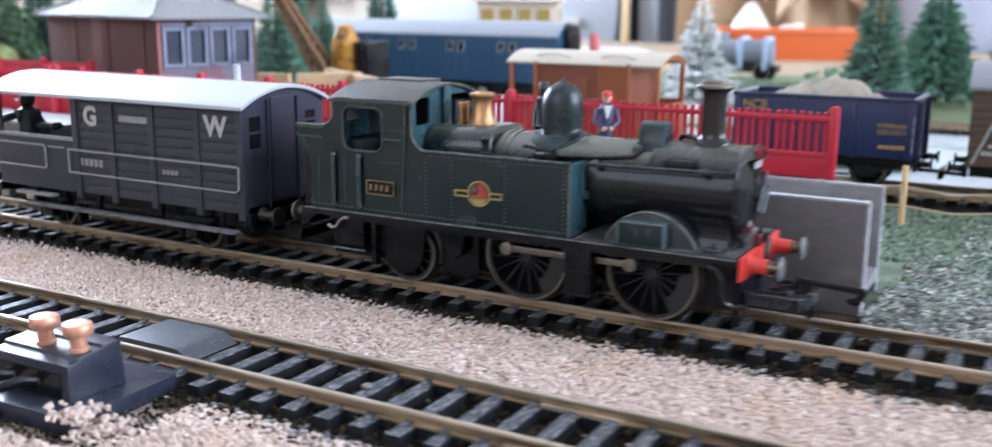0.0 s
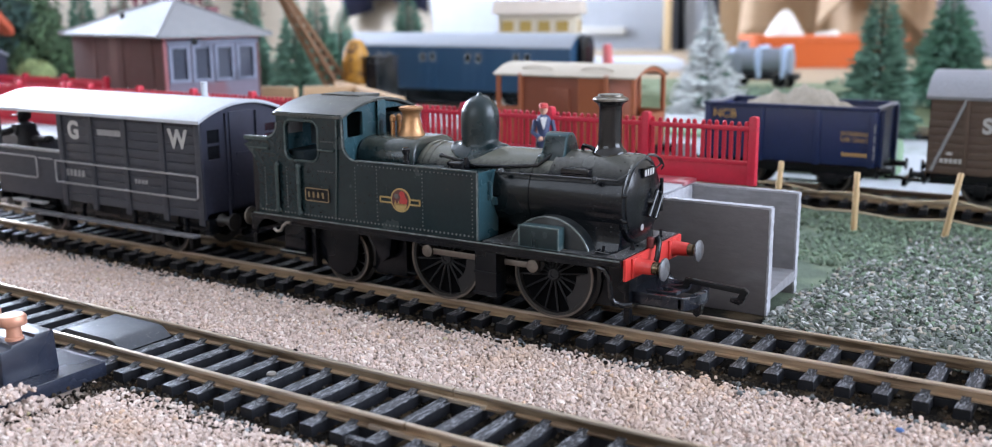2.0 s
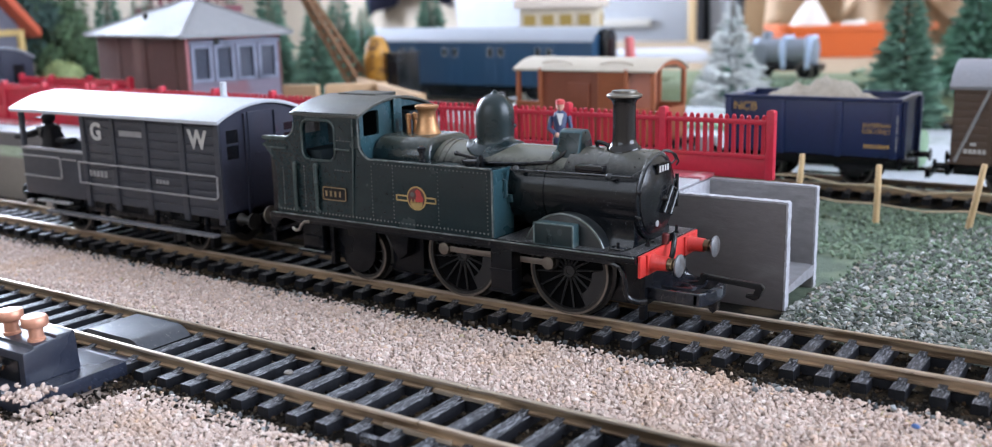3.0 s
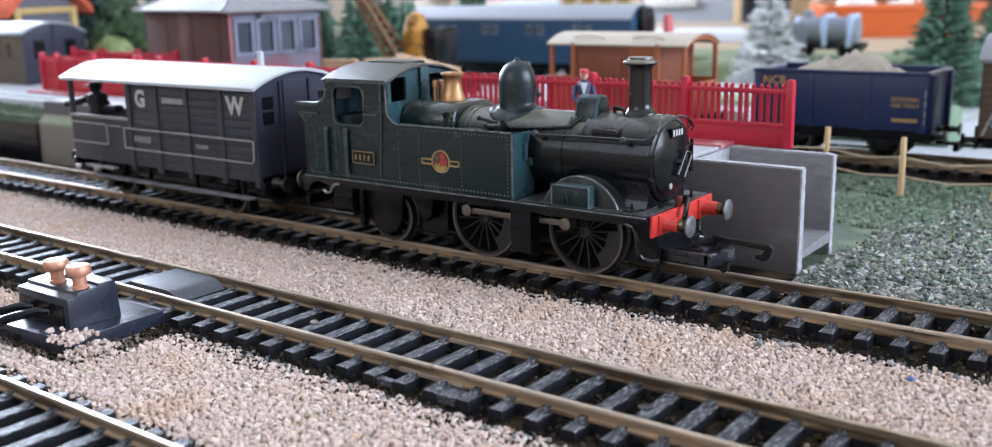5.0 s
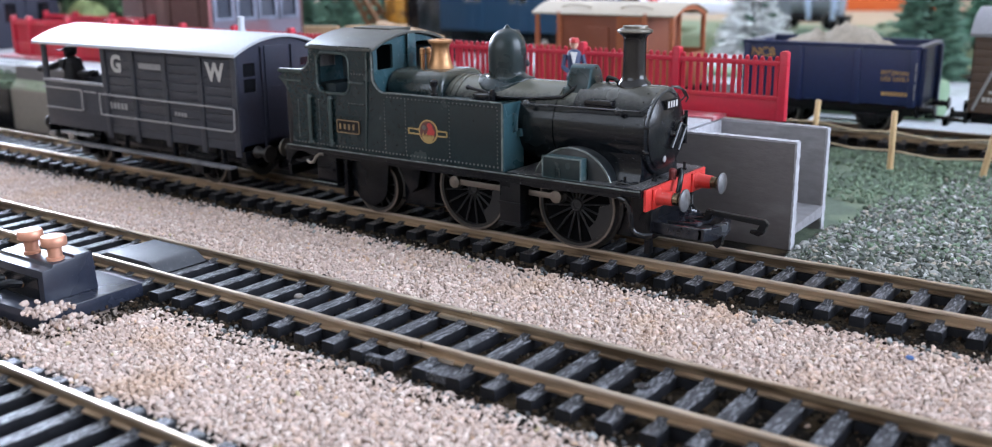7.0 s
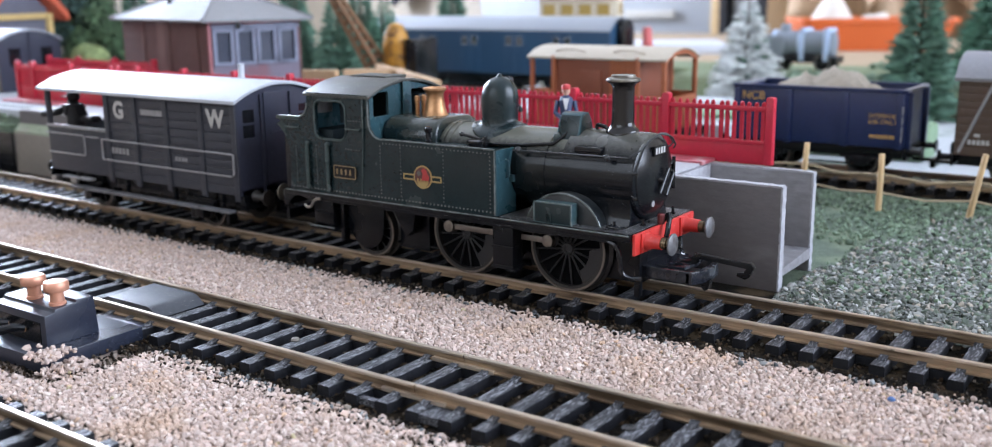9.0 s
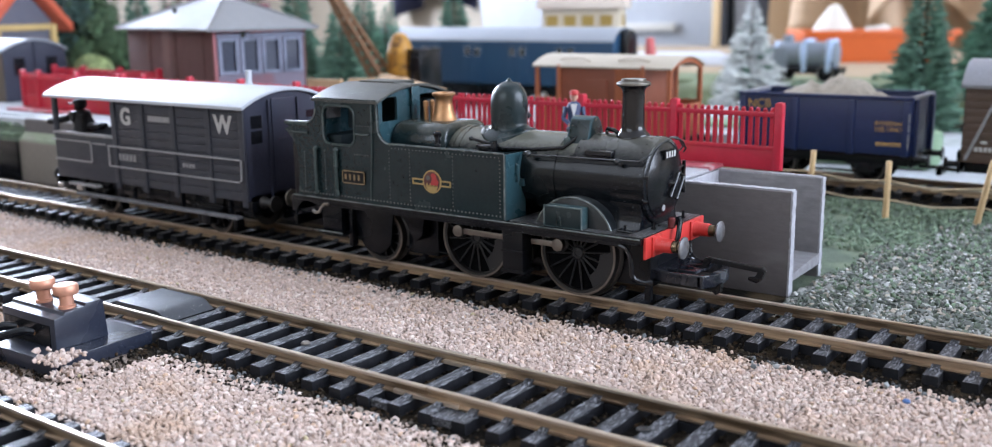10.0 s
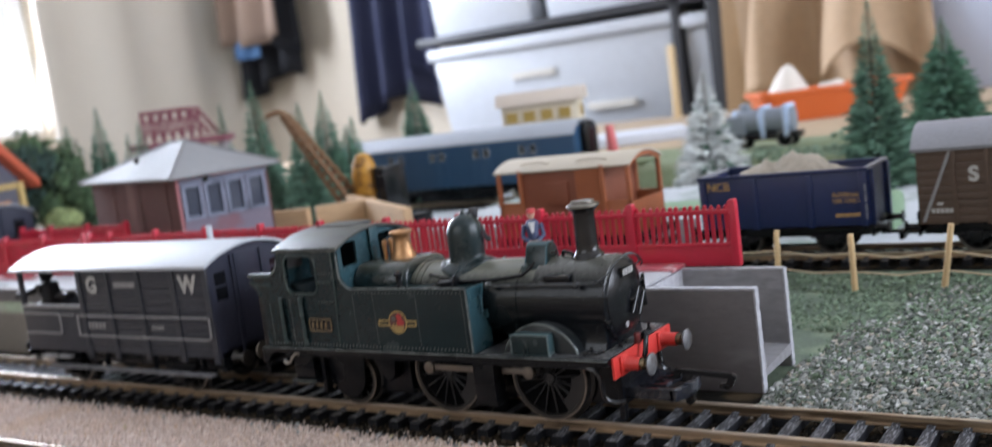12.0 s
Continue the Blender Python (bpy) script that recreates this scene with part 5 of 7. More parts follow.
part("ramp_turf", prism(B(), [(27.6, 17.5), (36, 25.6), (40, 26.3), (40, 27.2), (35.6, 26.5), (27.6, 18.3)], "x", -264.2, -236.4), grass_pale, platform, "thin pale green scatter on the ramp", bevel=0.3)

road = material("road_grey", (0.40, 0.42, 0.45), 0.85, vary=0.12, cloud=30, bump=0.3, deep=0.15)
single("roadway", box(B(), -640, -264, 33, 190, -0.3, 26.4), road, "pale grey raised roadway beyond the platform", "road", bevel=0.2, kind="structure")
single("grass_bank", prism(B(), [(27.5, -0.3), (41, -0.3), (41, 26.7), (36, 26.0), (31, 21.2), (27.5, 17.4)], "x", -640, -264.5), [grass], "green grassed bank edge along the roadway", "grass", bevel=0.4, kind="structure")
single("bank_wall", box(B(), -640, -264.6, 26.3, 27.4, -0.3, 17.2), black_paint, "dark retaining wall below the grass bank", "wall", kind="structure")
stones("grass_tufts", [(-420, -266, 27.8, 31.5, 19.4, 0.7), (-420, -266, 31.5, 36, 23.4, 0.7)], 0.9, 1.3, grass_tuft, "clumps of green foam grass on the bank", "grass", seed=11)


def picket_fence(x0, x1, y, z, label, group="", flange=()):
    fence = thing("picket_fence", label, "fence", 0, y, z, group=group)
    part("base_board", box(B(), x0, x1, -0.5, 0.7, 0, 5.6), fence_red, fence, bevel=0.15)
    part("top_rail", box(B(), x0, x1, -0.9, 0.6, 14.6, 15.9), fence_red, fence, bevel=0.2)
    part("bottom_rail", box(B(), x0, x1, -0.9, 0.6, 5.4, 6.6), fence_red, fence, bevel=0.2)
    bm = B()
    box(bm, -0.5, 0.5, -0.35, 0.45, 6, 16.6)
    ball(bm, (0, 0.05, 16.7), 0.56, 8, 6, (1, 0.8, 0.9))
    picket = to_mesh("picket", bm, fence_red)
    bm = B()
    prism(bm, rounded(-1.1, 1.1, 0, 18.6, 0.7), "y", -1.3, 1.1)
    post = to_mesh("post", bm, fence_red, bevel=0.15)
    x, k = x1 - 1.2, 0
    while x > x0 + 1:
        if k % 15 == 0:
            put("post", post, fence, (x, 0, 0))
        else:
            put("picket", picket, fence, (x + random.uniform(-0.1, 0.1), 0, random.uniform(-0.1, 0.1)), (0, random.uniform(-0.8, 0.8), 0))
        x -= 2.06
        k += 1
    put("post", post, fence, (x0 + 1, 0, 0))
    for a, b in flange:
        part("foot", box(B(), a, b, -9.6, -0.6, 0.0, 1.0), fence_foot, fence, "flat moulded foot of the fence", bevel=0.2)
    return fence


picket_fence(-232, 62.5, 58.6, 26.9, "bright red plastic picket fence along the back of the platform", "red fences", ((28.5, 46), (-40, -24)))
picket_fence(-313, -236, 60.0, 26.6, "bright red plastic picket fence on the roadway", "red fences", ((-313, -262),))
picket_fence(-345, -255, 96.0, 26.4, "bright red plastic picket fence farther back on the roadway", "red fences")
figurine(5.0, 44.5, 27.4, 30, "navy", "red", "stand", "moulded toy passenger in a navy coat on the platform", 0.9, 1.1)
figurine(-9.5, 36.0, 27.4, -10, "black", "black", "reach", "black moulded toy porter with one arm held out")
single("luggage", box(B(), -3, 3, -2, 2, 0, 4.4), material("parcel_cream", (0.55, 0.45, 0.33), 0.7), "small cream parcel behind the fence", "parcel", bevel=0.4, at=(-41, 66, 27.0))
single("luggage", box(B(), -3.4, 3.4, -2.2, 2.2, 0, 4.2), material("parcel_buff", (0.60, 0.50, 0.38), 0.7), "small buff parcel behind the fence", "parcel", bevel=0.4, at=(-100, 230, 14.0))

# stakes in the grass with twine between them
stake_wood = material("stake_wood", (0.52, 0.36, 0.19), 0.7, vary=0.25, grain=700, bump=0.4, deep=0.1, stretch=(1, 1, 0.15), spread=0.15)
stakes = []
for i, (x, y, h, lean) in enumerate(((41.6, 147, 20.8, 3), (69.8, 142, 19.6, 0), (97.6, 146, 21.6, 9), (128, 142, 20, 4), (160, 143, 20, -3))):
    bm = B()
    rod(bm, (0, 0, -0.4), (0, 0, h), 1.1, 0.95, 9)
    stakes.append(single("fence_stake", bm, stake_wood, "short wooden stake standing in the grass", "stake", at=(x, y, 0), group="stakes along the back track", bevel=0.15))
    stakes[-1].matrix_basis = pose(x * MM, y * MM, 0, 0, lean, 0)
twine = material("twine", (0.46, 0.37, 0.25), 0.9, vary=0.2)
bm = B()
pipe(bm, [(-20, 150, 13), (8, 148.6, 11.6), (42.2, 148.3, 13), (56, 145.6, 11.4), (69.8, 143.3, 12.6), (84, 144.6, 10.6), (99.4, 147.3, 12), (113, 144, 10.4), (128.8, 143.3, 12), (160, 144.3, 11.6)], 0.35, 6)
pipe(bm, [(-20, 150, 6.5), (8, 148.6, 5.6), (41.9, 148.3, 6.6), (56, 145.6, 5.4), (69.8, 143.3, 6.2), (84, 144.6, 4.6), (98.4, 147.3, 5.6), (113, 144, 4.4), (128.8, 143.3, 5.6), (160, 144.3, 5.0)], 0.35, 6)
single("twine", bm, twine, "thin brown twine strung between the wooden stakes", "twine")
stones("grass_tufts", [(60, 300, 90, 168, 0.0, 0.5), (-60, 60, 62, 168, 0.0, 0.35)], 0.85, 1.5, grass_tuft, "clumps of green scatter grass on the ground", "grass", seed=12)
stones("grass_tufts", [(78, 300, 40, 90, 0.2, 0.22)], 0.8, 1.4, grass_tuft, "green tufts mixed into the grit", "grass", seed=13)

# ---- vehicles on the back track ----
navy = material("wagon_blue", (0.0045, 0.0135, 0.066), 0.42, vary=0.2, cloud=80, bump=0.12, deep=0.05)
yellow_print = material("yellow_print", (0.46, 0.27, 0.08), 0.6, vary=0.15, bump=0)
sack = material("sand_load", (0.29, 0.25, 0.20), 0.95, vary=0.25, grain=400, cloud=70, bump=0.8, deep=0.5)
brown = material("van_brown", (0.075, 0.045, 0.030), 0.6, vary=0.18, bump=0.15, deep=0.06)
slate = material("grey_roof", (0.20, 0.20, 0.22), 0.6, vary=0.12, bump=0.1)


def running_gear(parent, x0, x1, y, wheels, zfloor):
    part("solebar", box(B(), x0 + 1, x1 - 1, y - 12.5, y + 12.5, zfloor - 4.2, zfloor), black_plastic, parent, bevel=0.2)
    for x in wheels:
        for s in (-1, 1):
            spoked_wheel("wheel", parent, x, y + s * 10.3, 4.78 + 6.2, 6.2, 8, dull_steel, s)
            bm = B()
            box(bm, x - 2, x + 2, y + s * 13.2, y + s * 15.4, 8.6, 13)
            for k in range(3):
                box(bm, x - 7 + 1.8 * k, x + 7 - 1.8 * k, y + s * 13.4, y + s * 14.8, zfloor - 4.6 - 0.9 * k, zfloor - 3.8 - 0.9 * k)
            part("axle_box", bm, black_plastic, parent, bevel=0.15)
        part("axle", rod(B(), (x, y - 9.5, 10.98), (x, y + 9.5, 10.98), 1.0), dull_steel, parent)
    bm = B()
    box(bm, (x0 + x1) / 2 - 2, wheels[-1] + 4, y - 16.4, y - 15.6, 9.4, 10.2)
    part("brake_lever", bm, black_plastic, parent)
    for x, d in ((x0, -1), (x1, 1)):
        part("headstock", box(B(), min(x, x + d), max(x, x + d), y - 15.5, y + 15.5, zfloor - 4.2, zfloor), black_plastic, parent, bevel=0.15)
        for s in (-1, 1):
            bm = B()
            lathe(bm, [(1.9, x + d), (1.2, x + d * 2), (1.1, x + d * 5), (2.4, x + d * 5.4), (2.3, x + d * 6)], (0, y + s * 11.4, zfloor - 1.6), "x", 16)
            part("buffer", bm, black_plastic, parent)
        bm = B()
        box(bm, min(x, x + d * 10), max(x, x + d * 10), y - 1, y + 1, zfloor - 6, zfloor - 4.8), box(bm, min(x + d * 8, x + d * 9.6), max(x + d * 8, x + d * 9.6), y - 7, y + 7, zfloor - 7, zfloor - 4)
        part("coupling", bm, black_plastic, parent, bevel=0.15)


def build_mineral_wagon():
    x0, x1, y0, y1 = 2.4, 68.0, 177.0, 209.0
    w = thing("mineral_wagon", "navy blue open mineral wagon with yellow lettering and a sandy load", "wagon")
    for ya, yb, s in ((y0, y0 + 1.2, -1), (y1 - 1.2, y1, 1)):
        side = part("side", box(B(), x0, x1, ya, yb, 16.6, 37.2), navy, w, bevel=0.2)
        out = ya if s < 0 else yb
        bm = B()
        for x in (x0 + 1.5, x0 + 22.5, x0 + 44, x1 - 1.8):
            box(bm, x - 1.3, x + 1.3, out - 0.7, out + 0.7, 16.2, 36.6)
        part("rib", bm, navy, side, bevel=0.2)
        bm = B()
        box(bm, x0 - 0.4, x1 + 0.4, ya - 0.7, yb + 0.7, 36.8, 38.0)
        part("top_rim", bm, navy, side, bevel=0.25)
    for xa in (x0, x1 - 1.2):
        part("end", box(B(), xa, xa + 1.2, y0 + 1.2, y1 - 1.2, 16.6, 37.2), navy, w, bevel=0.2)
        part("end_rim", box(B(), xa - 0.5, xa + 1.7, y0 + 0.6, y1 - 0.6, 36.9, 38.0), slate, w, "worn pale top edge", bevel=0.25)
    part("floor", box(B(), x0 + 0.5, x1 - 0.5, y0 + 0.6, y1 - 0.6, 16.4, 18), black_plastic, w)
    for y in (y0 + 4, y1 - 4):
        part("end_rib", box(B(), x1 - 0.3, x1 + 1.6, y - 1.3, y + 1.3, 16, 37.0), navy, w, bevel=0.2)
    bm = B()
    nx, ny = 26, 14
    grid = [[bm.verts.new((x0 + 4 + 56 * i / nx, y0 + 2 + 28 * j / ny, 31.5 + 10.0 * abs(math.sin(math.pi * i / nx)) ** 0.8 * abs(math.sin(math.pi * j / ny)) ** 0.8 + 3.6 * noise.noise((i * 0.6, j * 0.6, 3)) + 2.0 * (1 if 12 < i < 20 else 0))) for j in range(ny + 1)] for i in range(nx + 1)]
    for i in range(nx):
        for j in range(ny):
            bm.faces.new((grid[i][j], grid[i + 1][j], grid[i + 1][j + 1], grid[i][j + 1]))
    part("load", bm, sack, w, "heaped sandy brown load", sharp=180)
    part("load_bed", box(B(), x0 + 1.3, x1 - 1.3, y0 + 1.3, y1 - 1.3, 18, 31), black_plastic, w)
    lettering("NCB", 4.6, yellow_print, w, (10.8, y0 - 0.78, 33.6), (90, 0, 0), label="yellow painted letters")
    lettering("INTERNAL\nUSE ONLY", 2.2, yellow_print, w, (60.2, y0 - 0.12, 27.0), (90, 0, 0), label="yellow painted words")
    bm = B()
    for k in range(8):
        box(bm, 55.8 + k * 1.15, 56.6 + k * 1.15, y0 - 0.12, y0 - 0.02, 19.9, 21.2)
    part("number_bars", bm, yellow_print, w)
    bm = B()
    for z in (19, 22, 25.5, 29):
        box(bm, x1 - 1.0, x1 - 0.45, y0 - 0.82, y0 - 0.7, z, z + 2 + (z % 3) * 0.5)
    part("wear_marks", bm, slate, w, "chipped pale corner")
    running_gear(w, x0, x1, 193, (18, 52), 16.4)
    return w


build_mineral_wagon()


def build_covered_van():
    x0, x1, y0, y1 = 85.2, 152.0, 177.0, 209.0
    v = thing("covered_van", "dark brown planked goods van with a grey arched roof", "goods van")
    roof = [(193 + y, 43.2 + 8.4 * (1 - (abs(y) / 17.2) ** 2.6)) for y in np.linspace(-17.2, 17.2, 21)]
    part("roof", prism(B(), roof + [(193 + (y - 193) * 0.99, z - 1.2) for y, z in reversed(roof)], "x", x0 - 1.4, x1 + 1.4), slate, v, "matt grey arched roof", bevel=0.2)
    gable = [(y0, 16), (y1, 16), (y1, 43)] + [(193 + (y - 193) * 0.92, z - 1.3) for y, z in reversed(roof)] + [(y0, 43)]
    for x in (x0, x1 - 1):
        part("end", prism(B(), gable, "x", x, x + 1), brown, v)
    for s, y in ((-1, y0), (1, y1)):
        side = part("side", box(B(), x0, x1, min(y, y - s * 0.8), max(y, y - s * 0.8), 16, 43.4), brown, v)
        for k in range(10):
            z = 16.2 + k * 2.7
            put("plank", to_mesh("plank", box(B(), x0 + 0.3, x1 - 0.3, min(y, y + s * 0.4), max(y, y + s * 0.4), z, z + 2.56), brown, bevel=0.1), side)
        bm = B()
        for a, b in (((x0 + 1.6, 17), (x0 + 11.5, 42)), ((x1 - 1.6, 17), (x1 - 11.5, 42))):
            part("diagonal_strap", rod(B(), (a[0], y + s * 0.6, a[1]), (b[0], y + s * 0.6, b[1]), 0.6, seg=6), van_line, side, "pale worn diagonal strap")
        bm = B()
        for x in (x0 + 12.2, x0 + 23, x0 + 44, x1 - 12.2):
            box(bm, x - 0.7, x + 0.7, y + min(0, s * 1.0), y + max(0, s * 1.0), 15.6, 43)
        part("strapping", bm, brown, side, bevel=0.1)
    lettering("S", 7.2, van_print, v, (104.0, y0 - 0.55, 33.2), (90, 0, 0), bold=0.3, label="pale grey painted letter")
    bm = B()
    for k in range(5):
        box(bm, 89.6 + k * 1.5, 90.7 + k * 1.5, y0 - 0.6, y0 - 0.42, 20.0, 21.6)
    box(bm, 91.5, 93.5, y0 - 0.6, y0 - 0.42, 22.8, 23.8)
    part("number_bars", bm, van_print, v)
    running_gear(v, x0, x1, 193, (103, 136), 16.0)
    return v


build_covered_van()

orange_brown = material("van_bauxite", (0.32, 0.092, 0.034), 0.55, vary=0.15, cloud=80, bump=0.15, deep=0.06)
# body colour again, darkened to paint the shade on the set-back cabin
bauxite_shaded = material("van_bauxite_shaded", (0.19, 0.052, 0.024), 0.6, vary=0.15, cloud=80, bump=0.15, deep=0.06)
canvas_roof = material("buff_roof", (0.42, 0.37, 0.30), 0.8, vary=0.12, cloud=60, bump=0.2, deep=0.08)


def build_bauxite_van():
    x0, x1, y0, y1, ym = -95.0, -28.0, 177.0, 209.0, 193.0
    v = thing("brake_van", "orange-brown model brake van with a buff roof and open verandahs", "brake van")
    roof = [(ym + y, 46.2 + 4.6 * (1 - (y / 16.8) ** 2)) for y in np.linspace(-16.8, 16.8, 17)]
    part("roof", prism(B(), roof + [(y, z - 0.8) for y, z in reversed(roof)], "x", x0 - 1.2, x1 + 1.0), canvas_roof, v, "buff arched roof", bevel=0.2)
    part("cabin", box(B(), x0 + 12.5, x1 - 12.5, y0 + 0.6, y1 - 0.6, 16, 46.4), bauxite_shaded, v, bevel=0.2)
    for s, y in ((-1, y0), (1, y1)):
        for xa, xb in ((x0 + 11.8, x0 + 13.6), (x1 - 13.6, x1 - 11.8)):
            part("corner_post", box(B(), xa, xb, y - 0.8, y + 0.8, 16, 46.6), orange_brown, v, bevel=0.2)
        for xa in (x0, x1 - 1.8):
            part("end_post", box(B(), xa, xa + 1.8, min(y, y - s * 1.6), max(y, y - s * 1.6), 16, 46.6), orange_brown, v, bevel=0.2)
        part("lower_side", box(B(), x0, x0 + 12, min(y, y - s * 0.8), max(y, y - s * 0.8), 16, 31), orange_brown, v, bevel=0.15)
        part("lower_side", box(B(), x1 - 12, x1, min(y, y - s * 0.8), max(y, y - s * 0.8), 16, 31), orange_brown, v, bevel=0.15)
        for k in range(12):
            x = x1 - 13.6 - 1.05 * k
            part("matchboard", box(B(), x - 0.86, x, y - 0.2, y + 0.75, 16.3, 46.2), orange_brown, v)
        bm = B()
        box(bm, x0 + 26, x0 + 37, y - 0.75, y + 0.75, 30, 40.6)
        part("ducket", bm, bauxite_shaded, v, "shallow lookout panel on the cabin side", bevel=0.3)
        part("side_rail", box(B(), x0, x0 + 12.5, y - 0.8, y + 0.8, 31, 32.2), orange_brown, v, bevel=0.15)
    for xa in (x0, x1 - 0.9):
        gab = [(y0 + 1.6, 44.6), (y0 + 5, 46.2), (ym - 5, 47.8), (ym + 5, 47.8), (y1 - 5, 46.2), (y1 - 1.6, 44.6), (y1 - 1.6, 46.6), (ym + 8, 49.4), (ym, 50.2), (ym - 8, 49.4), (y0 + 1.6, 46.6)]
        part("end_arch", prism(B(), gab, "x", xa, xa + 0.9), orange_brown, v)
        part("end_panel", box(B(), xa, xa + 0.9, y0 + 1.6, y1 - 1.6, 16, 30), orange_brown, v, bevel=0.15)
    for a in (x0 + 16, x1 - 22):
        bm = B()
        pipe(bm, [(a - 4, y0 + 3, 48.6), (a, y0 + 3, 49.4), (a + 6, y0 + 3, 49.4), (a + 11, y0 + 3, 48.4)], 0.35, 6)
        part("rain_strip", bm, canvas_roof, v)
    running_gear(v, x0, x1, ym, (x0 + 16, x1 - 16), 16.0)
    return v


build_bauxite_van()


# ---- blue coach, crane and yard ----
coach_blue = material("coach_blue", (0.012, 0.050, 0.105), 0.45, vary=0.15, cloud=40, bump=0.1, deep=0.05)
coach_roof = material("coach_roof_grey", (0.28, 0.30, 0.335), 0.55, vary=0.08)


def build_coach():
    x0, x1, y0, y1, ym = -394.0, -178.0, 401.0, 435.0, 418.0
    c = thing("passenger_coach", "blue model parcels coach with a pale grey roof", "coach")
    roof = [(ym + y, 48.6 + 9.0 * (1 - (abs(y) / 17.4) ** 2.4)) for y in np.linspace(-17.4, 17.4, 19)]
    part("roof", prism(B(), roof + [(y, z - 1) for y, z in reversed(roof)], "x", x0, x1), coach_roof, c, "pale grey arched roof", bevel=0.2)
    part("body", prism(B(), [(y0, 17), (y1, 17), (y1, 48.8), (ym + 12, 53), (ym - 12, 53), (y0, 48.8)], "x", x0 + 0.5, x1 - 0.5), coach_blue, c, bevel=0.3)
    part("gangway", prism(B(), [(ym - 8, 17)] + [(ym + 8, 17)] + arc(ym, 48, 8, 0, 180, 12), "x", x1 - 0.5, x1 + 5), black_paint, c, "black rounded gangway", bevel=0.5)
    for xa in (-380, -345, -305, -265, -225):
        for x in (xa + 2.2, xa + 11.4):
            door = part("door", prism(B(), rounded(x - 2.2, x + 6.4, 18, 46.6, 0.5), "y", y0 - 0.5, y0), coach_blue, c, bevel=0.1)
            p = part("pane", box(B(), x, x + 4.2, y0 - 0.7, y0 - 0.5, 37.5, 43.5), dark_glass, door)
            bm = B()
            pipe(bm, [(x, y0 - 0.7, 37.5), (x + 4.2, y0 - 0.7, 37.5), (x + 4.2, y0 - 0.7, 43.5), (x, y0 - 0.7, 43.5), (x, y0 - 0.7, 37.5)], 0.28, 5)
            part("frame", bm, van_print, p)
    part("underframe", box(B(), x0 + 2, x1 - 2, ym - 13, ym + 13, 12, 17), black_plastic, c, bevel=0.2)
    bm = B()
    box(bm, -320, -255, ym - 14, ym + 14, 7, 12.5)
    part("battery_box", bm, black_plastic, c, bevel=0.3)
    for xb in (x0 + 32, x1 - 32):
        for dx in (-16, 16):
            for s in (-1, 1):
                spoked_wheel("wheel", c, xb + dx, ym + s * 10.3, 4.78 + 6.3, 6.3, 8, dull_steel, s)
        for s in (-1, 1):
            bm = B()
            prism(bm, [(xb - 24, 12), (xb + 24, 12), (xb + 22, 8), (xb + 8, 7), (xb - 8, 7), (xb - 22, 8)], "y", ym + s * 12.5, ym + s * 14)
            part("bogie_side", bm, black_plastic, c, bevel=0.3)
    return c


build_coach()

rust_wood = material("jib_brown", (0.17, 0.088, 0.042), 0.7, vary=0.25, cloud=120, bump=0.3, deep=0.1)
crane_yellow = material("crane_ochre", (0.40, 0.19, 0.02), 0.6, vary=0.35, grain=300, cloud=220, tint=(0.12, 0.055, 0.015), mix=0.45)


def build_crane():
    c = thing("rail_crane", "model breakdown crane with an ochre body and brown lattice jib", "crane")
    bm = B()
    lathe(bm, [(6, 20), (7.6, 26), (7.6, 46), (6.4, 52), (4, 57), (1.5, 58)], (-231, 243, 0), "z", 20)
    body = part("drum_housing", bm, crane_yellow, c, "ochre round winding drum housing")
    bm = B()
    for z in np.arange(24, 56, 2.3):
        lathe(bm, [(7.8 if z < 46 else 6.9 - (z - 46) * 0.3, z), (8.1 if z < 46 else 7.2 - (z - 46) * 0.3, z + 0.9)], (-231, 243, 0), "z", 20)
    part("rope_coil", bm, crane_yellow, body)
    part("engine_cab", box(B(), -222, -214, 240, 260, 20, 48), black_paint, c, "black engine cab", bevel=0.8)
    part("cab_roof", box(B(), -223, -213, 239, 261, 48, 49.0), black_paint, c, bevel=0.5)
    part("chassis", box(B(), -262, -200, 234, 262, 12, 20), black_plastic, c, bevel=0.4)
    for x in (-252, -236, -214):
        for s in (-1, 1):
            spoked_wheel("wheel", c, x, 248 + s * 10.3, 0.2 + 6.2, 6.2, 8, dull_steel, s)
    foot, top = Vector((-236, 236, 34)), Vector((-267, 223, 86))
    for s in (-1, 1):
        bm = B()
        rod(bm, foot + Vector((0, s * 4.5, 0)), top + Vector((0, s * 1.6, 0)), 1.3, seg=8)
        rod(bm, foot + Vector((-7, s * 4.5, -3)), top + Vector((-2.5, s * 1.6, -1)), 1.3, seg=8)
        part("jib_beam", bm, rust_wood, c)
    bm = B()
    for i in range(11):
        a, b = i / 11, (i + 1) / 11
        p, q = foot.lerp(top, a), foot.lerp(top, b)
        off = Vector((-7 + 4.5 * a, 0, -3 + 2 * a))
        for s in (-1, 1):
            w = Vector((0, s * (4.5 - 2.9 * a), 0))
            rod(bm, p + w, q + w + off, 0.6, seg=5)
            rod(bm, p + w + off, q + w, 0.6, seg=5)
        rod(bm, p + Vector((0, -4.5 + 2.9 * a, 0)), p + Vector((0, 4.5 - 2.9 * a, 0)), 0.6, seg=5)
    part("jib_lattice", bm, rust_wood, c)
    bm = B()
    pipe(bm, [top, (-271, 221, 88), (-278, 218, 86.5)], 1.7, 8)
    part("jib_head", bm, rust_wood, c)
    bm = B()
    pipe(bm, [(-278, 218, 86), (-278.5, 218, 74), (-277, 218, 71), (-275.5, 218, 73)], 0.5, 6)
    part("hook", bm, dull_steel, c)
    return c


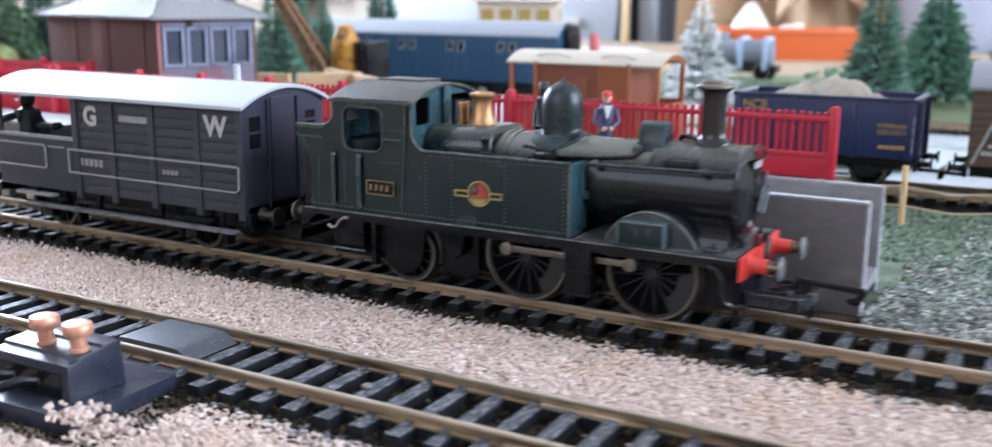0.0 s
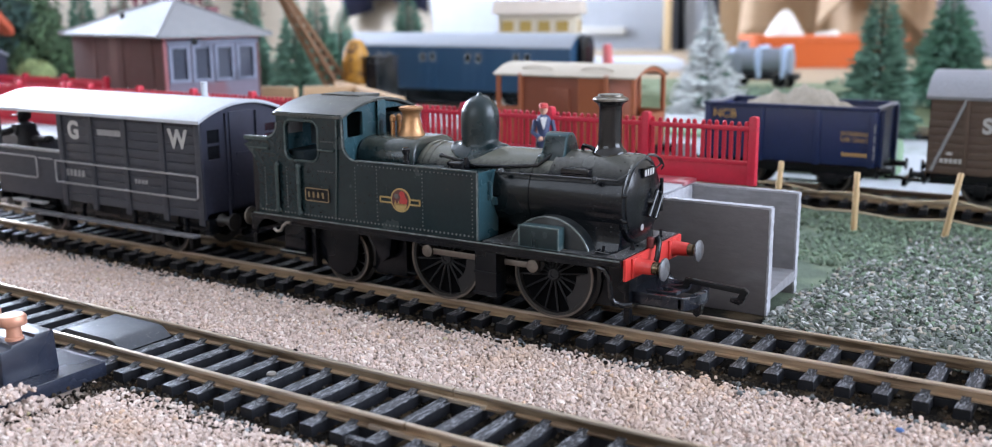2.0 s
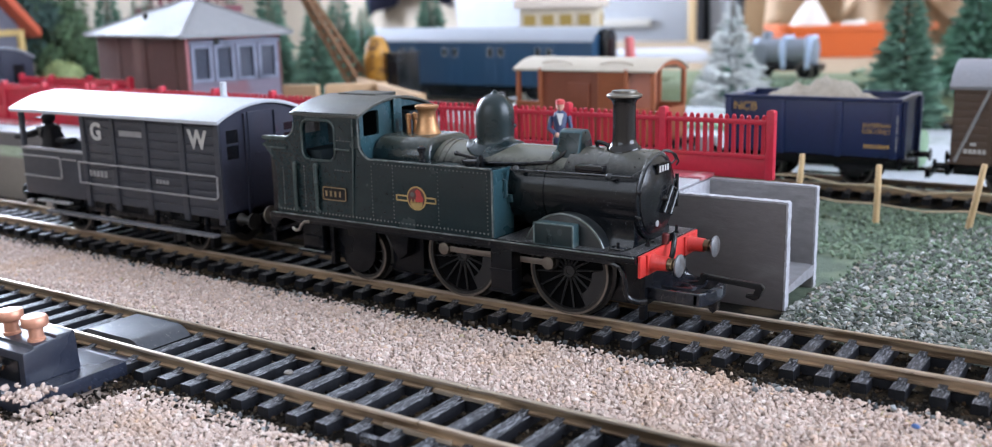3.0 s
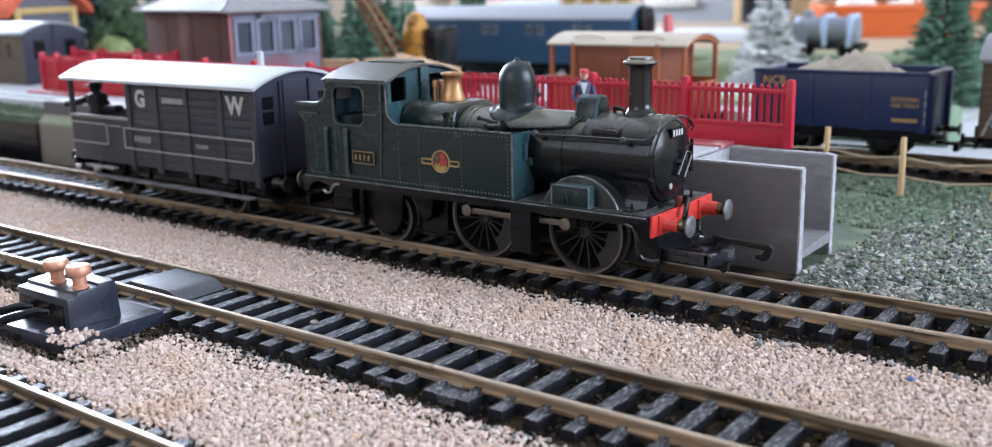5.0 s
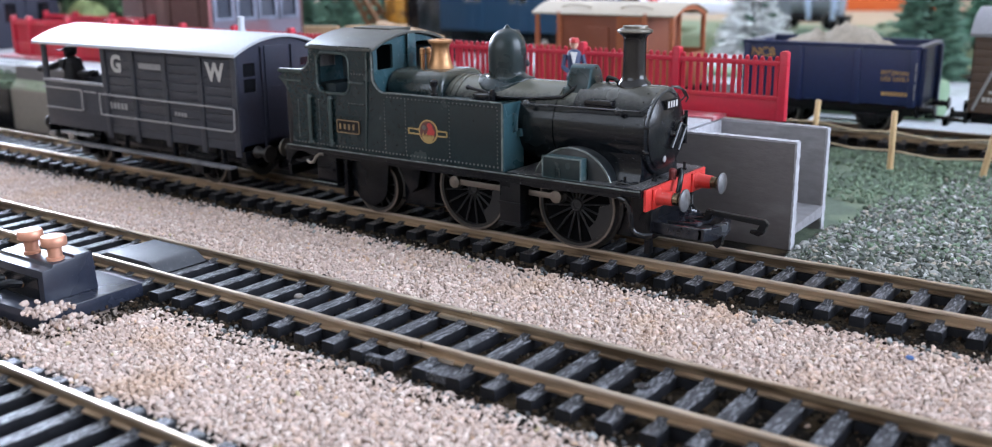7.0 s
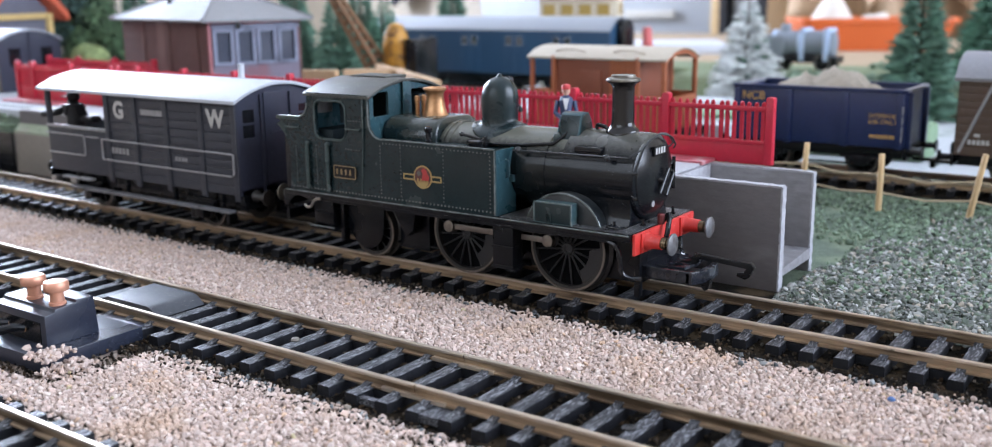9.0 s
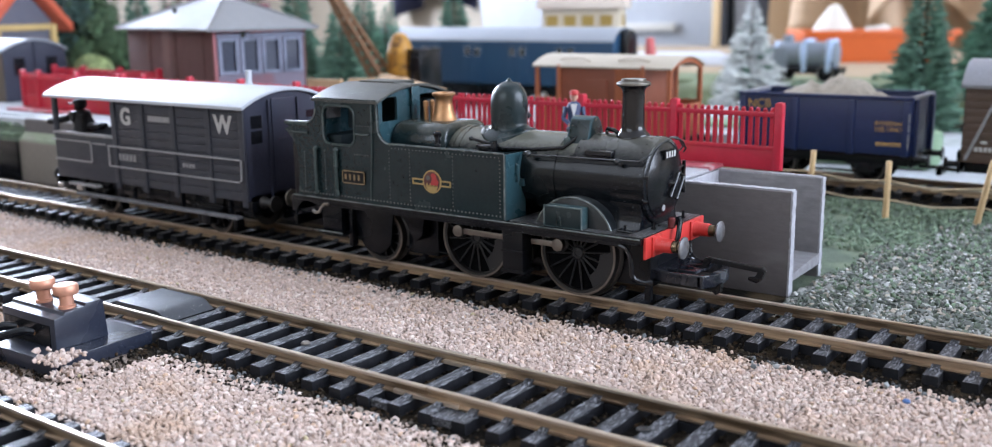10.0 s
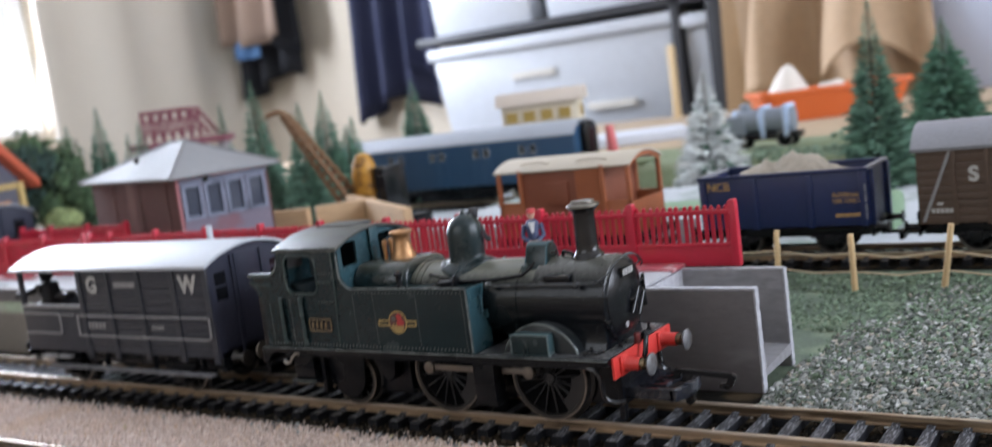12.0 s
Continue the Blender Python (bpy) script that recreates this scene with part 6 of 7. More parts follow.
build_crane()

bare_wood = material("bare_timber", (0.46, 0.30, 0.17), 0.75, vary=0.2, grain=500, bump=0.3, deep=0.1, stretch=(0.15, 1, 1))


def timber(x0, y0, x1, y1, z, h, w, label):
    length, turn = math.hypot(x1 - x0, y1 - y0), math.degrees(math.atan2(y1 - y0, x1 - x0))
    return single("timber_beam", box(B(), 0, length, -w / 2, w / 2, 0, h), bare_wood, label, "timber", bevel=0.4, at=(x0, y0, z), rz=turn, group="timber beams")


timber(-330, 142, -214, 176, 0.1, 36, 4.5, "pale bare timber beam lying in the yard")
timber(-213, 180, -193, 205, 0.1, 36, 4.5, "shaded bare timber beam lying in the yard")
timber(-232, 228, -132, 156, 0.1, 35.5, 4.5, "bare timber beam set slantwise in the yard")
single("yard_slab", box(B(), -190, -20, 226, 345, 0.2, 14), white_ground, "pale raised yard slab between the tracks", "slab", bevel=0.6, kind="structure")
green_box = material("pale_green_paint", (0.17, 0.26, 0.16), 0.7, vary=0.15)
single("hedge_block", box(B(), -60, 60, 250, 275, 0.2, 16), green_box, "pale green foam hedge block", "hedge", bevel=3.0)
olive = material("olive_ground", (0.14, 0.17, 0.09), 0.9, vary=0.3, grain=400, cloud=40, bump=0.8, deep=0.5)
single("grass_bank", prism(B(), [(455, 0.2), (540, 0.2), (540, 14), (470, 12)], "x", -180, 380), olive, "dull olive grassed bank at the board's far side", "grass", bevel=1.0, kind="structure")
stones("grass_tufts", [(-120, 200, 466, 538, 12.4, 0.5)], 2.6, 4.2, grass_tuft, "dull green clumps along the far bank", "grass", seed=15)

# tank wagon on the far bank
tank_grey = material("tank_grey_blue", (0.19, 0.215, 0.25), 0.5, vary=0.12)
pale_blue = material("pale_blue_band", (0.45, 0.55, 0.72), 0.5, vary=0.08)
tank = thing("tank_wagon", "grey model tank wagon with pale blue bands on the far bank", "wagon", -102, 566, 14)
part("barrel", lathe(B(), [(4, -25), (10, -23.5), (10, 23.5), (4, 25)], (0, 0, 20), "x", 24), tank_grey, tank)
for x in (-21, 0, 21):
    part("band", lathe(B(), [(10.4, x - 1.6), (10.4, x + 1.6)], (0, 0, 20), "x", 24), pale_blue, tank)
part("dome", lathe(B(), [(4, 29), (4, 34), (3, 35)], (-14, 0, 0), "z", 16), tank_grey, tank)
for x in (2, 20):
    for y in (-10.6, 10.6):
        part("end_frame", box(B(), x - 1.6, x + 1.6, y - 0.8, y + 0.8, 8, 31), pale_blue, tank, "pale blue upright", bevel=0.3)
    part("end_beam", box(B(), x - 1.6, x + 1.6, -9.8, 9.8, 29.4, 32), pale_blue, tank, bevel=0.3)
part("end_hopper", box(B(), -27, -12, -10.8, 10.8, 10.8, 26), tank_grey, tank, bevel=0.6)
part("chassis", box(B(), -28, 28, -10, 10, 6, 10.8), black_plastic, tank, bevel=0.3)
for x in (-18, 18):
    for s in (-1, 1):
        spoked_wheel("wheel", tank, x, s * 10.3, 6.3, 6.2, 8, steel, s)
stones("grass_tufts", [(-60, 220, 600, 627, 14.0, 0.6)], 4.6, 7.0, grass_tuft, "dull green clumps at the board's far edge", "grass", seed=16)
single("far_bank", box(B(), -420, 400, 541, 629, 0.2, 13.9), olive, "olive raised strip carrying the far siding", "ground", bevel=1.0, kind="structure")

cream = material("cream_card", (0.62, 0.54, 0.42), 0.7, vary=0.1)
amber = material("amber_window", (0.38, 0.25, 0.06), 0.3, vary=0.2)
hut = thing("station_building", "cream card halt building with amber windows and an overhanging roof", "building", -252, 488, 0.2, rz=20)
part("wall", box(B(), -30, 30, -16, 16, 0, 70), cream, hut, bevel=0.4)
part("roof", prism(B(), [(-20, 70), (20, 70), (14, 80), (-14, 80)], "x", -34, 34), material("pinkish_roof", (0.55, 0.47, 0.40), 0.8), hut, bevel=0.4)
for x in (-22, -8, 6, 20):
    win = part("window", box(B(), x - 5.5, x + 5.5, -16.8, -16, 56, 66), cream, hut)
    part("pane", box(B(), x - 4.6, x + 4.6, -17.0, -16.8, 57, 65), amber, win)
win = part("window", box(B(), 30, 30.8, -10, 10, 56, 66), cream, hut)
part("pane", box(B(), 30.8, 31.0, -8, 8, 57, 65), amber, win)
single("leaning_board", prism(B(), [(-4, 0), (5, 0), (-1, 50), (-4, 50)], "y", -4, 4), material("salmon_red", (0.55, 0.12, 0.12), 0.6, vary=0.15), "salmon-red board leaning beyond the coach's end", "board", bevel=0.8, at=(-163, 430, 0.2))


# ---- signal cabin ----
def build_signal_cabin():
    cab_wall = material("cabin_brick_brown", (0.095, 0.046, 0.042), 0.8, vary=0.25, cloud=50, bump=0.4, deep=0.12, tint=(0.17, 0.10, 0.09), mix=0.25, stretch=(1, 1, 0.4))
    cab_pink = material("cabin_faded_paint", (0.15, 0.125, 0.165), 0.75, vary=0.2, cloud=60, bump=0.3, deep=0.1, tint=(0.17, 0.09, 0.11), mix=0.25)
    frame_white = material("cabin_window_frame", (0.17, 0.185, 0.25), 0.7, vary=0.3, cloud=90, bump=0.2, tint=(0.10, 0.11, 0.15), mix=0.25)
    lead = material("cabin_roof_grey", (0.215, 0.215, 0.225), 0.7, vary=0.2, cloud=40, bump=0.25, deep=0.1)
    glazing = material("cabin_glazing", (0.045, 0.052, 0.075), 0.2, vary=0.2)
    c = thing("signal_cabin", "brown model signal cabin with a pale grey hipped roof", "signal box", -216.5, 97, 26.4, rz=-14)
    # local: near right corner of the walls at the origin, x to the left is negative
    w, d, h = 102, 47.5, 36.4
    for a, b, ya, yb in ((-w, 0, 0, 1.5), (-w, 0, d - 1.5, d)):
        part("wall", box(B(), a, b, ya, yb, 0, h), cab_wall, c, "brown boarded wall", bevel=0.2)
    part("wall", box(B(), -w, -w + 1.5, 1.5, d - 1.5, 0, h), cab_wall, c)
    for x in np.arange(-w + 29, -2, 31):
        part("wall_batten", box(B(), x - 0.5, x + 0.5, -0.5, 0, 0, h), cab_wall, c)
    holes = [rounded(2.8 + 11.0 * k, 11.2 + 11.0 * k, 17.2, 32.2, 0.4) for k in range(4)]
    front = part("wall", plate(B(), [(1.5, 0), (d - 1.5, 0), (d - 1.5, h), (1.5, h)], holes, "x", -1.5, 0), cab_pink, c, "faded pinkish window wall")
    for k in range(4):
        y0, y1 = 2.8 + 11.0 * k, 11.2 + 11.0 * k
        win = part("window", plate(B(), rounded(y0 - 0.9, y1 + 0.9, 16.4, 33.0, 0.3), [rounded(y0 + 0.7, y1 - 0.7, 17.8, 31.5, 0.3)], "x", 0, 0.7), frame_white, front, "pale blue-white window frame")
        part("pane", box(B(), -1.0, -0.6, y0, y1, 17.2, 32.2), glazing, win)
    part("fascia", prism(B(), [(1.2, 33.2), (d - 1, 33.2), (d - 1, 34.6), (d - 9, 35.6), (20, 34.8), (1.2, 34.2)], "x", 0, 0.9), frame_white, c, "dirty pale lilac board above the windows", bevel=0.2)
    part("fascia_gap", box(B(), 0.5, 1.2, 13.0, 15.6, 33.0, 35.8), black_paint, c)
    part("fascia_strip", prism(B(), [(17, 35.0), (37, 35.4), (35, 36.2), (19, 35.8)], "x", 0.8, 1.3), material("cabin_pink_strip", (0.36, 0.17, 0.19), 0.7, vary=0.25), c, "faded pink strip under the eave")
    part("cornice", box(B(), -0.2, 0.8, 0, d, 35.6, h), material("cabin_red_trim", (0.30, 0.07, 0.07), 0.7, vary=0.2), c, bevel=0.2)
    part("corner_post", box(B(), -0.4, 0.9, -0.5, 0.9, 0, h), material("cabin_corner_red", (0.28, 0.10, 0.11), 0.7, vary=0.2), c, bevel=0.2)
    # hipped roof
    bm = B()
    e = 4.6
    z0, z1 = h - 0.2, h + 16.5
    low = [(-w - e, -e), (e, -e), (e, d + e), (-w - e, d + e)]
    v = [bm.verts.new((x, y, z0)) for x, y in low] + [bm.verts.new((x, y, z0 + 1.0)) for x, y in low]
    r = [bm.verts.new((-50, d / 2, z1)), bm.verts.new((-34, d / 2, z1))]
    for f in ((v[0], v[3], v[2], v[1]), (v[0], v[1], v[5], v[4]), (v[1], v[2], v[6], v[5]), (v[2], v[3], v[7], v[6]), (v[3], v[0], v[4], v[7]), (v[4], v[5], r[1], r[0]), (v[5], v[6], r[1]), (v[6], v[7], r[0], r[1]), (v[7], v[4], r[0])):
        bm.faces.new(f)
    roof = part("roof", bm, lead, c, "pale grey hipped roof", sharp=10)
    bm = B()
    for a, b in ((v4, r4) for v4, r4 in (((-w - e, -e, z0 + 1.2), (-50, d / 2, z1 + 0.2)), ((e, -e, z0 + 1.2), (-34, d / 2, z1 + 0.2)), ((e, d + e, z0 + 1.2), (-34, d / 2, z1 + 0.2)), ((-50, d / 2, z1 + 0.2), (-34, d / 2, z1 + 0.2)))):
        rod(bm, a, b, 0.7, seg=6)
    part("hip_ridge", bm, lead, roof)
    bm = B()
    rod(bm, (-60, 9, h + 6), (-60, 9, h + 10.5), 1.0, seg=10)
    part("roof_vent", bm, black_paint, roof)
    return c


build_signal_cabin()

# ---- station house and old carriage on the roadway ----
house = thing("station_house", "model house with an orange-red gabled roof and ochre corner posts", "house", -500, 172, 26.4, rz=28)
gable = [(-34, 0), (34, 0), (34, 40), (0, 64), (-34, 40)]
part("wall", prism(B(), [(p[0], p[1]) for p in gable], "x", -70, 0), material("house_grey", (0.11, 0.11, 0.14), 0.7, vary=0.2), house, "dark grey gable wall", bevel=0.4)
tile = material("roof_orange_red", (0.52, 0.10, 0.05), 0.65, vary=0.15, cloud=60)
for s in (-1, 1):
    part("roof", prism(B(), [(0, 65), (s * 50, 32), (s * 50, 38.0), (0, 73)], "x", -76, 7), tile, house, "orange-red roof slope", bevel=0.5)
ochre = material("ochre_trim", (0.50, 0.35, 0.14), 0.7, vary=0.15)
for y in (-33, 33):
    part("corner_post", box(B(), 0, 2.5, y - 3, y + 3, 0, 38), ochre, house, bevel=0.4)
part("beam", box(B(), 0.2, 1.6, -30, 30, 34, 38), ochre, house, bevel=0.3)
door = part("door", box(B(), 0.2, 1.2, -24, 18, 2, 26), material("house_orange", (0.6, 0.25, 0.06), 0.6), house, "orange doorway", bevel=0.3)
part("pane", box(B(), 1.2, 1.5, -20, 14, 5, 22), dark_glass, door)

car = thing("old_carriage", "brown panelled old carriage with a dark end and pale roof", "carriage")
cx0, cx1, cy0, cy1 = -470.0, -352.0, 73.0, 108.0
cm = (cy0 + cy1) / 2
croof = [(cm + y, 53.0 + 5.6 * (1 - (y / 18.6) ** 2)) for y in np.linspace(-18.6, 18.6, 15)]
part("roof", prism(B(), croof + [(y, z - 1) for y, z in reversed(croof)], "x", cx0, cx1 + 1), coach_roof, car, "pale arched roof", bevel=0.2)
carriage_brown = material("carriage_brown", (0.10, 0.075, 0.055), 0.6, vary=0.2)
part("body", box(B(), cx0 + 1, cx1 - 1.0, cy0, cy1, 26.6, 53.4), carriage_brown, car, bevel=0.2)
part("end", prism(B(), [(cy0, 26.6), (cy1, 26.6), (cy1, 53)] + [(cm + (y - cm) * 0.93, z - 1.1) for y, z in reversed(croof)] + [(cy0, 53)], "x", cx1 - 1.0, cx1), van_end, car, "dark blue-grey end", bevel=0.2)
for y in (cm - 9, cm + 9):
    part("end_window", box(B(), cx1 - 0.2, cx1 + 0.3, y - 3, y + 3, 40, 49), dark_glass, car)
part("end_post", box(B(), cx1, cx1 + 0.8, cm - 0.8, cm + 0.8, 27, 57), van_end, car)
for x in np.arange(cx0 + 8, cx1 - 8, 13):
    p = part("panel", box(B(), x, x + 10, cy0 - 0.5, cy0, 38, 50), carriage_brown, car, bevel=0.2)
    part("pane", box(B(), x + 3, x + 7, cy0 - 0.7, cy0 - 0.5, 40, 48), dark_glass, p)

# ---- red lattice bridge beyond the trees ----
bridge_red = material("bridge_maroon", (0.20, 0.06, 0.08), 0.7, vary=0.2)
bridge = thing("girder_bridge", "maroon lattice girder bridge behind the trees", "bridge", -575, 392, 0.2, rz=33)
part("pier", box(B(), -34, -26, -8, 8, 0, 74), material("pier_grey", (0.3, 0.28, 0.28), 0.8), bridge, bevel=0.6)
part("pier", box(B(), 38, 46, -8, 8, 0, 74), material("pier_stone", (0.3, 0.28, 0.28), 0.8), bridge, bevel=0.6)
part("deck", box(B(), -38, 48, -14, 14, 72, 78), bridge_red, bridge, bevel=0.5)
for y in (-13, 13):
    xs = list(np.arange(-24, 19, 8.5))
    part("top_chord", rod(rod(B(), (-25, y, 104), (xs[-1], y, 104), 1.8, seg=6), (xs[-1], y, 104), (34, y, 80), 1.8, seg=6), bridge_red, bridge)
    for x in xs:
        part("upright", rod(B(), (x, y, 78), (x, y, 104), 1.4, seg=6), bridge_red, bridge)
    for a, b in zip(xs, xs[1:]):
        part("brace", rod(B(), (a, y, 78), (b, y, 104), 1.1, seg=6), bridge_red, bridge)
        part("brace", rod(B(), (b, y, 78), (a, y, 104), 1.1, seg=6), bridge_red, bridge)


# ---- trees ----
needle = material("conifer_green", (0.105, 0.195, 0.14), 0.85, vary=0.3, grain=300, bump=0.2, spread=0.45, per="island")
needle_dark = material("conifer_dark", (0.09, 0.19, 0.13), 0.85, vary=0.3, grain=300, bump=0.2, spread=0.45, per="island")
needle_snow = material("snowy_needles", (0.62, 0.64, 0.63), 0.85, vary=0.15, grain=300, bump=0.2, spread=0.25, per="island")
leaf = material("bush_green", (0.06, 0.105, 0.05), 0.85, vary=0.3, grain=300, bump=0.2, spread=0.5, per="island")
leaf_dark = material("bush_dark", (0.025, 0.055, 0.045), 0.85, vary=0.3, grain=300, bump=0.2, spread=0.5, per="island")
bark = material("bark", (0.10, 0.065, 0.04), 0.9, vary=0.3, bump=0.5, deep=0.2)


def crown_mesh(name, verts, faces, mat):
    me = bpy.data.meshes.new(name)
    me.from_pydata([tuple(c * MM for c in v) for v in verts], [], faces)
    me.materials.append(mat)
    return me


def conifer(x, y, z, height, radius, seed, mat, label, tiers=44, snow=None):
    rng = random.Random(seed)
    tree = thing("conifer_tree", label, "tree", x, y, z, rz=rng.uniform(0, 360), group="model conifers")
    bm = B()
    rod(bm, (0, 0, 0), (0, 0, height * 0.97), radius * 0.09, 0.3, 8)
    part("trunk", bm, bark, tree)
    verts, faces, white_v, white_f = [], [], [], []
    for k in range(tiers):
        f = k / (tiers - 1)
        zc = height * (0.05 + 0.93 * f)
        reach = radius * (1 - f) ** 0.9 * rng.uniform(0.86, 1.1) + 0.8
        n = max(7, int(52 * (1 - f) + 9))
        for i in range(n):
            a = 2 * math.pi * (i + rng.random()) / n
            r = reach * rng.uniform(0.72, 1.1)
            droop = -r * rng.uniform(0.02, 0.30) + height * 0.02
            base = Vector((0.15 * r * math.cos(a), 0.15 * r * math.sin(a), zc))
            tip = Vector((r * math.cos(a), r * math.sin(a), zc + droop))
            side = Vector((-math.sin(a), math.cos(a), 0))
            wide = max(0.4, r * 0.10)
            target_v, target_f = (white_v, white_f) if snow and rng.random() < 0.93 else (verts, faces)
            mid = base.lerp(tip, 0.62)
            o = len(target_v)
            target_v += [base, mid + side * wide + Vector((0, 0, -wide * 0.5)), tip, mid - side * wide + Vector((0, 0, -wide * 0.5)), mid + Vector((0, 0, wide * 0.55)), mid + Vector((0, 0, -wide * 1.1))]
            target_f += [(o, o + 1, o + 4), (o + 1, o + 2, o + 4), (o + 2, o + 3, o + 4), (o + 3, o, o + 4), (o, o + 5, o + 1), (o + 1, o + 5, o + 2), (o + 2, o + 5, o + 3), (o + 3, o + 5, o)]
            for _ in range(4):
                t = rng.uniform(0.35, 1.0)
                p = base.lerp(tip, t)
                q = p + side * rng.uniform(-1, 1) * wide * 1.6 + Vector((math.cos(a), math.sin(a), rng.uniform(-0.8, 0.3))) * wide * 1.3
                o = len(target_v)
                up = Vector((0, 0, wide * 0.28))
                target_v += [p + up, p - up, q]
                target_f += [(o, o + 1, o + 2)]
    put("crown", crown_mesh("crown", verts, faces, mat), tree)
    if snow:
        put("snow", crown_mesh("snow", white_v, white_f, snow), tree, label="white flocked snow on the boughs")
    return tree


def bush(x, y, z, height, radius, seed, mat, label):
    rng = random.Random(seed)
    tree = thing("leafy_tree", label, "tree", x, y, z, group="model leafy trees")
    bm = B()
    rod(bm, (0, 0, 0), (0, 0, height * 0.5), radius * 0.16, radius * 0.08, 8)
    for k in range(5):
        a = k * 1.26
        rod(bm, (0, 0, height * 0.35), (radius * 0.55 * math.cos(a), radius * 0.55 * math.sin(a), height * 0.62), radius * 0.06, radius * 0.03, 6)
    part("trunk", bm, bark, tree)
    verts, faces = [], []
    lobes = [(Vector((rng.uniform(-0.45, 0.45) * radius, rng.uniform(-0.45, 0.45) * radius, height * rng.uniform(0.4, 0.75))), radius * rng.uniform(0.45, 0.7)) for _ in range(9)]
    for _ in range(2600):
        c, r = rng.choice(lobes)
        d = Vector((rng.gauss(0, 1), rng.gauss(0, 1), rng.gauss(0, 1))).normalized()
        p = c + d * r * rng.uniform(0.75, 1.05)
        s = radius * rng.uniform(0.05, 0.1)
        a, b = d.orthogonal().normalized() * s, d.cross(d.orthogonal()).normalized() * s
        o = len(verts)
        verts += [p - a * rng.uniform(0.6, 1.2), p + b * rng.uniform(0.6, 1.2) + d * s * 0.5, p + a * rng.uniform(0.6, 1.2), p - b * rng.uniform(0.6, 1.2) + d * s * 0.4]
        faces += [(o, o + 1, o + 2, o + 3)]
    put("crown", crown_mesh("crown", verts, faces, mat), tree)
    return tree


GREEN_TREE, DARK_TREE = "green bottle-brush model conifer on the layout", "dark green bottle-brush model conifer on the layout"
for i, (x, y, z, h, r, m, lab) in enumerate((
    (19, 406, 0.2, 109, 23, needle, "tall green bottle-brush conifer behind the wagons"), (42, 496, 12.5, 81, 30, needle_dark, DARK_TREE), (86, 548, 13.9, 60, 24, needle_dark, DARK_TREE), (118, 500, 12.5, 82, 32, needle_dark, DARK_TREE),
    (-359, 285, 0.2, 112, 24, needle, GREEN_TREE), (-338, 268, 0.2, 78, 20, needle, GREEN_TREE), (-301, 268, 0.2, 92, 23, needle, GREEN_TREE), (-292, 300, 0.2, 74, 26, needle_dark, DARK_TREE), (-341, 333, 0.2, 100, 24, needle, GREEN_TREE), (-326, 345, 0.2, 79, 17, needle_dark, DARK_TREE),
    (-544, 293, 0.2, 112, 25, needle_dark, DARK_TREE), (-555, 272, 0.2, 100, 20, needle_dark, DARK_TREE), (-500, 297, 0.2, 96, 20, needle_dark, DARK_TREE), (-520, 300, 0.2, 88, 18, needle, GREEN_TREE), (-541, 416, 0.2, 104, 15, needle_dark, DARK_TREE), (-366, 470, 0.2, 103, 27, needle, GREEN_TREE), (-600, 300, 0.2, 90, 20, needle, GREEN_TREE))):
    conifer(x, y, z, h, r, 40 + i, m, lab)
conifer(-84, 408, 0.2, 81, 26, 7, needle_dark, "conifer heavily flocked with white snow on the layout", tiers=36, snow=needle_snow)
bush(-541, 233, 0.2, 104, 26, 1, leaf_dark, "dark round leafy model tree")
bush(-519, 243, 0.2, 80, 25, 2, leaf, "light green round leafy model tree")
bush(-560, 250, 0.2, 112, 30, 3, leaf, "green round leafy model tree")
bush(-474, 205, 26.4, 14, 12, 4, material("pale_moss", (0.30, 0.36, 0.16), 0.9, spread=0.4, per="island"), "low pale green moss bush")


# ---- the room round the layout ----
plaster = material("cream_wall", (0.56, 0.485, 0.385), 0.85, vary=0.05, grain=60, cloud=2, bump=0.05)
ceiling_white = material("ceiling_white", (0.80, 0.80, 0.80), 0.9, vary=0.03, grain=60, cloud=2, bump=0.05)
carpet = material("carpet_grey", (0.10, 0.095, 0.09), 0.95, vary=0.2, grain=300, cloud=4, bump=0.5, deep=1.0)
X0, X1, Y0, Y1, Z0, Z1 = -2100, 2000, -1700, 1900, -880, 1600


def wall(name, axis, at, thick, a0, a1, hole):
    """A wall across an axis, with one window opening (a, b, low, high) or none."""
    outer = [(a0, Z0), (a1, Z0), (a1, Z1), (a0, Z1)]
    holes = [[(hole[0], hole[2]), (hole[1], hole[2]), (hole[1], hole[3]), (hole[0], hole[3])]] if hole else []
    return single(name, plate(B(), outer, holes, axis, at, at + thick), plaster, "plain cream painted wall of the room", "wall", kind="structure")


# EAST is out of view; SOUTH is an invented opening for the fill lamp
WEST, EAST, SOUTH = (250, 1260, 130, 1320), (-400, 1300, 150, 1500), (-1200, 300, 400, 1400)
wall("wall_west", "x", X0 - 100, 100, Y0, Y1, WEST)
wall("wall_east", "x", X1, 100, Y0, Y1, EAST)
wall("wall_north", "y", Y1, 100, X0 - 100, X1 + 100, None)
wall("wall_south", "y", Y0 - 100, 100, X0 - 100, X1 + 100, SOUTH)
single("floor", box(B(), X0 - 100, X1 + 100, Y0 - 100, Y1 + 100, Z0 - 60, Z0), carpet, "grey carpeted floor", "floor", kind="structure")
single("ceiling", box(B(), X0 - 100, X1 + 100, Y0 - 100, Y1 + 100, Z1, Z1 + 60), ceiling_white, "white ceiling", "ceiling", kind="structure")
frame_paint = material("window_white", (0.8, 0.8, 0.8), 0.5, vary=0.04)
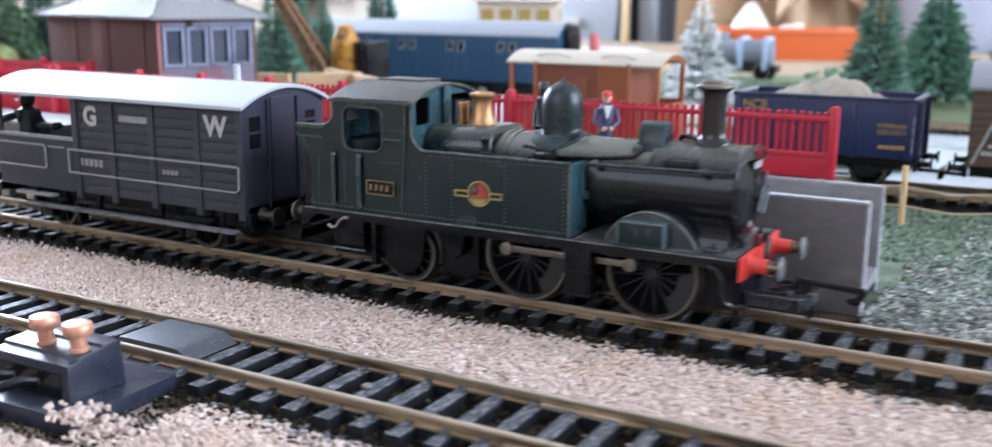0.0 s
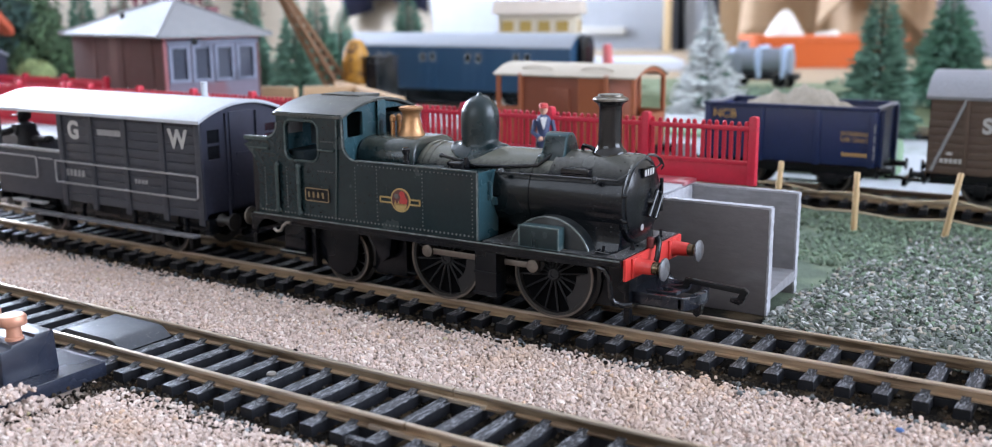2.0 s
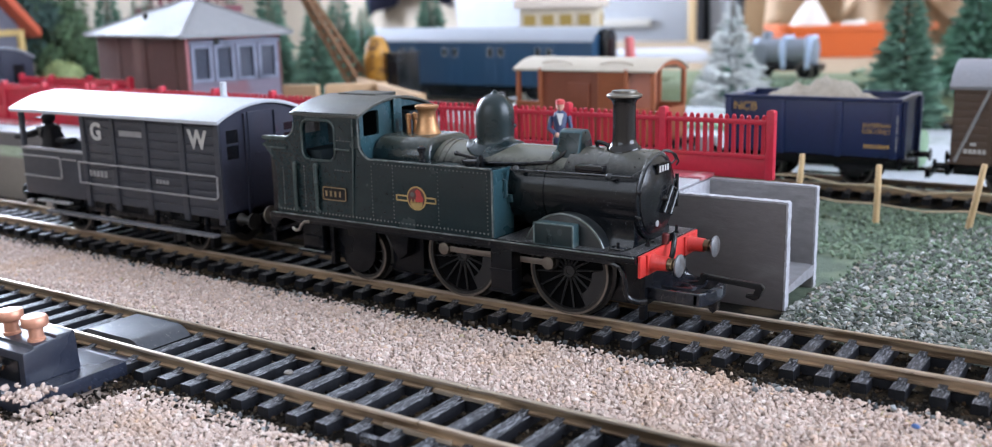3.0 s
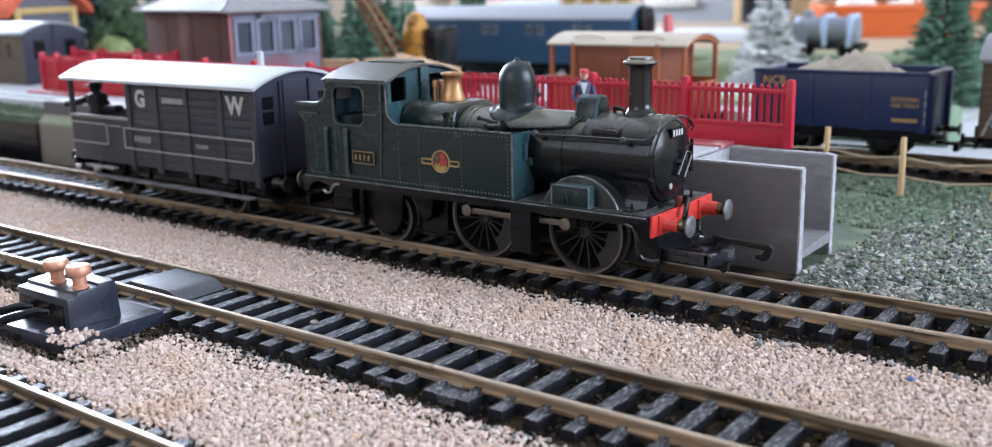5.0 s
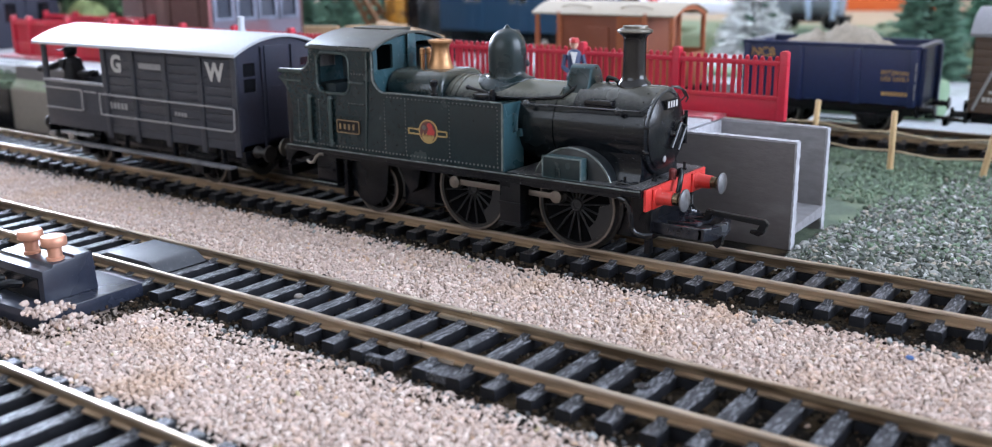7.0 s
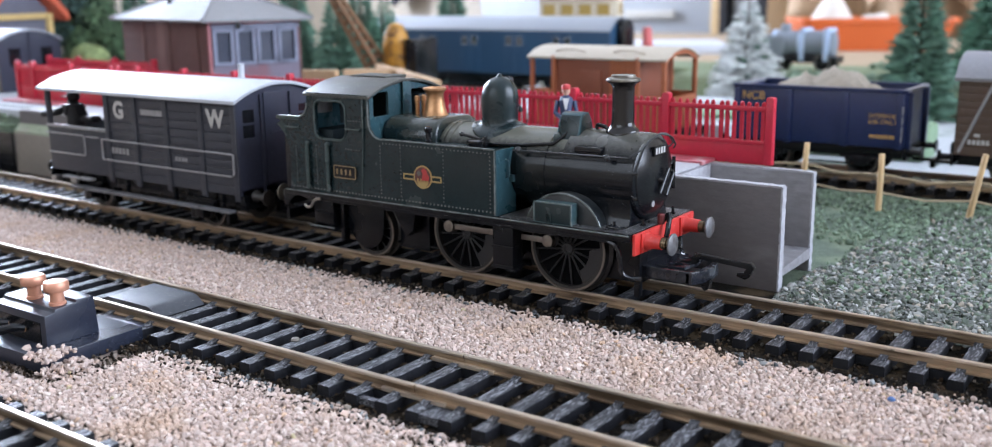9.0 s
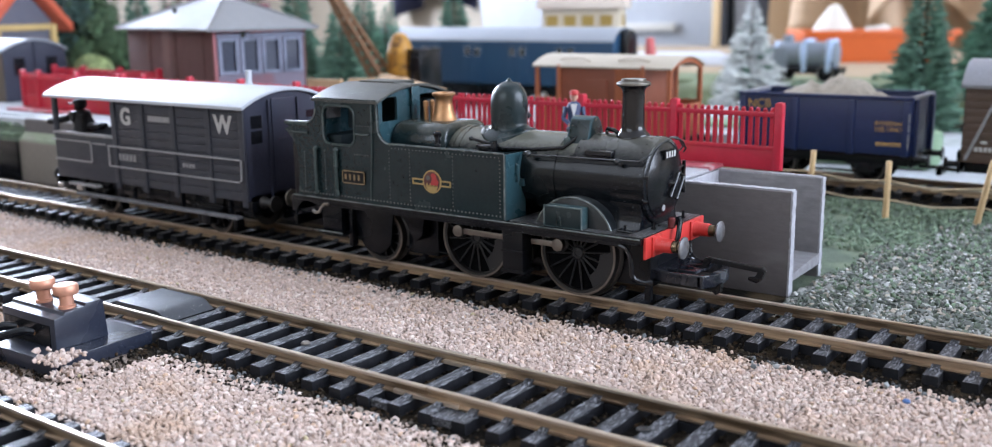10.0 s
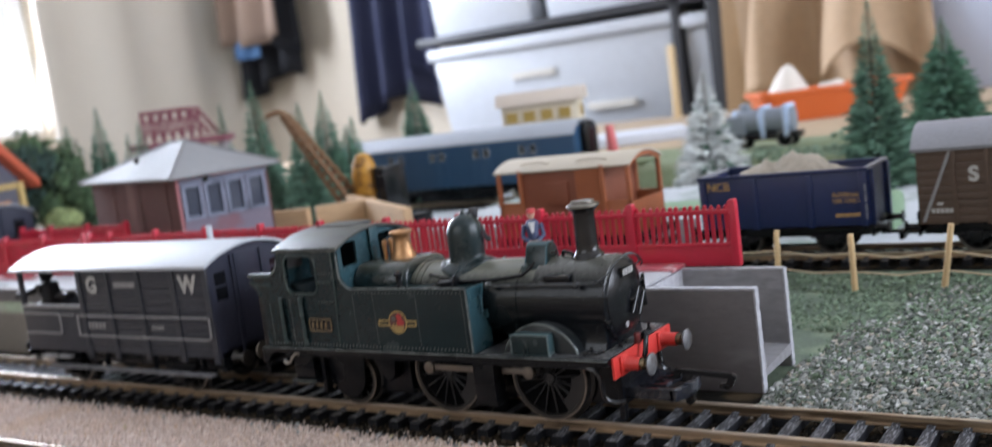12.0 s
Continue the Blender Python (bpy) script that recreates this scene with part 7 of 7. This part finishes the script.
for name, axis, at, h in (("window_1", "x", X0 - 70, WEST), ("window_2", "x", X1 + 40, EAST), ("window_3", "y", Y0 - 70, SOUTH)):
    a, b, lo, hi = h
    mid = (a + b) / 2
    bm = plate(B(), [(a, lo), (b, lo), (b, hi), (a, hi)], [[(a + 40, lo + 40), (mid - 20, lo + 40), (mid - 20, hi - 40), (a + 40, hi - 40)], [(mid + 20, lo + 40), (b - 40, lo + 40), (b - 40, hi - 40), (mid + 20, hi - 40)]], axis, at, at + 40)
    single(name, bm, frame_paint, "white framed window of the room; the south one is added for fill", "window", kind="structure")
glow = bpy.data.materials.new("bright_sky")
glow.use_nodes = True
nt = glow.node_tree
nt.nodes.remove(nt.nodes["Principled BSDF"])
em = nt.nodes.new("ShaderNodeEmission")
em.inputs[0].default_value, em.inputs[1].default_value = (0.92, 0.96, 1.0, 1), 2.2
nt.links.new(em.outputs[0], nt.nodes["Material Output"].inputs[0])
single("backdrop", box(B(), X0 - 420, X0 - 400, -600, 2000, -400, 2200), glow, "bright overcast sky outside the window", "sky", kind="structure")
table = thing("table", "plain wooden table under the layout", "table")
part("tabletop", box(B(), -900, 520, -330, 640, -60, -22.1), board, table, bevel=2)
for x in (-860, 480):
    for y in (-290, 600):
        part("leg", box(B(), x - 25, x + 25, y - 25, y + 25, Z0, -60), board, table, bevel=2)


def cloth(name, x0, x1, y, ztop, zbot, folds, depth, mat, label, category, taper=0.0, rag=0.0, seed=1):
    """Hanging cloth: a wavy sheet with thickness, gathered at the top."""
    bm = B()
    rng = random.Random(seed)
    n, m = 48, 20
    ph = rng.uniform(0, 6)
    rows = []
    for back in (0, 1):
        grid = []
        for j in range(m + 1):
            f = j / m
            row = []
            for i in range(n + 1):
                u = i / n
                mid = (x0 + x1) / 2
                half = (x1 - x0) / 2 * (1 - taper * (1 - f))
                xx = mid + (2 * u - 1) * half
                yy = y - depth * (0.5 + 0.5 * math.sin(folds * 6.283 * u + ph + 0.5 * math.sin(3 * f + ph))) * (0.45 + 0.55 * f) + back * 6
                zz = ztop + (zbot - ztop) * f + (rag * math.sin(5 * u + ph) * f if rag else 0)
                row.append(bm.verts.new((xx, yy, zz)))
            grid.append(row)
        rows.append(grid)
    for grid in rows:
        for j in range(m):
            for i in range(n):
                bm.faces.new((grid[j][i], grid[j][i + 1], grid[j + 1][i + 1], grid[j + 1][i]))
    for i in range(n):
        for j in (0, m):
            bm.faces.new((rows[0][j][i], rows[1][j][i], rows[1][j][i + 1], rows[0][j][i + 1]))
    for j in range(m):
        for i in (0, n):
            bm.faces.new((rows[0][j][i], rows[0][j + 1][i], rows[1][j + 1][i], rows[1][j][i]))
    return to_mesh(name, bm, mat, sharp=180)


curtain_cloth = material("curtain_cream", (0.66, 0.60, 0.51), 0.9, vary=0.06, grain=200, cloud=5, bump=0.2, deep=0.5)
me = cloth("curtain", 0, 640, 0, 1500, -700, 3, 32, curtain_cloth, "", "", seed=3)
ob = put("curtain", me, None, (X0 + 12, 1250, 0), (0, 0, 90))
tagged(ob, "long cream curtain drawn beside the window", "curtain")
navy_cloth = material("jacket_navy", (0.022, 0.026, 0.060), 0.85, vary=0.2, grain=300, cloud=10, bump=0.3, deep=0.4)
black_cloth = material("jacket_black", (0.012, 0.013, 0.018), 0.85, vary=0.2, grain=300, cloud=10, bump=0.3, deep=0.4)
for name, x0, x1, zt, zb, m, lab, seed in (("jacket", -2060, -1820, 900, 185, black_cloth, "black jacket hanging on the wall", 5), ("jacket", -1630, -1370, 900, 75, navy_cloth, "navy blue jacket hanging on the wall", 6)):
    jacket = thing(name, lab, "jacket", 0, 0, 0)
    put("body", cloth("body", x0, x1, Y1 - 30, zt, zb, 3, 60, m, "", "", taper=0.1, rag=30, seed=seed), jacket)
    put("sleeve", cloth("sleeve", x1 - 40, x1 + 60, Y1 - 60, zt - 60, zb + 90, 1, 50, m, "", "", taper=0.2, rag=15, seed=seed + 3), jacket)
    part("hook", rod(B(), ((x0 + x1) / 2, Y1, zt + 5), ((x0 + x1) / 2, Y1 - 60, zt + 15), 6), steel, jacket)
bag = thing("cloth_bag", "brown cloth bag with a blue base hanging on the wall", "bag")
put("sack", cloth("sack", -2010, -1790, Y1 - 100, 900, 300, 2, 60, material("bag_brown", (0.30, 0.21, 0.16), 0.9, vary=0.1, cloud=8), "", "", rag=8, seed=9), bag)
put("base", cloth("base", -1985, -1890, Y1 - 110, 310, 262, 2, 30, material("bag_blue", (0.10, 0.22, 0.42), 0.8), "", "", seed=10), bag)

# shelving with plastic boxes
shelf_black = material("shelf_black", (0.018, 0.019, 0.024), 0.5, vary=0.15, grain=100, cloud=6)
clear_plastic = material("box_plastic", (0.48, 0.50, 0.535), 0.35, vary=0.05, grain=60, cloud=6, bump=0.05)
tape = material("masking_tape", (0.52, 0.49, 0.44), 0.8, vary=0.05)
unit = thing("shelf_unit", "black shelving unit against the wall with plastic boxes", "shelving")
for x, half in ((-548, 8), (-478, 13), (-453, 13)):
    for y in (1480, 1860):
        part("post", box(B(), x - half, x + half, y - 22, y + 22, Z0, 1200), shelf_black, unit, bevel=3)
for x0, x1 in ((-1110, -540), (-539, -442)):
    for z in (-300, -18, 200, 520, 860):
        part("shelf", box(B(), x0, x1, 1458, 1882, z - 8, z + 8), shelf_black, unit, bevel=3)


def storage_box(x0, x1, z0, z1, label, tapes=()):
    b = thing("storage_box", label, "storage box", (x0 + x1) / 2, 1470, z0, group="plastic boxes on the shelves")
    w, h = (x1 - x0) / 2, z1 - z0
    bm = B()
    v = [bm.verts.new(p) for p in ((-w * 0.93, 12, 0), (w * 0.93, 12, 0), (w * 0.93, 350, 0), (-w * 0.93, 350, 0), (-w, 0, h - 26), (w, 0, h - 26), (w, 370, h - 26), (-w, 370, h - 26))]
    for f in ((0, 3, 2, 1), (4, 5, 6, 7), (0, 1, 5, 4), (1, 2, 6, 5), (2, 3, 7, 6), (3, 0, 4, 7)):
        bm.faces.new([v[i] for i in f])
    part("tub", bm, clear_plastic, b, bevel=8)
    part("lid", box(B(), -w - 6, w + 6, -10, 376, h - 26, h - 2), clear_plastic, b, "pale lid with a rolled rim", bevel=7)
    for tx, tz, tw in tapes:
        part("tape_label", box(B(), tx - tw, tx + tw, -1, 6, tz - 7, tz + 7), tape, b, "strip of buff tape", bevel=1)
    return b


storage_box(-1085, -560, -10, 186, "wide pale translucent plastic storage box on the shelf", ((-30, 120, 48), (130, 45, 50)))
storage_box(-1085, -840, 208, 490, "pale translucent plastic storage box on the shelf")
storage_box(-820, -560, 208, 490, "pale translucent plastic storage box on the shelf")
storage_box(-538, -496, -10, 176, "narrow grey plastic storage box on the shelf")
storage_box(-538, -496, 208, 400, "narrow grey plastic storage box on the shelf")
dowel = material("dowel_pine", (0.62, 0.47, 0.28), 0.7, vary=0.1, stretch=(1, 1, 0.1))
single("pine_batten", box(B(), -5, 5, -5, 5, 0, 106), dowel, "upright pine batten leaning by the shelves", "batten", bevel=2, at=(-442, 1185, 12))
papers = material("papers_white", (0.52, 0.54, 0.59), 0.8, vary=0.06, cloud=8)
for k, (x, y, z, rz, lab) in enumerate(((-430, 732, 12, 12, "stack of white papers beside the layout"), (-520, 745, 12, -18, "loose white paper on the stack"), (-350, 770, 12, 30, "loose white sheet beside the layout"))):
    single("paper_sheet", box(B(), -90, 90, -50, 50, 0, 4 + 3 * k), papers, lab, "paper", bevel=1.5, at=(x, y, z), rz=rz)
bench = thing("side_bench", "plain wooden side bench behind the layout", "bench")
part("top", box(B(), -1100, 700, 660, 1250, -28, 12), board, bench, bevel=3)
part("apron", box(B(), -1060, 660, 672, 690, -110, -28), board, bench, bevel=2)
for x in (-1050, 650):
    for y in (700, 1210):
        part("leg", box(B(), x - 25, x + 25, y - 25, y + 25, Z0, -28), board, bench, bevel=2)

# cardboard, orange tray and wrapping by the wall
kraft = material("cardboard", (0.31, 0.20, 0.105), 0.85, vary=0.08, grain=120, cloud=6, bump=0.15)
kraft_pale = material("kraft_paper", (0.38, 0.26, 0.16), 0.8, vary=0.08, grain=120, cloud=8, bump=0.2)
for k, (x0, x1, y, z1, lean, lab) in enumerate(((-385, -330, 1235, 900, 2, "tall folded cardboard sheet leaning on the wall"), (-345, -290, 1215, 800, -3, "narrow cardboard strip leaning on the wall"), (-315, 60, 1236, 900, 1, "large brown cardboard panel leaning on the wall"))):
    single("cardboard_sheet", prism(B(), [(x0, 12.2), (x1, 12.2), (x1 + lean * 12, z1), (x0 + lean * 12, z1)], "y", y, y + 14), kraft if k != 1 else kraft_pale, lab, "cardboard", bevel=2)
wrap = thing("paper_wrapping", "brown kraft wrapping paper hanging in loose folds", "paper")
put("sheet", cloth("sheet", -330, -60, 1205, 300, 20, 2, 60, kraft_pale, "", "", taper=0.3, rag=20, seed=14), wrap)
put("fold", cloth("fold", -215, -70, 1150, 190, 60, 1, 46, kraft_pale, "", "", taper=0.2, rag=26, seed=15), wrap, label="turned-back bulging fold")
bm = B()
ball(bm, (0, 0, 0), 62, 24, 16, (1, 0.6, 1.1))
single("wrapped_parcel", bm, material("bundle_pinkish", (0.38, 0.28, 0.23), 0.8, vary=0.1, cloud=10), "pinkish wrapped round bundle", "bundle", at=(-105, 1215, 130))
orange = material("tray_orange", (0.58, 0.115, 0.025), 0.4, vary=0.06, cloud=10)
tray = thing("plastic_tray", "bright orange plastic tray holding white packing", "tray", -150, 915, 12, rz=32)
bm = B()
outer, inner = rounded(-78, 78, -40, 40, 12), rounded(-72, 72, -34, 34, 9)
n = len(outer)
rings = [[bm.verts.new((x * s, y * s, z)) for x, y in loop] for loop, s, z in ((outer, 0.86, 0), (outer, 1.0, 27), (outer, 1.05, 28), (outer, 1.05, 33), (inner, 1.0, 33), (inner, 0.86, 3))]
for lo, hi in zip(rings, rings[1:]):
    for i in range(n):
        bm.faces.new((lo[i], lo[(i + 1) % n], hi[(i + 1) % n], hi[i]))
bm.faces.new(rings[0][::-1]), bm.faces.new(rings[-1])
part("tub", bm, orange, tray, bevel=0)
bm = B()
lathe(bm, [(25, 18), (23, 28), (14, 42), (6, 53), (2, 56)], (-40, 0, 0), "z", 18)
ball(bm, (6, 4, 25), 13, 14, 10, (1.2, 0.9, 0.8))
for v in bm.verts:
    v.co += Vector((0, 0, 6 * noise.noise(v.co * 0.05)))
single("packing", bm, material("packing_white", (0.62, 0.57, 0.51), 0.85, vary=0.08, cloud=20), "crumpled white packing in the tray", "packing", at=(-150, 915, 14), rz=32)
bm = B()
for k in range(5):
    ball(bm, (60 * k, 12 * (k % 2), 30 * (k % 3)), 90, 14, 10, (1, 0.5, 1.4))
for v in bm.verts:
    v.co += Vector((0, 0, 26 * noise.noise(v.co * 0.012)))
single("plastic_bag", bm, material("bag_pale_blue", (0.42, 0.46, 0.56), 0.35, vary=0.08, cloud=15), "pale blue-white plastic bags in a heap", "bag", at=(-20, 1190, 110))
